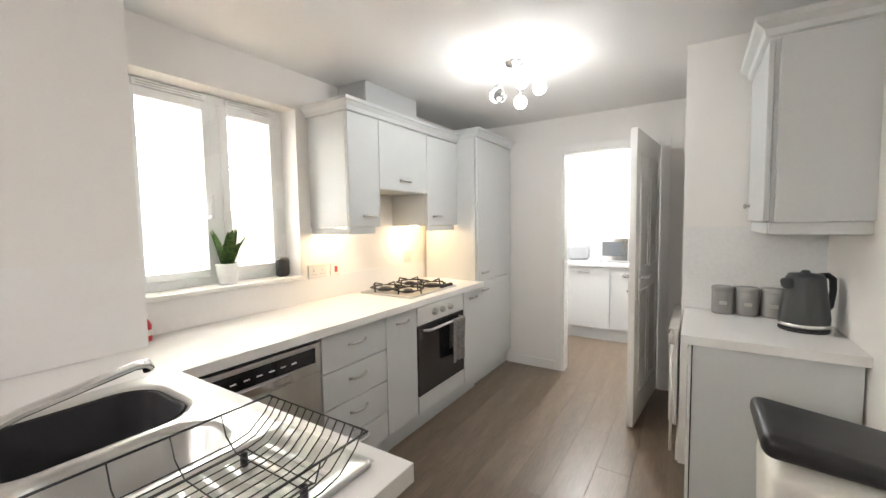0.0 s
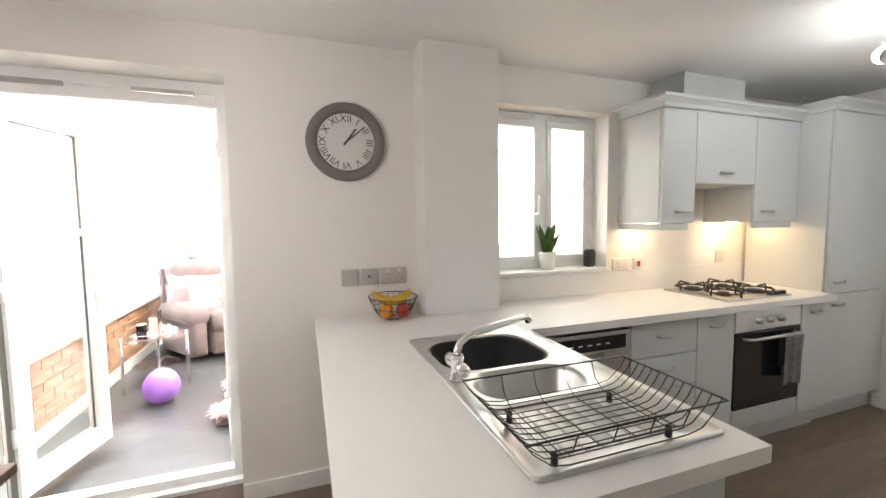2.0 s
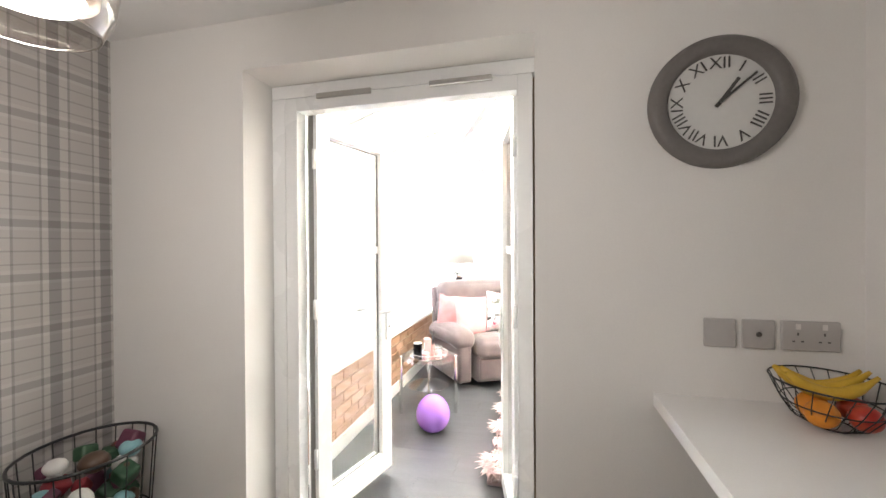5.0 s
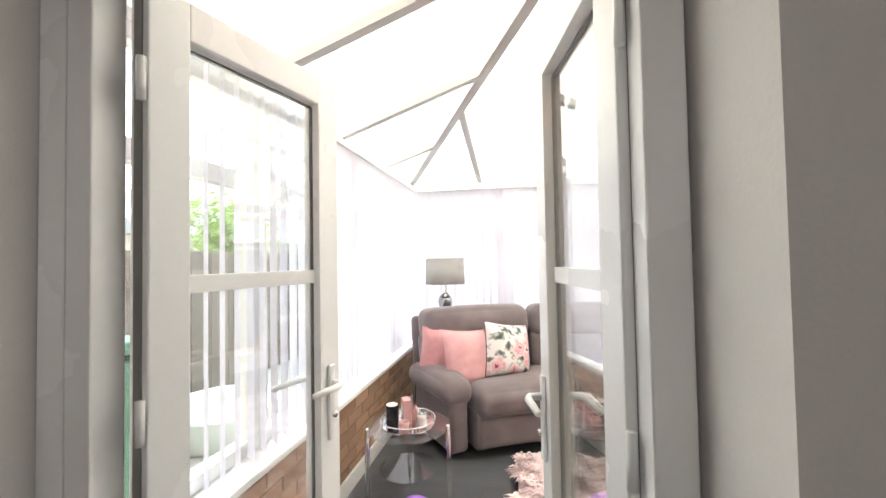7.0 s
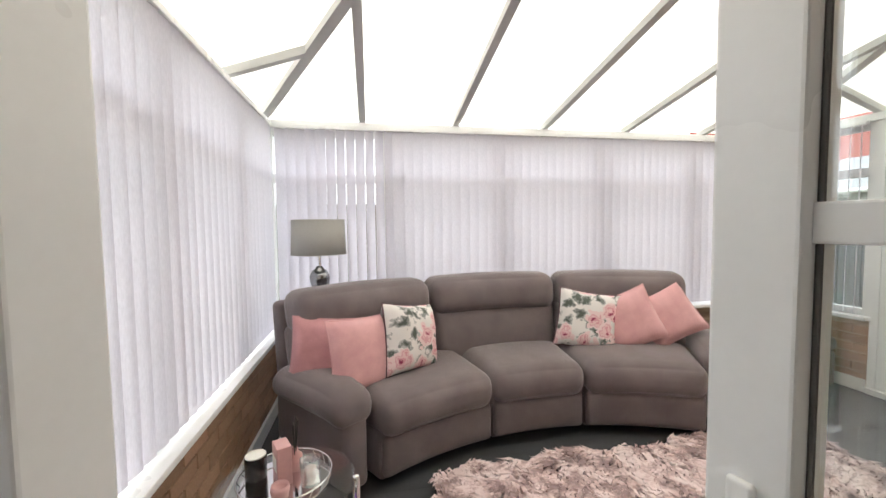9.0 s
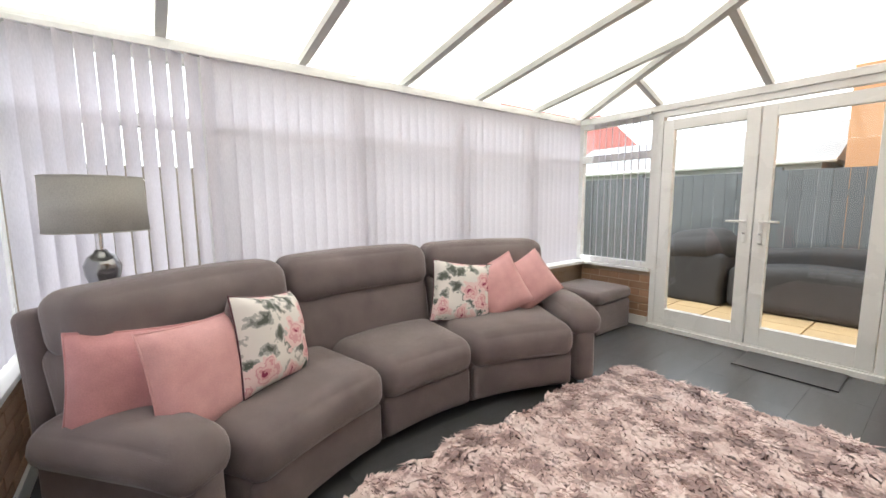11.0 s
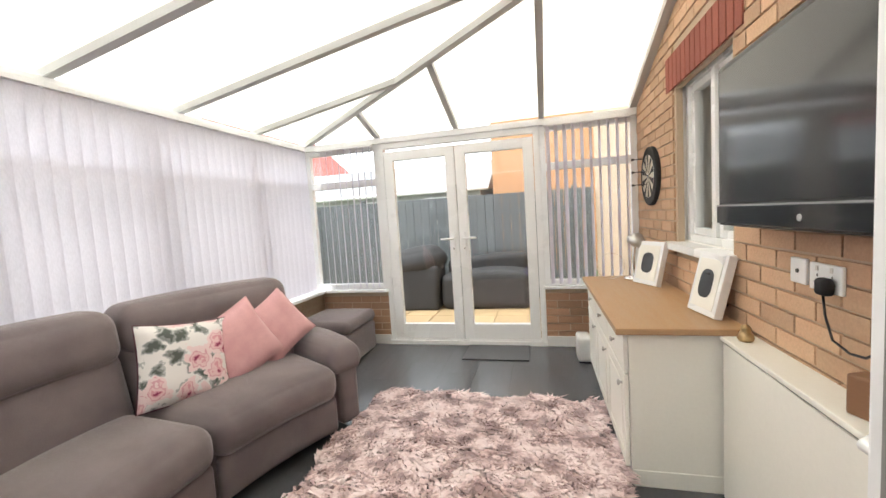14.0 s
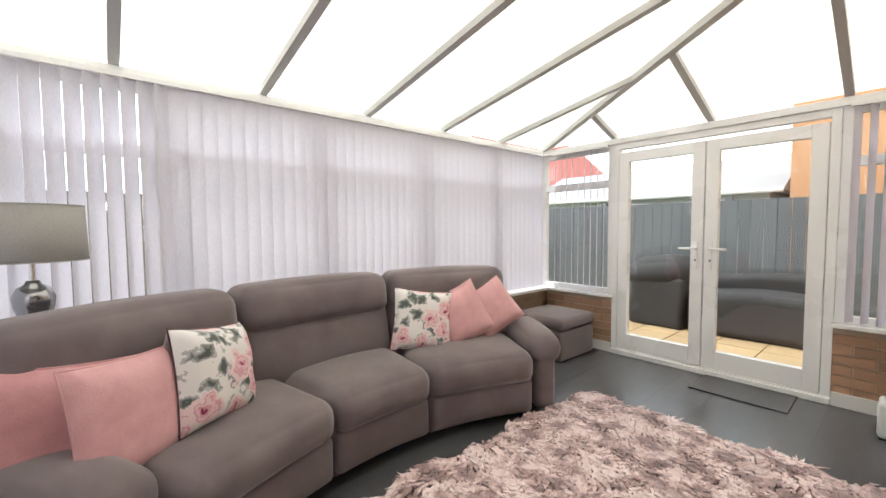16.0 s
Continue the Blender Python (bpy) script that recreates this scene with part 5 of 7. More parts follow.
# radiator behind the utility door
rd = thing("radiator", "white panel radiator on the wall behind the door", "radiator")
bm = bmesh.new()
for k in range(12):
    y = 2.86 + 0.066 * k
    join(bm, soft(0.03, 0.05, 0.56, 0.012, lambda p, y=y: p + Vector((-0.135, y, 0.44)), 2))
part("fluted_panel", bm, GLOSSW, rd, smooth=True)
part("back_panel", box(-0.128, -0.105, 2.83, 3.62, 0.15, 0.73, None, 0.006), GLOSSW, rd)
part("top_grille", box(-0.155, -0.10, 2.83, 3.62, 0.73, 0.745, None, 0.003), GLOSSW, rd)
part("valve", turned([(0, 0), (0.02, 0), (0.022, 0.05), (0.016, 0.06), (0, 0.06)], 14, None, (-0.135, 2.80, 0.66)), SOCKET, rd, smooth=True)
part("pipe", tube([(-0.135, 2.80, 0.66), (-0.135, 2.80, 0.0)], 0.008, 8), GLOSSW, rd, smooth=True)

# ---- lamps ----
cl = thing("ceiling_light", "chrome ceiling light with five glass globes", "ceiling light", (*CEILING_LAMP, CEILING))
part("canopy", turned([(0, -0.001), (0.055, -0.001), (0.058, -0.012), (0.05, -0.03), (0.02, -0.036), (0.014, -0.085), (0, -0.09)], 28), CHROME, cl, smooth=True)
GLOBE = glow("lit_globe", (1.0, 0.98, 0.96), 3.0)
SMOKE = surface("smoked_mirror_glass", (0.30, 0.29, 0.28), 0.08, 0.9, bump=0)
for k, a in enumerate((20, 92, 164, 236, 308)):
    ca, sa = math.cos(radians(a)), math.sin(radians(a))
    r, dz = (0.14, -0.17) if k % 2 == 0 else (0.10, -0.215)
    part("arm", tube([(0.01 * ca, 0.01 * sa, -0.08), (0.08 * ca, 0.08 * sa, -0.10), (r * ca, r * sa, dz + 0.055)], 0.005, 8), CHROME, cl, smooth=True)
    g = part("globe", sphere(0.038, (r * ca, r * sa, dz)), SMOKE if k == 3 else GLOBE, cl, smooth=True)
    part("cap", turned([(0.018, 0.033), (0.014, 0.055), (0, 0.055)], 14, None, (r * ca, r * sa, dz)), CHROME, g, smooth=True)
bpy.context.view_layer.update()

ul = thing("ceiling_light", "small white glass ceiling light in the utility room", "ceiling light", (*UTILITY_LAMP, CEILING))
part("rose", turned([(0, 0), (0.05, 0), (0.05, -0.02), (0, -0.02)], 20), CHROME, ul, smooth=True)
part("stem", turned([(0.008, -0.02), (0.008, -0.09)], 10), CHROME, ul, smooth=True)
part("shade", turned([(0.03, -0.09), (0.075, -0.12), (0.09, -0.17), (0.088, -0.20)], 28), glow("opal_shade", (1, 0.96, 0.9), 3.0), ul, smooth=True)

pl = thing("pendant_lamp", "smoked glass globe pendant with a lit bulb", "pendant lamp", (*PENDANTS[0], 1.77), group="pendants over the dining table")
SHADEG = pane_glass("clear_pendant_glass", (0.90, 0.88, 0.85), 2.0)
part("flex", tube([(0, 0, 0.125), (0, 0, CEILING - 1.772)], 0.003, 6), BLACKP, pl)
part("rose", turned([(0, CEILING - 1.772), (0.05, CEILING - 1.772), (0.05, CEILING - 1.79), (0, CEILING - 1.79)], 20), NICKEL, pl, smooth=True)
part("cap", turned([(0, 0.15), (0.012, 0.148), (0.016, 0.115), (0.03, 0.105), (0.034, 0.092)], 20), NICKEL, pl, smooth=True)
part("glass_shade", turned([(0.034, 0.10), (0.075, 0.082), (0.105, 0.045), (0.117, 0.0), (0.110, -0.045), (0.092, -0.078)], 40), SHADEG, pl, smooth=True)
part("rim", tube([(0.092 * math.cos(a), 0.092 * math.sin(a), -0.078) for a in np.linspace(0, 2 * math.pi, 37)[:-1]], 0.002, 6, None, True), SHADEG, pl, smooth=True)
part("silver_dome", turned([(0.030, 0.094), (0.062, 0.078), (0.086, 0.046), (0.094, 0.010), (0.090, -0.022), (0.088, -0.022), (0.091, 0.010), (0.083, 0.044), (0.060, 0.074), (0.028, 0.09)], 36), surface("smoked_silver", (0.44, 0.40, 0.37), 0.22, 0.8, vary=0.05, grain=25, bump=0), pl, smooth=True)
part("bulb", turned([(0, -0.046), (0.045, -0.044), (0.068, -0.036), (0.074, -0.026), (0.06, -0.012), (0, -0.008)], 28), glow("warm_bulb", (1.0, 0.88, 0.74), 1.0), pl, smooth=True)
for ob in pl.children:
    if not ob.name.startswith(("flex", "rose")):
        ob.data.transform(Matrix.Scale(0.89, 4))
for x, y in PENDANTS[1:]:
    copy_thing(pl, pose(x, y, 1.77))

# ---- dining corner ----
def check_paper():
    m, n, l, b = nodes_of("checked_wallpaper")
    tc = n.new("ShaderNodeTexCoord")
    sep = n.new("ShaderNodeSeparateXYZ")
    l.new(tc.outputs["Object"], sep.inputs[0])
    outs = []
    bands = {"X": (0.19, ((0.0, 0.60), (0.22, 1.0), (0.33, 0.66), (0.375, 0.90), (0.80, 0.66), (0.845, 1.0))),
             "Z": (0.208, ((0.0, 1.0), (0.06, 0.70), (0.20, 1.0), (0.27, 0.92), (0.36, 0.70), (0.39, 0.92), (0.60, 0.70), (0.63, 0.92), (0.84, 0.70), (0.87, 0.92)))}
    for axis, (size, stripes) in bands.items():
        dv = n.new("ShaderNodeMath")
        dv.operation = "DIVIDE"
        dv.inputs[1].default_value = size
        l.new(sep.outputs[axis], dv.inputs[0])
        fr = n.new("ShaderNodeMath")
        fr.operation = "FRACT"
        l.new(dv.outputs[0], fr.inputs[0])
        ramp = n.new("ShaderNodeValToRGB")
        ramp.color_ramp.interpolation = "CONSTANT"
        e = ramp.color_ramp.elements
        e.remove(e[1])
        e[0].position, e[0].color = 0.0, (stripes[0][1],) * 3 + (1,)
        for p, v in stripes[1:]:
            x = e.new(p)
            x.color = (v, v * 0.99, v * 0.98, 1)
        l.new(fr.outputs[0], ramp.inputs[0])
        outs.append(ramp.outputs[0])
    mul = n.new("ShaderNodeMix")
    mul.data_type, mul.blend_type = "RGBA", "MULTIPLY"
    mul.inputs[0].default_value = 1.0
    l.new(outs[0], mul.inputs[6])
    l.new(outs[1], mul.inputs[7])
    tint = n.new("ShaderNodeMix")
    tint.data_type, tint.blend_type = "RGBA", "MULTIPLY"
    tint.inputs[0].default_value = 1.0
    tint.inputs[7].default_value = (0.54, 0.515, 0.50, 1)
    l.new(mul.outputs[2], tint.inputs[6])
    l.new(tint.outputs[2], b.inputs["Base Color"])
    b.inputs["Roughness"].default_value = 0.45
    nz = n.new("ShaderNodeTexNoise")
    nz.inputs["Scale"].default_value = 300
    bp = n.new("ShaderNodeBump")
    bp.inputs["Strength"].default_value = 0.15
    bp.inputs["Distance"].default_value = 0.002
    l.new(nz.outputs[0], bp.inputs["Height"])
    l.new(bp.outputs[0], b.inputs["Normal"])
    return m


setting("wallpaper", box(XW, 1.70, -2.45, -2.446, 0.09, CEILING), check_paper(), "grey and silver checked wallpaper", "wallpaper")
tb = thing("dining_table", "taupe-topped dining table with white legs", "dining table")
part("tabletop", box(-1.355, 0.35, -1.79, -1.00, 0.722, 0.752, None, 0.006), TABLE, tb)
part("apron", box(-1.02, 0.05, -1.66, -1.22, 0.65, 0.72), CREAM, tb)
for x in (-0.98, 0.01):
    for y in (-1.62, -1.26):
        part("leg", box(x - 0.035, x + 0.035, y - 0.035, y + 0.035, 0.0, 0.65, None, 0.006), CREAM, tb)
bb = thing("dining_bench", "grey leather dining bench with a padded backrest", "bench")
part("seat", soft(1.45, 0.42, 0.10, 0.035, lambda p: p + Vector((-0.66, -1.98, 0.44)), 5, (0, 0, 0.01)), LEATHER, bb, smooth=True)
part("backrest", soft(1.45, 0.09, 0.24, 0.04, lambda p: p + Vector((-0.66, -2.16 - 0.12 * p.z, 0.735)), 5, (0, 0.012, 0)), LEATHER, bb, smooth=True)
part("lumbar_pad", soft(1.43, 0.10, 0.17, 0.04, lambda p: p + Vector((-0.66, -2.135 - 0.12 * p.z, 0.55)), 5, (0, 0.015, 0)), LEATHER, bb, smooth=True)
for x in (-1.40, 0.08):
    part("end_wing", soft(0.07, 0.20, 0.46, 0.03, lambda p, x=x: Vector((x + p.x, -2.125 + p.y * (0.75 - 1.1 * p.z) - 0.10 * p.z, 0.655 + p.z)), 3), LEATHER, bb, smooth=True)
for x in (-1.28, 0.04):
    for y in (-2.14, -1.82):
        part("leg", box(x - 0.022, x + 0.022, y - 0.022, y + 0.022, 0.0, 0.395, None, 0.003), NICKEL, bb)
bs = thing("bench_stool", "grey leather bench pushed under the table", "bench")
part("seat", soft(1.20, 0.36, 0.09, 0.032, lambda p: p + Vector((-0.66, -1.08, 0.435)), 4, (0, 0, 0.008)), LEATHER, bs, smooth=True)
for x in (-1.20, -0.12):
    for y in (-1.20, -0.96):
        part("leg", box(x - 0.02, x + 0.02, y - 0.02, y + 0.02, 0.0, 0.392, None, 0.003), NICKEL, bs)

# basket of toys in the corner
tbk = thing("toy_basket", "black wire basket full of small toys", "basket", (-1.84, -2.22, 0))
for z, r, w in ((0.62, 0.225, 0.006), (0.32, 0.20, 0.003), (0.02, 0.18, 0.004)):
    part("hoop", tube([(r * math.cos(a), r * 0.85 * math.sin(a), z) for a in np.linspace(0, 2 * math.pi, 29)[:-1]], w, 6, None, True), WIRE, tbk, smooth=True)
for k in range(20):
    a = 2 * math.pi * k / 20
    part("stave", tube([(0.18 * math.cos(a), 0.153 * math.sin(a), 0.02), (0.225 * math.cos(a), 0.19 * math.sin(a), 0.62)], 0.0025, 5), WIRE, tbk)
rnd = random.Random(11)
TOYS = [surface(f"toy_{n}", c, 0.45, bump=0.01) for n, c in (("red", (0.26, 0.03, 0.04)), ("teal", (0.22, 0.42, 0.46)), ("green", (0.03, 0.08, 0.04)), ("white", (0.7, 0.68, 0.66)), ("plum", (0.12, 0.03, 0.06)), ("umber", (0.09, 0.05, 0.03)))]
for k in range(84):
    z = 0.06 + 0.55 * (k / 84)
    a, rr = rnd.uniform(0, 6.28), (0.125 + 0.04 * z) * math.sqrt(rnd.uniform(0.2, 1))
    r = rnd.uniform(0.026, 0.05)
    c = Vector((rr * math.cos(a), rr * 0.8 * math.sin(a), z))
    bm = sphere(r, c, squash=rnd.uniform(0.7, 1.1), steps=10) if k % 2 else moved(soft(r * 1.6, r * 1.4, r * 1.5, r * 0.3, None, 2), Matrix.Translation(c) @ Euler((rnd.random() * 3, rnd.random() * 3, 0)).to_matrix().to_4x4())
    part("toy", bm, TOYS[k % 6], tbk, smooth=True)

# skirting and door mat strip
for x0, x1, y0, y1 in ((XW, XW + 0.015, REVEAL_Y[1], -0.02), (XW, XW + 0.015, -2.43, REVEAL_Y[0]), (XW + 0.015, 1.70, -2.446, -2.43), (-1.60, -1.12, 3.735, 3.75), (-0.105, -0.09, 2.70, 3.735)):
    setting("baseboard", box(x0, x1, y0, y1, 0, 0.09, None, 0.004), GLOSSW, "white painted skirting board", "skirting")
tagged(obj("door_strip", box(-2.235, -2.085, REVEAL_Y[0] + 0.01, REVEAL_Y[1] - 0.01, 0.0, 0.014, None, 0.004), surface("dark_brown_coir", (0.07, 0.045, 0.04), 0.9, vary=0.3, grain=160, bump=0.2)), "dark brown mat strip along the door threshold", "mat")

# ---- conservatory furniture ----
def floral():
    m, n, l, b = nodes_of("floral_print_cotton")
    tc = n.new("ShaderNodeTexCoord")
    warp = n.new("ShaderNodeTexNoise")
    warp.inputs["Scale"].default_value, warp.inputs["Detail"].default_value = 18, 4
    mixv = n.new("ShaderNodeMix")
    mixv.data_type = "VECTOR"
    mixv.inputs[0].default_value = 0.13
    l.new(tc.outputs["Object"], warp.inputs["Vector"])
    l.new(tc.outputs["Object"], mixv.inputs[4])
    l.new(warp.outputs["Color"], mixv.inputs[5])
    base = None
    leaves = ((0.0, (0.10, 0.115, 0.10)), (0.20, (0.24, 0.25, 0.24)), (0.32, (0.46, 0.46, 0.45)), (0.42, None))
    roses = ((0.0, (0.30, 0.04, 0.10)), (0.08, (0.68, 0.33, 0.37)), (0.17, (0.78, 0.54, 0.55)), (0.27, (0.68, 0.37, 0.41)), (0.34, (0.80, 0.62, 0.62)), (0.50, None))
    for scale, stops, gap in ((13.0, leaves, 0.12), (8.5, roses, 0.42)):
        v = n.new("ShaderNodeTexVoronoi")
        v.voronoi_dimensions = "2D"
        v.inputs["Scale"].default_value = scale
        l.new(mixv.outputs[1], v.inputs["Vector"])
        r = n.new("ShaderNodeValToRGB")
        r.color_ramp.interpolation = "CONSTANT"
        k = n.new("ShaderNodeValToRGB")
        k.color_ramp.interpolation = "CONSTANT"
        k.color_ramp.elements[0].color, k.color_ramp.elements[1].color = (1, 1, 1, 1), (0, 0, 0, 1)
        k.color_ramp.elements[1].position = stops[-1][0]
        r.color_ramp.elements.remove(r.color_ramp.elements[1])
        r.color_ramp.elements[0].color = (*stops[0][1], 1)
        for p, c in stops[1:-1]:
            e = r.color_ramp.elements.new(p)
            e.color = (*c, 1)
        l.new(v.outputs["Distance"], r.inputs[0])
        l.new(v.outputs["Distance"], k.inputs[0])
        pick = n.new("ShaderNodeMix")
        pick.data_type = "RGBA"
        gate = n.new("ShaderNodeMath")
        gate.operation = "GREATER_THAN"
        gate.inputs[1].default_value = gap
        sepc = n.new("ShaderNodeSeparateColor")
        l.new(v.outputs["Color"], sepc.inputs[0])
        l.new(sepc.outputs[0], gate.inputs[0])
        both = n.new("ShaderNodeMath")
        both.operation = "MULTIPLY"
        l.new(gate.outputs[0], both.inputs[0])
        l.new(k.outputs[0], both.inputs[1])
        l.new(both.outputs[0], pick.inputs[0])
        pick.inputs[6].default_value = (0.78, 0.75, 0.73, 1)
        if base:
            l.new(base, pick.inputs[6])
        l.new(r.outputs[0], pick.inputs[7])
        base = pick.outputs[2]
    l.new(base, b.inputs["Base Color"])
    b.inputs["Roughness"].default_value = 0.85
    return m


FLORAL = floral()
PLUM = surface("plum_velvet_back", (0.10, 0.03, 0.045), 0.85, vary=0.15, grain=180, sheen=0.5)
PALEPINK = surface("pale_pink_velvet", (0.65, 0.345, 0.355), 0.8, vary=0.1, grain=200, bump=0.06, second=(0.71, 0.41, 0.42), share=0.8, sheen=0.6, coarse=9)


def cushion(label, at, facing, roll, size, front, back=None, thick=0.13, lean=0.25):
    """A stuffed square cushion; facing: plan direction in degrees; roll turns it in its plane; lean tips it back."""
    c = thing("cushion", label, "cushion")
    f = Vector((math.cos(radians(facing)), math.sin(radians(facing)), lean)).normalized()
    side = Vector((0, 0, 1)).cross(f).normalized()
    up = f.cross(side)
    m = Matrix((side, up, f)).transposed().to_4x4()
    m = Matrix.Translation(at) @ m @ Matrix.Rotation(radians(roll), 4, "Z")
    n = 16
    rnd = random.Random(label)
    for s, mt, nm in ((1, front, "front_cover"), (-1, back or front, "back_cover")):
        bm = bmesh.new()
        g = {}
        off = rnd.uniform(0, 50)
        for i in range(n + 1):
            for j in range(n + 1):
                u, v = 2 * i / n - 1, 2 * j / n - 1
                pin = 0.5 * size * (1 - 0.07 * (1 - v * v) ** 1.0)
                piv = 0.5 * size * (1 - 0.07 * (1 - u * u) ** 1.0)
                h = thick / 2 * max(0, (1 - u ** 4) * (1 - v ** 4)) ** 0.55
                h *= 1 + 0.12 * noise.noise(Vector((u * 2 + off, v * 2, s)))
                g[i, j] = bm.verts.new((u * pin, v * piv, s * h))
        for i in range(n):
            for j in range(n):
                q = (g[i, j], g[i + 1, j], g[i + 1, j + 1], g[i, j + 1])
                bm.faces.new(q if s > 0 else q[::-1])
        part(nm, bm, mt, c, smooth=True)
    edge = []
    for u, v in [(-1 + 2 * k / 10, -1) for k in range(10)] + [(1, -1 + 2 * k / 10) for k in range(10)] + [(1 - 2 * k / 10, 1) for k in range(10)] + [(-1, 1 - 2 * k / 10) for k in range(10)]:
        edge.append((u * 0.5 * size * (1 - 0.07 * (1 - v * v)), v * 0.5 * size * (1 - 0.07 * (1 - u * u)), 0))
    part("piping", tube(edge, 0.004, 6, None, True), back or front, c, smooth=True)
    c.matrix_basis = m
    return c


cushion("dusty pink velvet cushion leaning in the sofa corner", (-4.75, -1.40, 0.665), 2, -5, 0.40, PINK, lean=0.22)
cushion("pink velvet cushion against another pink cushion", (-4.70, -1.20, 0.66), 36, -3, 0.42, PALEPINK)
cushion("floral print cushion with plum back standing on the sofa", (-4.86, -0.92, 0.69), 42, -10, 0.42, FLORAL, PLUM, thick=0.21)
cushion("floral rose print cushion on the far seat", (-5.08, 0.40, 0.675), -24, -8, 0.43, FLORAL, PLUM, lean=0.35)
cushion("pink velvet cushion standing on its corner", (-4.99, 0.68, 0.685), -26, 24, 0.40, PALEPINK, lean=0.35)
cushion("pale pink velvet cushion tilted over the sofa arm", (-4.94, 0.95, 0.715), -30, 30, 0.38, PALEPINK, lean=0.4)

# footstool in the corner
ot = thing("footstool", "grey plush storage footstool in the corner", "footstool", (-5.26, 2.26, 0))
part("base", soft(0.56, 0.60, 0.29, 0.03, lambda p: p + Vector((0, 0, CF + 0.155)), 3), SOFA, ot, smooth=True)
part("padded_lid", soft(0.58, 0.62, 0.12, 0.05, lambda p: p + Vector((0, 0, 0.38)), 4, (0, 0, 0.015)), SOFA, ot, smooth=True)

# lamp behind the sofa
fl = thing("floor_lamp", "silver urn lamp with a grey drum shade behind the sofa", "lamp", (-5.36, -1.50, 0))
LINEN = milky("grey_linen_shade", (0.46, 0.45, 0.42), 0.25, 0.0, 220.0, 0.1)
part("base_plate", turned([(0, CF), (0.13, CF), (0.13, CF + 0.015), (0.02, CF + 0.03), (0.014, 0.06)], 28), CHROME, fl, smooth=True)
part("stem", turned([(0.014, 0.05), (0.014, 0.86)], 14), CHROME, fl, smooth=True)
part("urn", turned([(0.02, 0.86), (0.03, 0.875), (0.045, 0.92), (0.066, 0.99), (0.070, 1.03), (0.052, 1.07), (0.03, 1.085), (0.022, 1.10)], 28), surface("smoked_silver_glass", (0.33, 0.33, 0.34), 0.15, 0.9, bump=0), fl, smooth=True)
part("neck", turned([(0.012, 1.10), (0.012, 1.24)], 12), CHROME, fl, smooth=True)
part("shade", turned([(0.185, 1.185), (0.187, 1.185), (0.180, 1.425), (0.178, 1.425)], 40), LINEN, fl, smooth=True)
for z, r in ((1.186, 0.186), (1.424, 0.179)):
    part("shade_ring", tube([(r * math.cos(a), r * math.sin(a), z) for a in np.linspace(0, 2 * math.pi, 41)[:-1]], 0.003, 6, None, True), LINEN, fl, smooth=True)
part("spider", tube([(-0.178, 0, 1.40), (0.178, 0, 1.40)], 0.003, 6), CHROME, fl)

# glass side table and what stands on it
GT = (-3.93, -1.465)
gt = thing("side_table", "round glass side table on chrome legs", "side table", (*GT, 0))
part("glass_top", turned([(0, 0.440), (0.240, 0.440), (0.245, 0.444), (0.245, 0.450), (0.240, 0.453), (0, 0.453)], 48), THICK, gt, smooth=False)
part("lower_shelf", turned([(0, 0.200), (0.17, 0.200), (0.172, 0.204), (0.17, 0.208), (0, 0.208)], 40), THICK, gt)
for a in (75, 195, 315):
    part("leg", turned([(0, CF), (0.014, CF), (0.014, 0.485), (0.011, 0.492), (0, 0.493)], 14, None, (0.258 * math.cos(radians(a)), 0.258 * math.sin(radians(a)), 0)), CHROME, gt, smooth=True)
tr = thing("tray", "round mirrored tray with a wire rim", "tray", (*GT, 0.454))
part("mirror", turned([(0, 0.0), (0.155, 0.0), (0.155, 0.006), (0, 0.006)], 40), CHROME, tr)
part("rim", tube([(0.16 * math.cos(a), 0.16 * math.sin(a), 0.035) for a in np.linspace(0, 2 * math.pi, 41)[:-1]], 0.003, 6, None, True), CHROME, tr, smooth=True)
for k in range(20):
    a = 2 * math.pi * k / 20
    part("rim_wire", tube([(0.155 * math.cos(a), 0.155 * math.sin(a), 0.004), (0.16 * math.cos(a + 0.15), 0.16 * math.sin(a + 0.15), 0.035)], 0.0015, 5), CHROME, tr)
cd = thing("jar_candle", "dark glass candle jar with pale wax on the tray", "candle", (GT[0] - 0.04, GT[1] - 0.11, 0.4605))
part("jar", turned([(0, 0), (0.034, 0), (0.037, 0.005), (0.038, 0.085)], 24), BLACKG, cd, smooth=True)
part("wax", turned([(0, 0.084), (0.036, 0.084), (0.036, 0.088)], 24), CREAM, cd)
bx = thing("reed_diffuser", "pink reed diffuser box and bottle on the tray", "diffuser", (GT[0] + 0.0, GT[1] - 0.01, 0.4605))
PINKC = surface("blush_pink_card", (0.62, 0.36, 0.35), 0.55, bump=0.01)
part("box", moved(soft(0.075, 0.05, 0.14, 0.003, None, 2), pose(0, 0, 0.07, 0, 0, 25)), PINKC, bx, smooth=False)
part("print_panel", moved(box(-0.025, 0.025, -0.0265, -0.0255, 0.05, 0.10), pose(0, 0, 0, 0, 0, 25)), CREAM, bx)
for k in range(5):
    part("reed", tube([(-0.07, 0.03, 0.02), (-0.08 + 0.02 * k, 0.035 + 0.008 * (k % 3), 0.20)], 0.0018, 5), IRON, bx)
part("bottle", turned([(0, 0), (0.026, 0), (0.028, 0.05), (0.012, 0.07), (0.011, 0.085)], 18, None, (-0.07, 0.03, 0)), PINKC, bx, smooth=True)
tg = thing("glass_tumbler", "clear glass tumbler with a pink candle", "glass", (GT[0] + 0.03, GT[1] + 0.09, 0.4605))
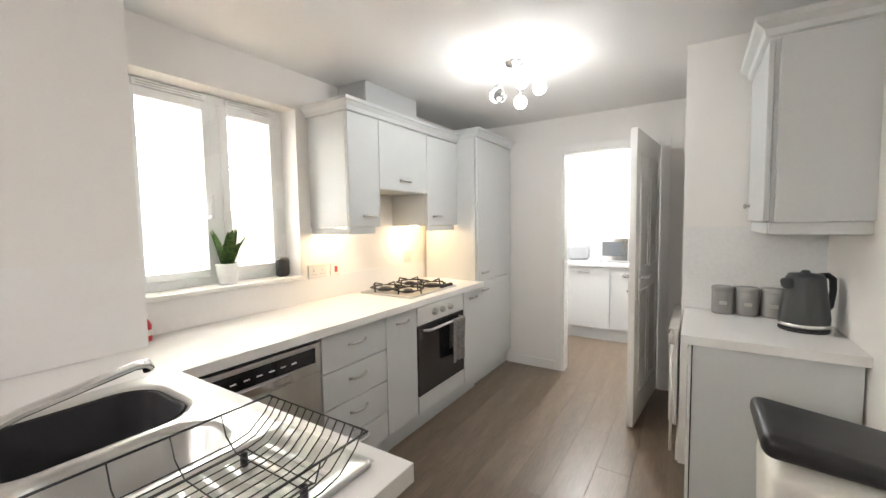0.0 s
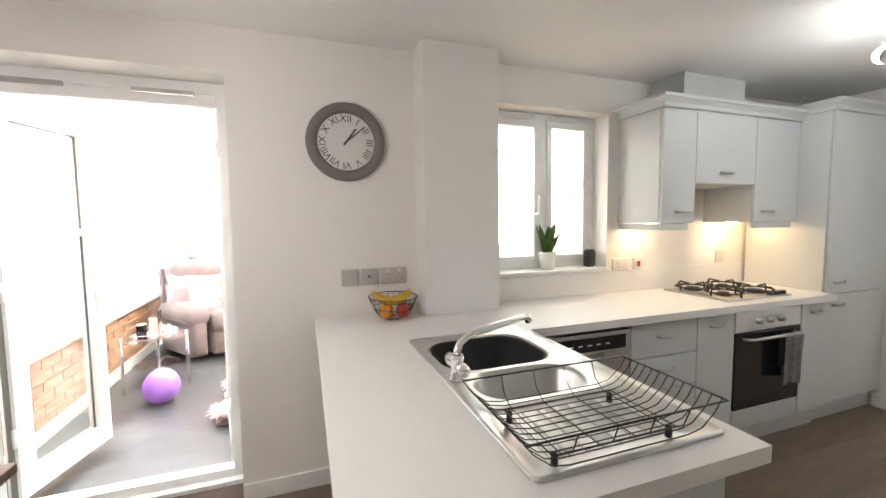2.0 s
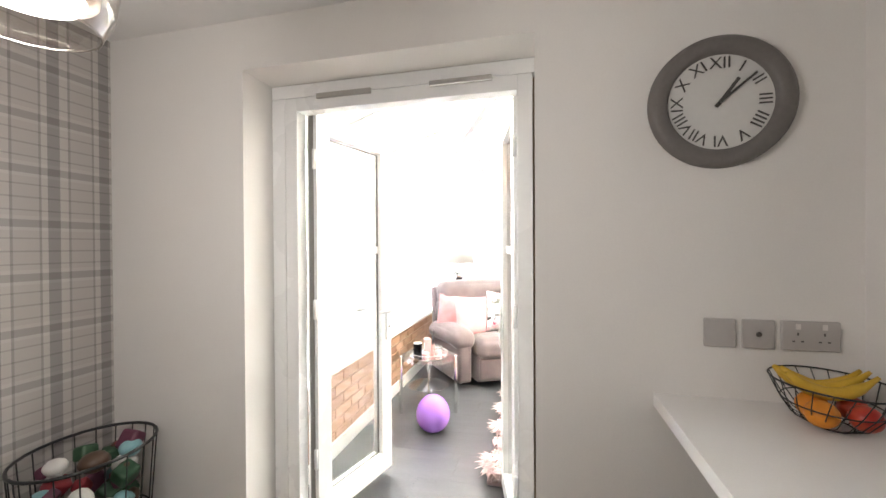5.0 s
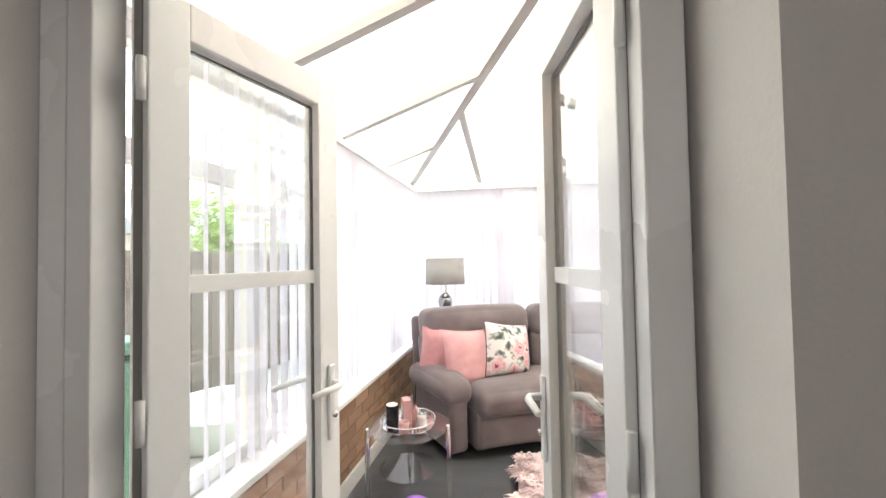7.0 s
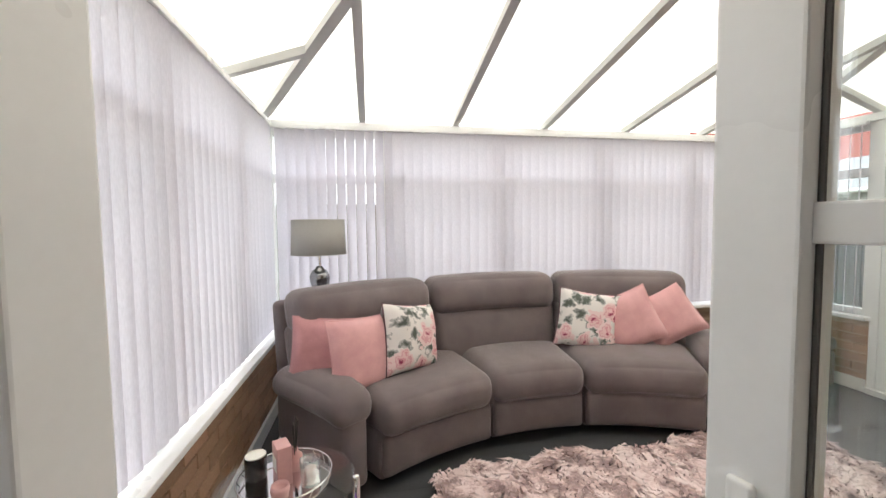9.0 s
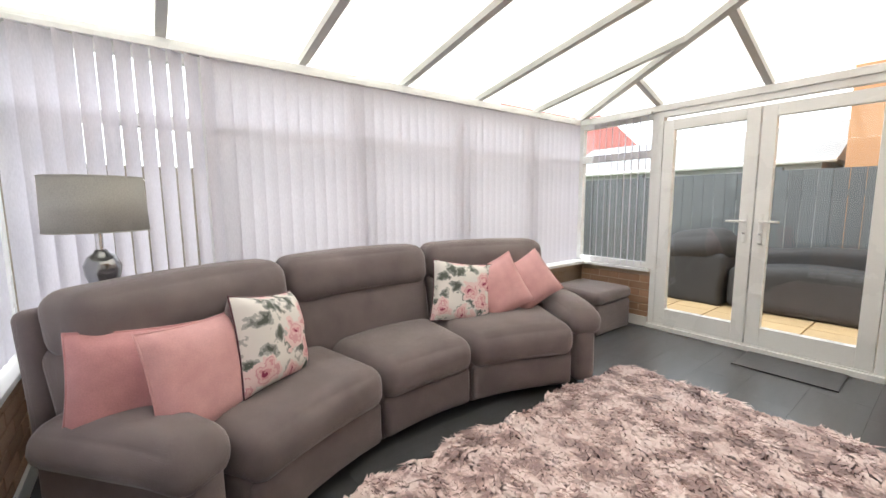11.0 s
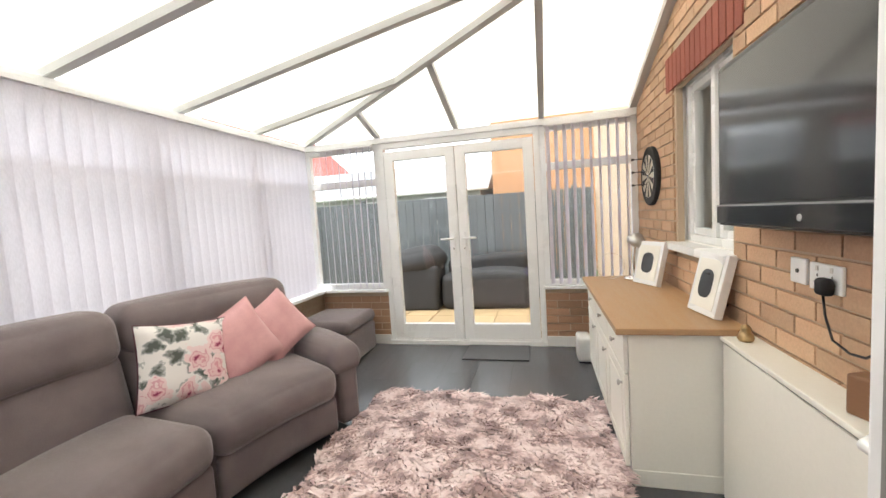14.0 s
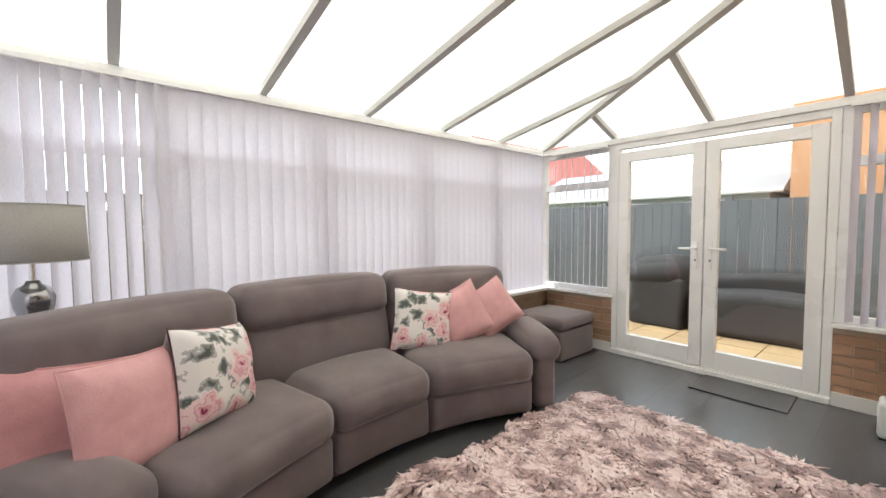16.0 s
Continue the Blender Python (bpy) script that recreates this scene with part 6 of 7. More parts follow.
part("tumbler", turned([(0, 0), (0.033, 0), (0.036, 0.09), (0.034, 0.09), (0.031, 0.006), (0, 0.006)], 24), THICK, tg, smooth=True)
part("wax", turned([(0, 0.008), (0.029, 0.008), (0.030, 0.05), (0, 0.05)], 20), PINKC, tg, smooth=True)
tl = thing("tea_light_holder", "small pink glass tea light holder", "candle holder", (GT[0] + 0.09, GT[1] + 0.0, 0.4605))
part("cup", turned([(0, 0), (0.026, 0), (0.032, 0.03), (0.028, 0.045), (0.025, 0.03), (0, 0.012)], 20), PINKC, tl, smooth=True)

ball = tagged(obj("balloon", turned([(0.125 * math.sin(math.pi * k / 14) * (1 + 0.05 * math.cos(math.pi * k / 14)), -0.135 * math.cos(math.pi * k / 14)) for k in range(15)], 28, None, (-3.50, -1.31, CF + 0.136)), surface("lilac_rubber", (0.38, 0.18, 0.70), 0.25, vary=0.03, bump=0), smooth=True), "lilac purple balloon lying on the floor", "balloon")

# door mat
mat_ob = thing("door_mat", "thin grey door mat before the garden doors", "mat")
GREYMAT = surface("grey_mat_fibre", (0.11, 0.11, 0.115), 0.95, vary=0.25, grain=220, bump=0.2)
part("mat_pad", soft(0.60, 0.42, 0.010, 0.004, lambda p: p + Vector((-3.70, 2.46, CF + 0.005)), 3), GREYMAT, mat_ob)
part("mat_border", tube([(-4.0, 2.25, CF + 0.006), (-3.4, 2.25, CF + 0.006), (-3.4, 2.67, CF + 0.006), (-4.0, 2.67, CF + 0.006)], 0.005, 6, None, True), BLACKP, mat_ob)

# sideboard
sb = thing("sideboard", "cream painted sideboard with an oak top", "sideboard")
SBX0, SBX1, SBY0, SBY1 = -2.90, -2.40, 0.70, 2.12
part("top", box(SBX0 - 0.035, SBX1, SBY0 - 0.03, SBY1 + 0.03, 0.755, 0.785, None, 0.006), DOAK, sb)
part("carcass", box(SBX0 + 0.022, SBX1, SBY0, SBY1, 0.10, 0.753), CREAM, sb)
part("plinth", box(SBX0 + 0.03, SBX1, SBY0 - 0.006, SBY1 + 0.006, CF, 0.10, None, 0.004), CREAM, sb)
w3 = (SBY1 - SBY0) / 3
for k in range(3):
    y0, y1 = SBY0 + k * w3 + 0.004, SBY0 + (k + 1) * w3 - 0.004
    for z0, z1, nm in ((0.11, 0.555, "door"), (0.565, 0.745, "drawer")):
        d = part(nm, box(SBX0, SBX0 + 0.02, y0, y1, z0, z1, None, 0.003), CREAM, sb)
        part("knob", moved(turned([(0, 0.024), (0.012, 0.022), (0.014, 0.015), (0.006, 0.008), (0.007, 0)], 16), pose(SBX0, (y0 + 0.05) if nm == "door" else (y0 + y1) / 2, 0.50 if nm == "door" else 0.655, 0, -90, 0)), NICKEL, d, smooth=True)
        if nm == "door":
            part("door_panel", frame_box("x", SBX0 - 0.001, y0 + 0.05, y1 - 0.05, z0 + 0.05, z1 - 0.05, 0.012, 0.006), CREAM, d)

# picture frames with dark oval openings
PLAINPIC = surface("dark_print", (0.05, 0.055, 0.06), 0.3, vary=0.2, grain=20, bump=0)


def photo_frame(at, turn, label):
    f = thing("photo_frame", label, "photo frame", at, turn)
    tilt = pose(0, 0, 0, -14, 0, 0)
    part("box_frame", moved(box(-0.12, 0.12, -0.02, 0.02, 0.0, 0.30, None, 0.004), tilt), UPVC, f)
    part("mount", moved(box(-0.095, 0.095, -0.0235, -0.0205, 0.03, 0.27, None, 0.001), tilt), CREAM, f)
    bm = soft(0.11, 0.003, 0.14, 0.045, lambda p: p + Vector((0, -0.0255, 0.15)), 3)
    part("picture", moved(bm, tilt), PLAINPIC, f)
    part("strut", moved(bar((0, 0.02, 0.2), (0, 0.11, 0.03), 0.03, 0.004), Matrix()), BLACKP, f)
    return f


photo_frame((-2.555, 1.74, 0.787), -66, "white box photo frame with dark oval picture")
photo_frame((-2.49, 0.93, 0.787), -82, "white box photo frame leaning near the sill")
# desk lamp and vase at the far end
dl = thing("desk_lamp", "silver desk lamp on the sideboard end", "lamp", (-2.58, 1.98, 0.786))
part("base", turned([(0, 0), (0.07, 0), (0.07, 0.012), (0.02, 0.022), (0, 0.022)], 24), CHROME, dl, smooth=True)
part("stem", tube([(0, 0, 0.02), (0.0, 0.0, 0.16), (0.01, -0.02, 0.26), (0.0, -0.06, 0.30)], 0.006, 8), CHROME, dl, smooth=True)
part("head", moved(turned([(0, 0.06), (0.03, 0.058), (0.055, 0.03), (0.065, 0), (0.06, 0)], 22), pose(0, -0.07, 0.29, 40, 20, 0)), surface("satin_silver", (0.55, 0.54, 0.52), 0.3, 0.8), dl, smooth=True)
part("wire_hoop", tube([(-0.16 + 0.10 * math.cos(a), 0.02, 0.10 + 0.10 * math.sin(a)) for a in np.linspace(0, 2 * math.pi, 25)[:-1]], 0.003, 6, None, True), CHROME, dl, smooth=True)

# radiator cover shelf
rv = thing("radiator_cover", "cream painted radiator cover with a shelf top", "radiator cover")
part("top", box(-2.515, XO - 0.002, -0.42, 0.69, 0.735, 0.755, None, 0.005), CREAM, rv)
part("front_panel", box(-2.505, -2.487, -0.41, 0.68, CF, 0.722, None, 0.003), CREAM, rv)
part("shadow_gap", box(-2.50, -2.486, -0.40, 0.67, 0.7225, 0.7345), BLACKP, rv)
for y in (-0.41, 0.665):
    part("side_panel", box(-2.486, XO - 0.002, y, y + 0.015, CF, 0.722), CREAM, rv)
og = thing("owl_ornament", "small gilt bird ornament on the shelf", "ornament", (-2.45, 0.61, 0.7555))
GILT = surface("antique_gilt", (0.45, 0.32, 0.16), 0.4, 0.7, vary=0.3, grain=80, bump=0.1)
part("ornament_body", turned([(0, 0), (0.024, 0), (0.03, 0.012), (0.026, 0.03), (0.018, 0.04), (0.02, 0.052), (0.012, 0.066), (0, 0.07)], 18), GILT, og, smooth=True)
wb = thing("wooden_block", "brown wooden block on the radiator cover", "block", (-2.44, -0.02, 0.7555))
part("block", moved(soft(0.06, 0.09, 0.11, 0.008, None, 2), pose(0, 0, 0.055, 0, 0, 20)), surface("brown_wood", (0.24, 0.12, 0.06), 0.5, stretch=(1, 1, 6)), wb)

# television on its bracket
tv = thing("television", "large black wall-mounted flat television", "television")
part("cabinet", box(-2.535, -2.465, -0.46, 0.635, 1.235, 1.855, None, 0.012), BLACKP, tv)
part("screen", box(-2.5385, -2.5352, -0.435, 0.61, 1.325, 1.83), surface("tv_screen", (0.02, 0.02, 0.022), 0.12, vary=0.1, bump=0), tv)
part("speaker_bar", box(-2.5405, -2.536, -0.46, 0.635, 1.245, 1.312, None, 0.002), BLACKG, tv)
part("trim_line", box(-2.5415, -2.5365, -0.46, 0.635, 1.3125, 1.318), surface("dull_silver_line", (0.35, 0.35, 0.35), 0.4, 0.5, bump=0), tv)
part("badge", moved(turned([(0, 0.002), (0.010, 0.002), (0.011, 0)], 16), pose(-2.5405, 0.10, 1.275, 0, -90, 0)), surface("silver_badge", (0.5, 0.5, 0.5), 0.3, 0.8, bump=0), tv)
part("wall_bracket", box(-2.465, XO - 0.002, -0.10, 0.28, 1.40, 1.70), BLACKP, tv)

wall_plate("aerial_socket", "white aerial plate on the brick wall", (XO - 0.004, 0.378, 1.08), 0.086, "aerial", -1, material=UPVC)
wall_plate("double_socket", "white double socket with a black plug", (XO - 0.004, 0.245, 1.075), 0.146, "socket", -1, material=UPVC)
pg = thing("power_plug", "black plug and cable in the wall socket", "plug")
part("plug_body", soft(0.035, 0.05, 0.055, 0.014, lambda p: p + Vector((XO - 0.037, 0.21, 1.055)), 2), BLACKP, pg, smooth=True)
part("cable", tube([(XO - 0.04, 0.21, 1.03), (XO - 0.04, 0.20, 0.97), (XO - 0.035, 0.175, 0.90), (XO - 0.02, 0.13, 0.875), (XO - 0.015, 0.08, 0.88), (XO - 0.02, -0.02, 0.95), (XO - 0.03, -0.05, 1.20)], 0.0038, 6), BLACKP, pg, smooth=True)

# dartboard on the brick wall
db = thing("dartboard", "round black dartboard hung on the brick wall", "dartboard")
dm = pose(XO, 2.20, 1.555, 0, -90, 0)
part("board", moved(turned([(0, 0.036), (0.168, 0.036), (0.222, 0.036), (0.226, 0.032), (0.226, 0.004)], 48), dm), surface("black_sisal", (0.02, 0.02, 0.02), 0.85, vary=0.3, grain=120), db)
PALE = surface("cream_sisal", (0.55, 0.50, 0.40), 0.85, vary=0.1, grain=120)
for k in range(20):
    bm = bmesh.new()
    a0, a1 = radians(18 * k - 8.5), radians(18 * k + 8.5)
    put(bm, [(r * math.cos(a), r * math.sin(a), 0.0368) for r in (0.02, 0.165) for a in (a0, a1)], [(0, 1, 3, 2)])
    res = bmesh.ops.extrude_face_region(bm, geom=bm.faces[:])
    bmesh.ops.translate(bm, vec=(0, 0, 0.0015), verts=[v for v in res["geom"] if isinstance(v, bmesh.types.BMVert)])
    if k % 2:
        part("segment", moved(bm, dm), PALE, db)
    else:
        bm.free()
for r in (0.165, 0.10, 0.016):
    part("ring_wire", moved(tube([(r * math.cos(a), r * math.sin(a), 0.0385) for a in np.linspace(0, 2 * math.pi, 41)[:-1]], 0.0018, 5, None, True), dm), CHROME, db)
for dz in (0.10, 0.0, -0.10):
    part("dart", moved(tube([(0.04 + dz, 0.02, 0.036), (0.04 + dz, 0.02, 0.09), (0.04 + dz, 0.02, 0.12), (0.04 + dz, 0.02, 0.15)], [0.001, 0.004, 0.002, 0.012], 8), dm), BLACKP, db)

# white heater foot beyond the sideboard
ht = thing("fan_heater", "small white fan heater on the floor", "heater")
part("body", soft(0.12, 0.20, 0.22, 0.03, lambda p: p + Vector((-2.93, 2.32, CF + 0.122)), 3), surface("white_case", (0.7, 0.7, 0.69), 0.4, bump=0), ht, smooth=True)
part("foot", box(-2.98, -2.88, 2.24, 2.40, CF, CF + 0.014, None, 0.003), BLACKP, ht)

# ---- outside ----
setting("ground", box(-60, 60, -60, 60, -0.30, -0.12), surface("lawn_and_soil", (0.10, 0.13, 0.05), 0.95, vary=0.3, grain=30, bump=0.2, second=(0.16, 0.14, 0.08), coarse=0.6), "garden ground", "ground")
setting("patio", box(-7.5, -2.4, CY1 + 0.12, 5.35, -0.12, -0.085), surface("sandy_joint", (0.42, 0.31, 0.17), 0.95, vary=0.2, grain=60), "sandy yellow paved patio", "patio")
setting("path", box(-7.5, -2.2, -4.3, CY0 - 0.12, -0.12, -0.085), surface("pale_concrete", (0.42, 0.41, 0.38), 0.95, vary=0.15, grain=50), "pale paved side garden", "path")


def fence(name, a, b, top, material, label, board=0.14):
    f = thing(name, label, "fence")
    a, b = Vector((*a, 0)), Vector((*b, 0))
    way = (b - a).normalized()
    side = Vector((-way.y, way.x, 0))
    n = int((b - a).length / board)
    rot = Matrix((way, side, (0, 0, 1))).transposed().to_4x4()
    proto = box(0.003, board - 0.003, -0.009, 0.009, -0.1, top, None, 0.003)
    me = bpy.data.meshes.new("board")
    proto.to_mesh(me)
    proto.free()
    me.materials.append(material)
    for k in range(n):
        ob = new("board", me)
        ob.parent = f
        ob.matrix_basis = Matrix.Translation(a + way * board * k + side * (0.006 if k % 2 else 0)) @ rot
    for z in (0.3, top - 0.3):
        part("rail", bar(a + side * 0.035 + Vector((0, 0, z)), b + side * 0.035 + Vector((0, 0, z)), 0.04, 0.08), material, f)
    k = 0.0
    while k < (b - a).length:
        p = a + way * k + side * 0.05
        part("post", box(p.x - 0.045, p.x + 0.045, p.y - 0.045, p.y + 0.045, -0.12, top + 0.05, None, 0.005), material, f)
        k += 1.83
    return f


DARKF = surface("slate_grey_fence_paint", (0.115, 0.13, 0.138), 0.8, vary=0.15, grain=40, bump=0.08, stretch=(6, 6, 1), jitter=0.1)
WOODF = surface("weathered_fence_board", (0.20, 0.165, 0.135), 0.9, vary=0.2, grain=40, bump=0.1, stretch=(6, 6, 1), jitter=0.2)
fence("garden_fence", (-8.2, 5.40), (-2.45, 5.40), 1.67, DARKF, "dark slate-painted close-board garden fence")
fence("side_fence", (-8.2, -4.35), (-2.45, -4.35), 1.55, WOODF, "weathered brown close-board side fence")
fence("west_fence", (-8.2, -4.3), (-8.2, 5.4), 1.7, WOODF, "weathered brown fence beyond the long window")
# covered barbecue and low furniture before the dark fence
COVER = surface("black_cover_cloth", (0.038, 0.038, 0.04), 0.8, vary=0.25, grain=60, bump=0.12)
cb = thing("covered_barbecue", "barbecue under a dark cloth cover", "barbecue", (-5.15, 4.75, -0.085))
part("hood", soft(0.80, 0.55, 0.42, 0.20, lambda p: p + Vector((0.02 * math.sin(6 * p.y), 0, 0.74 + 0.03 * math.sin(5 * p.x))), 5, (0.03, 0.02, 0.05)), COVER, cb, smooth=True)
part("skirt", soft(0.70, 0.52, 0.70, 0.06, lambda p: p + Vector((0.02 * math.sin(9 * p.z), 0.01 * math.sin(14 * p.x), 0.352)), 5), COVER, cb, smooth=True)
lf = thing("covered_garden_seat", "low garden seat under a dark cover", "garden seat", (-4.1, 4.85, -0.085))
part("cover", soft(1.35, 0.65, 0.58, 0.12, lambda p: p + Vector((0, 0.02 * math.sin(5 * p.x), 0.292 + (0.03 * math.sin(4 * p.x + 1) if p.z > 0 else 0))), 6), COVER, lf, smooth=True)
part("cover_back", soft(1.30, 0.22, 0.32, 0.10, lambda p: p + Vector((0, 0.22, 0.62 + 0.04 * math.sin(3 * p.x + 0.5))), 6), COVER, lf, smooth=True)

ORB = surface("orange_house_brick", (0.50, 0.26, 0.13), 0.9, vary=0.12, grain=30, bump=0.05, stretch=(4, 4, 13))
ROOFT = surface("grey_roof_tile", (0.26, 0.27, 0.28), 0.85, vary=0.12, grain=12, bump=0.1, stretch=(3, 3, 9))
REDT = surface("red_roof_tile", (0.34, 0.10, 0.08), 0.85, vary=0.15, grain=12, bump=0.1, stretch=(3, 3, 9))


def house(name, x0, x1, y0, y1, wall_z, ridge_z, along, wall_mat, roof_mat, label, windows=()):
    h = thing(name, label, "house")
    part("wall", box(x0, x1, y0, y1, -0.12, wall_z), wall_mat, h)
    bm = bmesh.new()
    e = 0.25
    if along == "x":
        my2 = (y0 + y1) / 2
        pts = [(x0 - e, y0 - e, wall_z), (x1 + e, y0 - e, wall_z), (x1 + e, y1 + e, wall_z), (x0 - e, y1 + e, wall_z), (x0 - e, my2, ridge_z), (x1 + e, my2, ridge_z)]
        put(bm, pts, [(0, 1, 5, 4), (2, 3, 4, 5), (0, 4, 3), (1, 2, 5), (0, 3, 2, 1)])
    else:
        mx2 = (x0 + x1) / 2
        pts = [(x0 - e, y0 - e, wall_z), (x1 + e, y0 - e, wall_z), (x1 + e, y1 + e, wall_z), (x0 - e, y1 + e, wall_z), (mx2, y0 - e, ridge_z), (mx2, y1 + e, ridge_z)]
        put(bm, pts, [(1, 2, 5, 4), (3, 0, 4, 5), (0, 1, 4), (2, 3, 5), (0, 3, 2, 1)])
    roof = part("roof", bm, roof_mat, h)
    part("gutter", tube([(x0 - e, y0 - e, wall_z), (x1 + e, y0 - e, wall_z)], 0.05, 8), UPVC, roof)
    for axis, at, u0, u1, z0, z1 in windows:
        w = part("window", frame_box(axis, at, u0, u1, z0, z1, 0.08, 0.08), UPVC, h)
        part("pane", box(u0 + 0.06, u1 - 0.06, at - 0.01, at + 0.01, z0 + 0.06, z1 - 0.06) if axis == "y" else box(at - 0.01, at + 0.01, u0 + 0.06, u1 - 0.06, z0 + 0.06, z1 - 0.06), BLACKG, w)
    return h


house("neighbour_house", -4.35, 3.5, 8.6, 15.0, 5.0, 7.5, "x", ORB, ROOFT, "orange brick house beyond the garden fence", (("y", 8.58, -1.5, -0.3, 2.6, 3.8),))
house("white_garage", -11.0, -4.8, 9.5, 14.0, 2.05, 3.1, "x", surface("pale_render", (0.42, 0.44, 0.44), 0.85), surface("pale_sheet_roof", (0.30, 0.31, 0.32), 0.6), "pale low garage with a light sheet roof", (("y", 9.48, -8.2, -7.2, 1.2, 1.9), ("y", 9.48, -6.4, -5.4, 1.2, 1.9)))
house("red_roofed_house", -17.5, -11.8, 11.0, 18.0, 2.6, 5.6, "y", ORB, REDT, "house with a red tiled roof behind the fences")
house("side_house", -22.0, -11.0, -16.5, -11.0, 2.3, 4.0, "x", surface("buff_render", (0.45, 0.40, 0.34), 0.9), ROOFT, "house with a grey tiled roof beyond the side fence")

# tree beyond the side fence
tree = thing("tree", "bright green leafy tree beyond the side fence", "tree", (-9.6, -7.4, -0.12))
BARK = surface("grey_bark", (0.12, 0.09, 0.06), 0.95, vary=0.3, grain=30, bump=0.3, stretch=(3, 3, 1))
part("trunk", tube([(0, 0, 0), (0.03, 0.02, 0.8), (0.0, 0.05, 1.6), (0.05, 0.0, 2.4)], [0.13, 0.10, 0.085, 0.05], 10), BARK, tree, smooth=True)
rnd = random.Random(21)
for k in range(8):
    a = k * 2.4
    part("limb", tube([(0, 0.03, 1.0 + 0.15 * k), (0.4 * math.cos(a), 0.4 * math.sin(a), 1.4 + 0.16 * k), (0.8 * math.cos(a), 0.8 * math.sin(a), 1.6 + 0.18 * k)], [0.045, 0.03, 0.012], 6), BARK, tree, smooth=True)
bm = bmesh.new()
for _ in range(5200):
    u, v, w = rnd.gauss(0, 0.5), rnd.gauss(0, 0.5), rnd.gauss(0, 0.42)
    lump = 1 + 0.45 * noise.noise(Vector((u * 2.2, v * 2.2, w * 2.2 + 4)))
    c = Vector((u * lump * 1.1, v * lump * 1.1, 2.25 + w * lump * 1.2))
    ax = Vector((rnd.gauss(0, 1), rnd.gauss(0, 1), rnd.gauss(0, 1))).normalized()
    bx2 = ax.orthogonal().normalized()
    s = rnd.uniform(0.03, 0.07)
    bm.faces.new([bm.verts.new(c + ax * s * p + bx2 * s * q) for p, q in ((-1, 0), (0, -0.5), (1, 0), (0, 0.5))])
cr = part("crown", bm, milky("young_leaf", (0.30, 0.42, 0.08), 0.4, 0.0, 8.0, 0.3), tree)

# wheelie bin and paddling pool in the side garden
wbn = thing("wheelie_bin", "green wheelie bin by the side fence", "bin", (-3.62, -3.38, -0.085))
GRN = surface("green_bin_plastic", (0.06, 0.17, 0.11), 0.5, vary=0.08, grain=40)
part("bin_body", soft(0.55, 0.65, 0.92, 0.04, lambda p: Vector((p.x * (0.9 + 0.1 * p.z / 0.46), p.y * (0.9 + 0.1 * p.z / 0.46), p.z + 0.49)), 3), GRN, wbn, smooth=True)
part("lid", soft(0.60, 0.72, 0.09, 0.035, lambda p: Vector((p.x, p.y, p.z + 0.985 + 0.10 * p.y)), 3), GRN, wbn, smooth=True)
for x in (-0.24, 0.24):
    part("wheel", moved(turned([(0, -0.025), (0.09, -0.025), (0.10, -0.015), (0.10, 0.015), (0.09, 0.025), (0, 0.025)], 20), pose(x, -0.28, 0.10, 0, 90, 0)), BLACKP, wbn, smooth=True)
pp = thing("paddling_pool", "round white paddling pool with blue lining", "paddling pool", (-4.78, -3.42, -0.085))
part("pool_wall", turned([(0.45, 0), (0.49, 0.05), (0.50, 0.24), (0.475, 0.28), (0.44, 0.24), (0.43, 0.06), (0, 0.04)], 40), surface("white_vinyl", (0.66, 0.70, 0.68), 0.4, bump=0.01), pp, smooth=True)
part("water", turned([(0, 0.16), (0.435, 0.16)], 40), surface("pool_water", (0.48, 0.62, 0.64), 0.08, bump=0.05, grain=6), pp)

# ---- bricks, paving and floor planks ----
def mesh_of(name, bm, material):
    me = bpy.data.meshes.new(name)
    bm.to_mesh(me)
    bm.free()
    me.materials.append(material)
    return me


def piece(name, me, parent, at, turn=0):
    ob = new(name, me)
    ob.parent = parent
    ob.matrix_basis = pose(*at, 0, 0, turn)
    return ob


BW, BH, J = 0.215, 0.065, 0.010
full = mesh_of("brick", box(-0.012, 0.0, 0, BW, 0, BH, None, 0.003), BRICK)
half = mesh_of("brick", box(-0.012, 0.0, 0, BW / 2 - J / 2, 0, BH, None, 0.003), BRICK)
red = mesh_of("brick", box(-0.014, 0.0, 0, BH, 0, BW, None, 0.003), REDBRICK)
rest = bmesh.new()
rnd = random.Random(3)


def blocked(y0, y1, z0, z1):
    for a, b, c, d in ((DOOR_Y[0], DOOR_Y[1], -1, DOOR_Z + 0.215), (BRICK_WIN_Y[0], BRICK_WIN_Y[1], BRICK_WIN_Z[0] - 0.05, BRICK_WIN_Z[1] + 0.215)):
        if y1 > a and y0 < b and z1 > c and z0 < d:
            return (a, b)
    return None


z, row, count = CF, 0, 0
while z < 2.95:
    y = -1.94 - (BW + J) / 2 * (row % 2)
    while y < CY1 - 0.02:
        y0, y1 = max(y, -1.94), min(y + BW, CY1 - 0.02)
        hit = blocked(y0, y1, z, z + BH)
        spans = [(y0, y1)]
        if hit:
            spans = [(y0, min(y1, hit[0] - 0.004)), (max(y0, hit[1] + 0.004), y1)]
        for a, b in spans:
            if b - a < 0.03:
                continue
            near = 0.15 < a < 2.62 and 0.7 < z < 2.6
            if near and count < 300 and abs(b - a - BW) < 1e-4:
                piece("brick", full, brick_wall, (XO + 0.008, a, z))
                count += 1
            else:
                box(XO - 0.004, XO + 0.008, a, b, z, z + BH, rest, 0.0)
        y += BW + J
    z += BH + J
    row += 1
tagged(part("brickwork", rest, BRICK, brick_wall), "", "", "", "stuff")
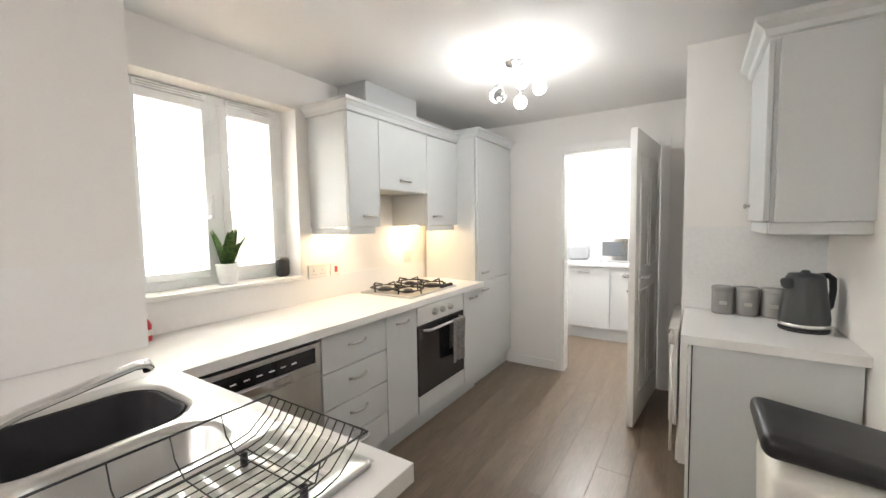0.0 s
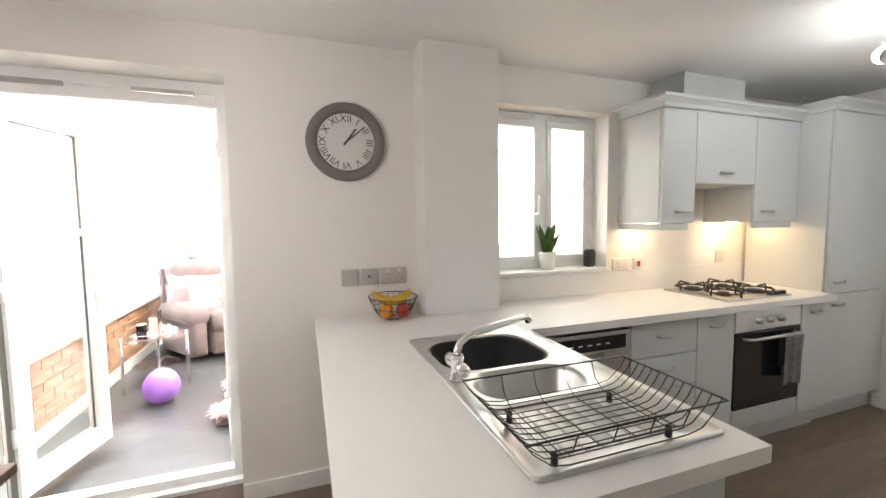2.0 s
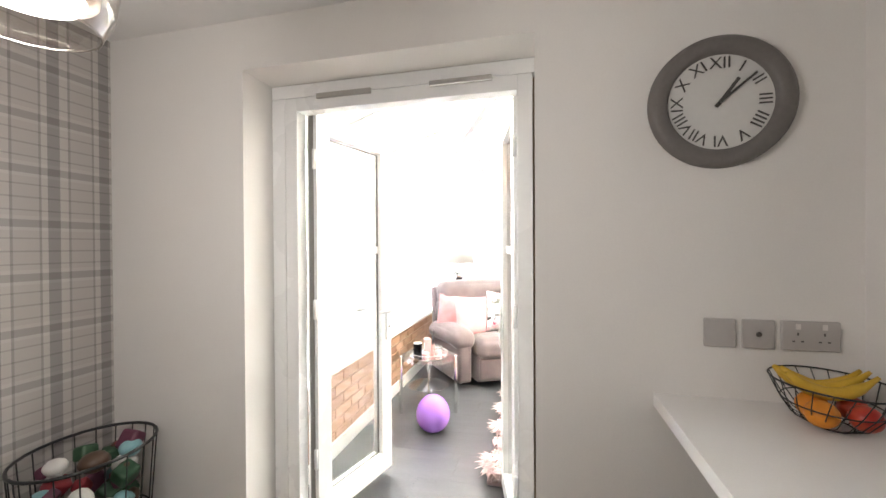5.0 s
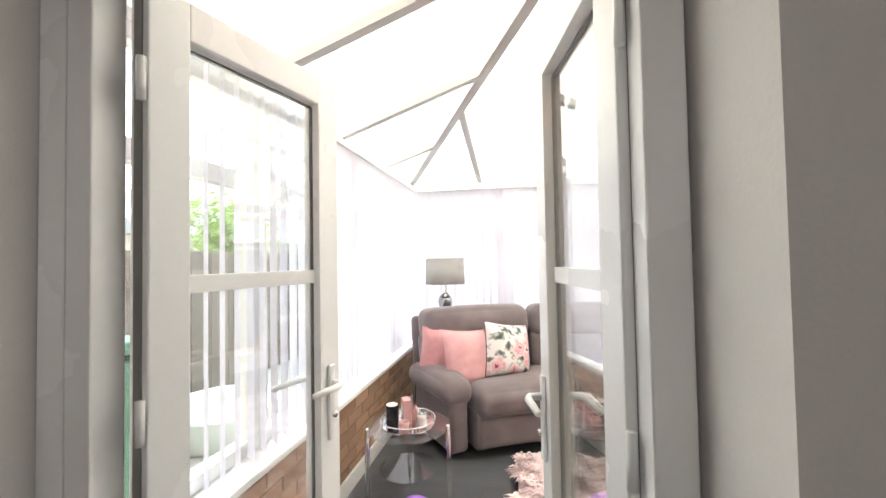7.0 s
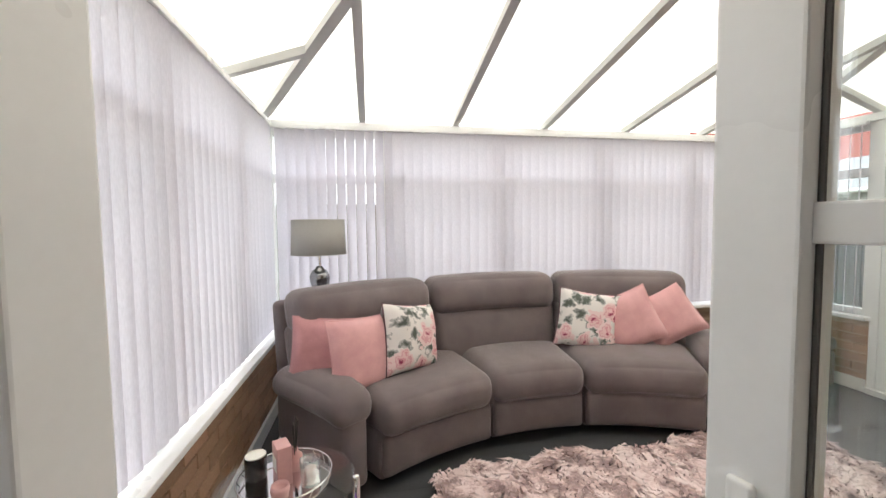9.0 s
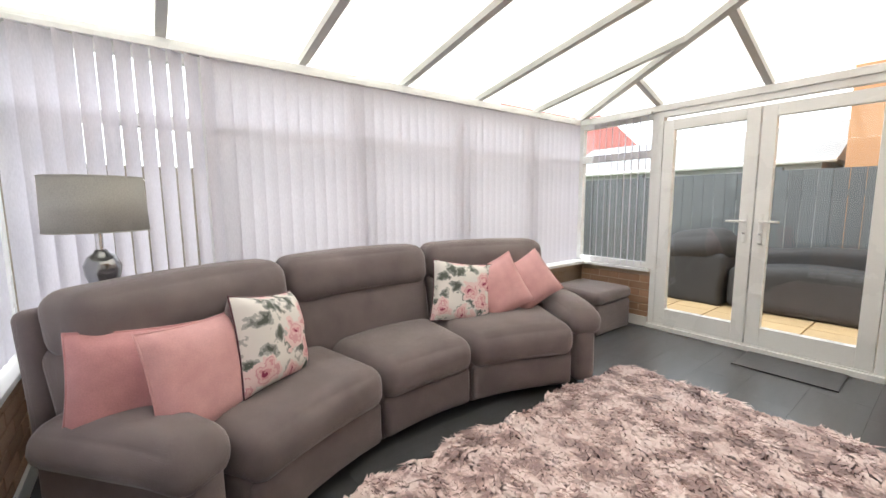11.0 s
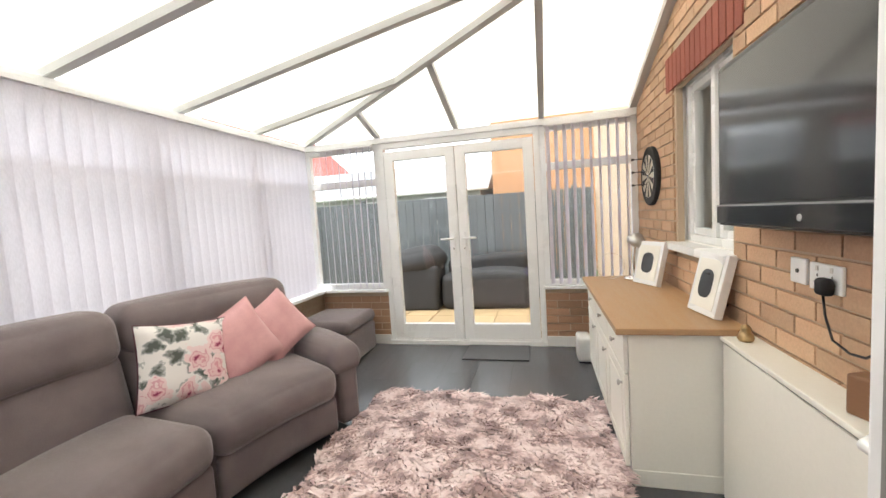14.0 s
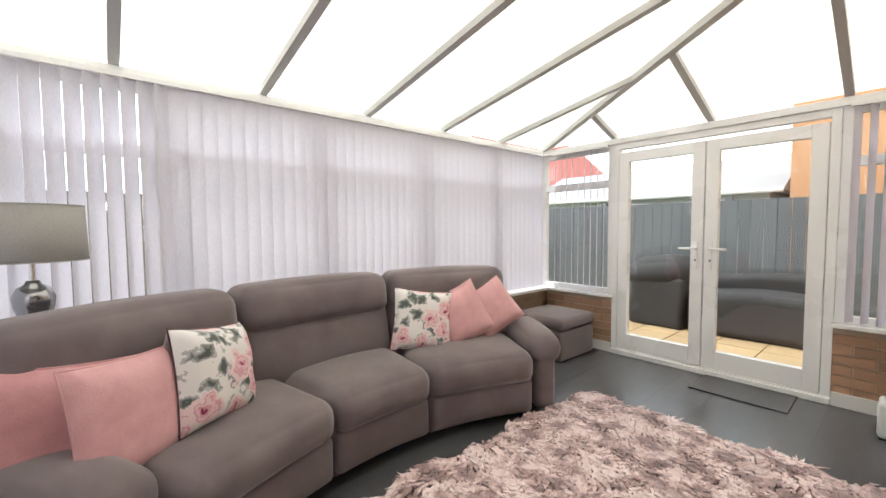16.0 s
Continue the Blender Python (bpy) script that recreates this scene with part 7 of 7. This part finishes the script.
for y0, y1, zz in ((BRICK_WIN_Y[0] - 0.10, BRICK_WIN_Y[1] + 0.10, BRICK_WIN_Z[1] + 0.002), (DOOR_Y[0] - 0.10, DOOR_Y[1] + 0.10, DOOR_Z + 0.002)):
    k = y0
    while k < y1:
        piece("lintel_brick", red, brick_wall, (XO + 0.002, k, zz))
        k += BH + J

dfull = mesh_of("brick", box(0, BW, -0.012, 0.0, 0, BH, None, 0.003), DWARF)
for start, way, length, parent_turn in (((CXI, CY1I, 0), "west", CY1I - CY0I, 0), ((CXI, CY0I, 0), "south", XO - CXI, 0), ((CXI, CY1I, 0), "north", -4.86 - CXI, 0), ((-3.23, CY1I, 0), "north", XO + 3.23, 0)):
    for r in range(8):
        zz = CF + 0.004 + r * (BH + J)
        if zz + BH > SILL - 0.03:
            continue
        u = -(BW + J) / 2 * (r % 2)
        while u < length - 0.02:
            a, b = max(u, 0), min(u + BW, length)
            if b - a > 0.02:
                me = dfull if abs(b - a - BW) < 1e-4 else mesh_of("brick", box(0, b - a, -0.012, 0, 0, BH, None, 0.003), DWARF)
                if way == "west":
                    piece("brick", me, dwarf_wall, (CXI - 0.012, CY1I - a, zz), -90)
                elif way == "south":
                    piece("brick", me, dwarf_wall, (start[0] + b, CY0I - 0.012, zz), 180)
                else:
                    piece("brick", me, dwarf_wall, (start[0] + a, CY1I + 0.012, zz), 0)
            u += BW + J

kitchen_floor = bpy.data.objects["floor"]
PW, PL = 0.18, 1.22
plank = mesh_of("plank", box(0.0004, PW - 0.0004, 0.0004, PL - 0.0004, -0.008, 0.0, None, 0.0008), OAKFLOOR)
i = 0
x = -2.10
while x < 1.70:
    y = -2.45 - (0.41 * i) % PL
    while y < 5.48:
        piece("plank", plank, kitchen_floor, (x, y, 0.0))
        y += PL
    x += PW
    i += 1
cons_floor = bpy.data.objects["conservatory_floor"]
tile = mesh_of("floor_plank", box(0.0002, 0.2998, 0.0002, 0.5998, CF - 0.008, CF, None, 0.0003), SLATE)
i = 0
x = CXI
while x < XO:
    y = CY0I - (0.2 * i) % 0.6
    while y < CY1I:
        piece("floor_plank", tile, cons_floor, (x, y, 0.0))
        y += 0.6
    x += 0.30
    i += 1
SAND = surface("sandstone_slab", (0.46, 0.33, 0.18), 0.9, vary=0.18, grain=30, bump=0.1, second=(0.36, 0.26, 0.15), coarse=5, jitter=0.15)
patio = bpy.data.objects["patio"]
flag = mesh_of("paving_slab", box(0.006, 0.444, 0.006, 0.444, -0.085, -0.072, None, 0.006), SAND)
for i in range(9):
    for j in range(6):
        piece("paving_slab", flag, patio, (-6.6 + 0.45 * i, CY1 + 0.14 + 0.45 * j, 0.0))
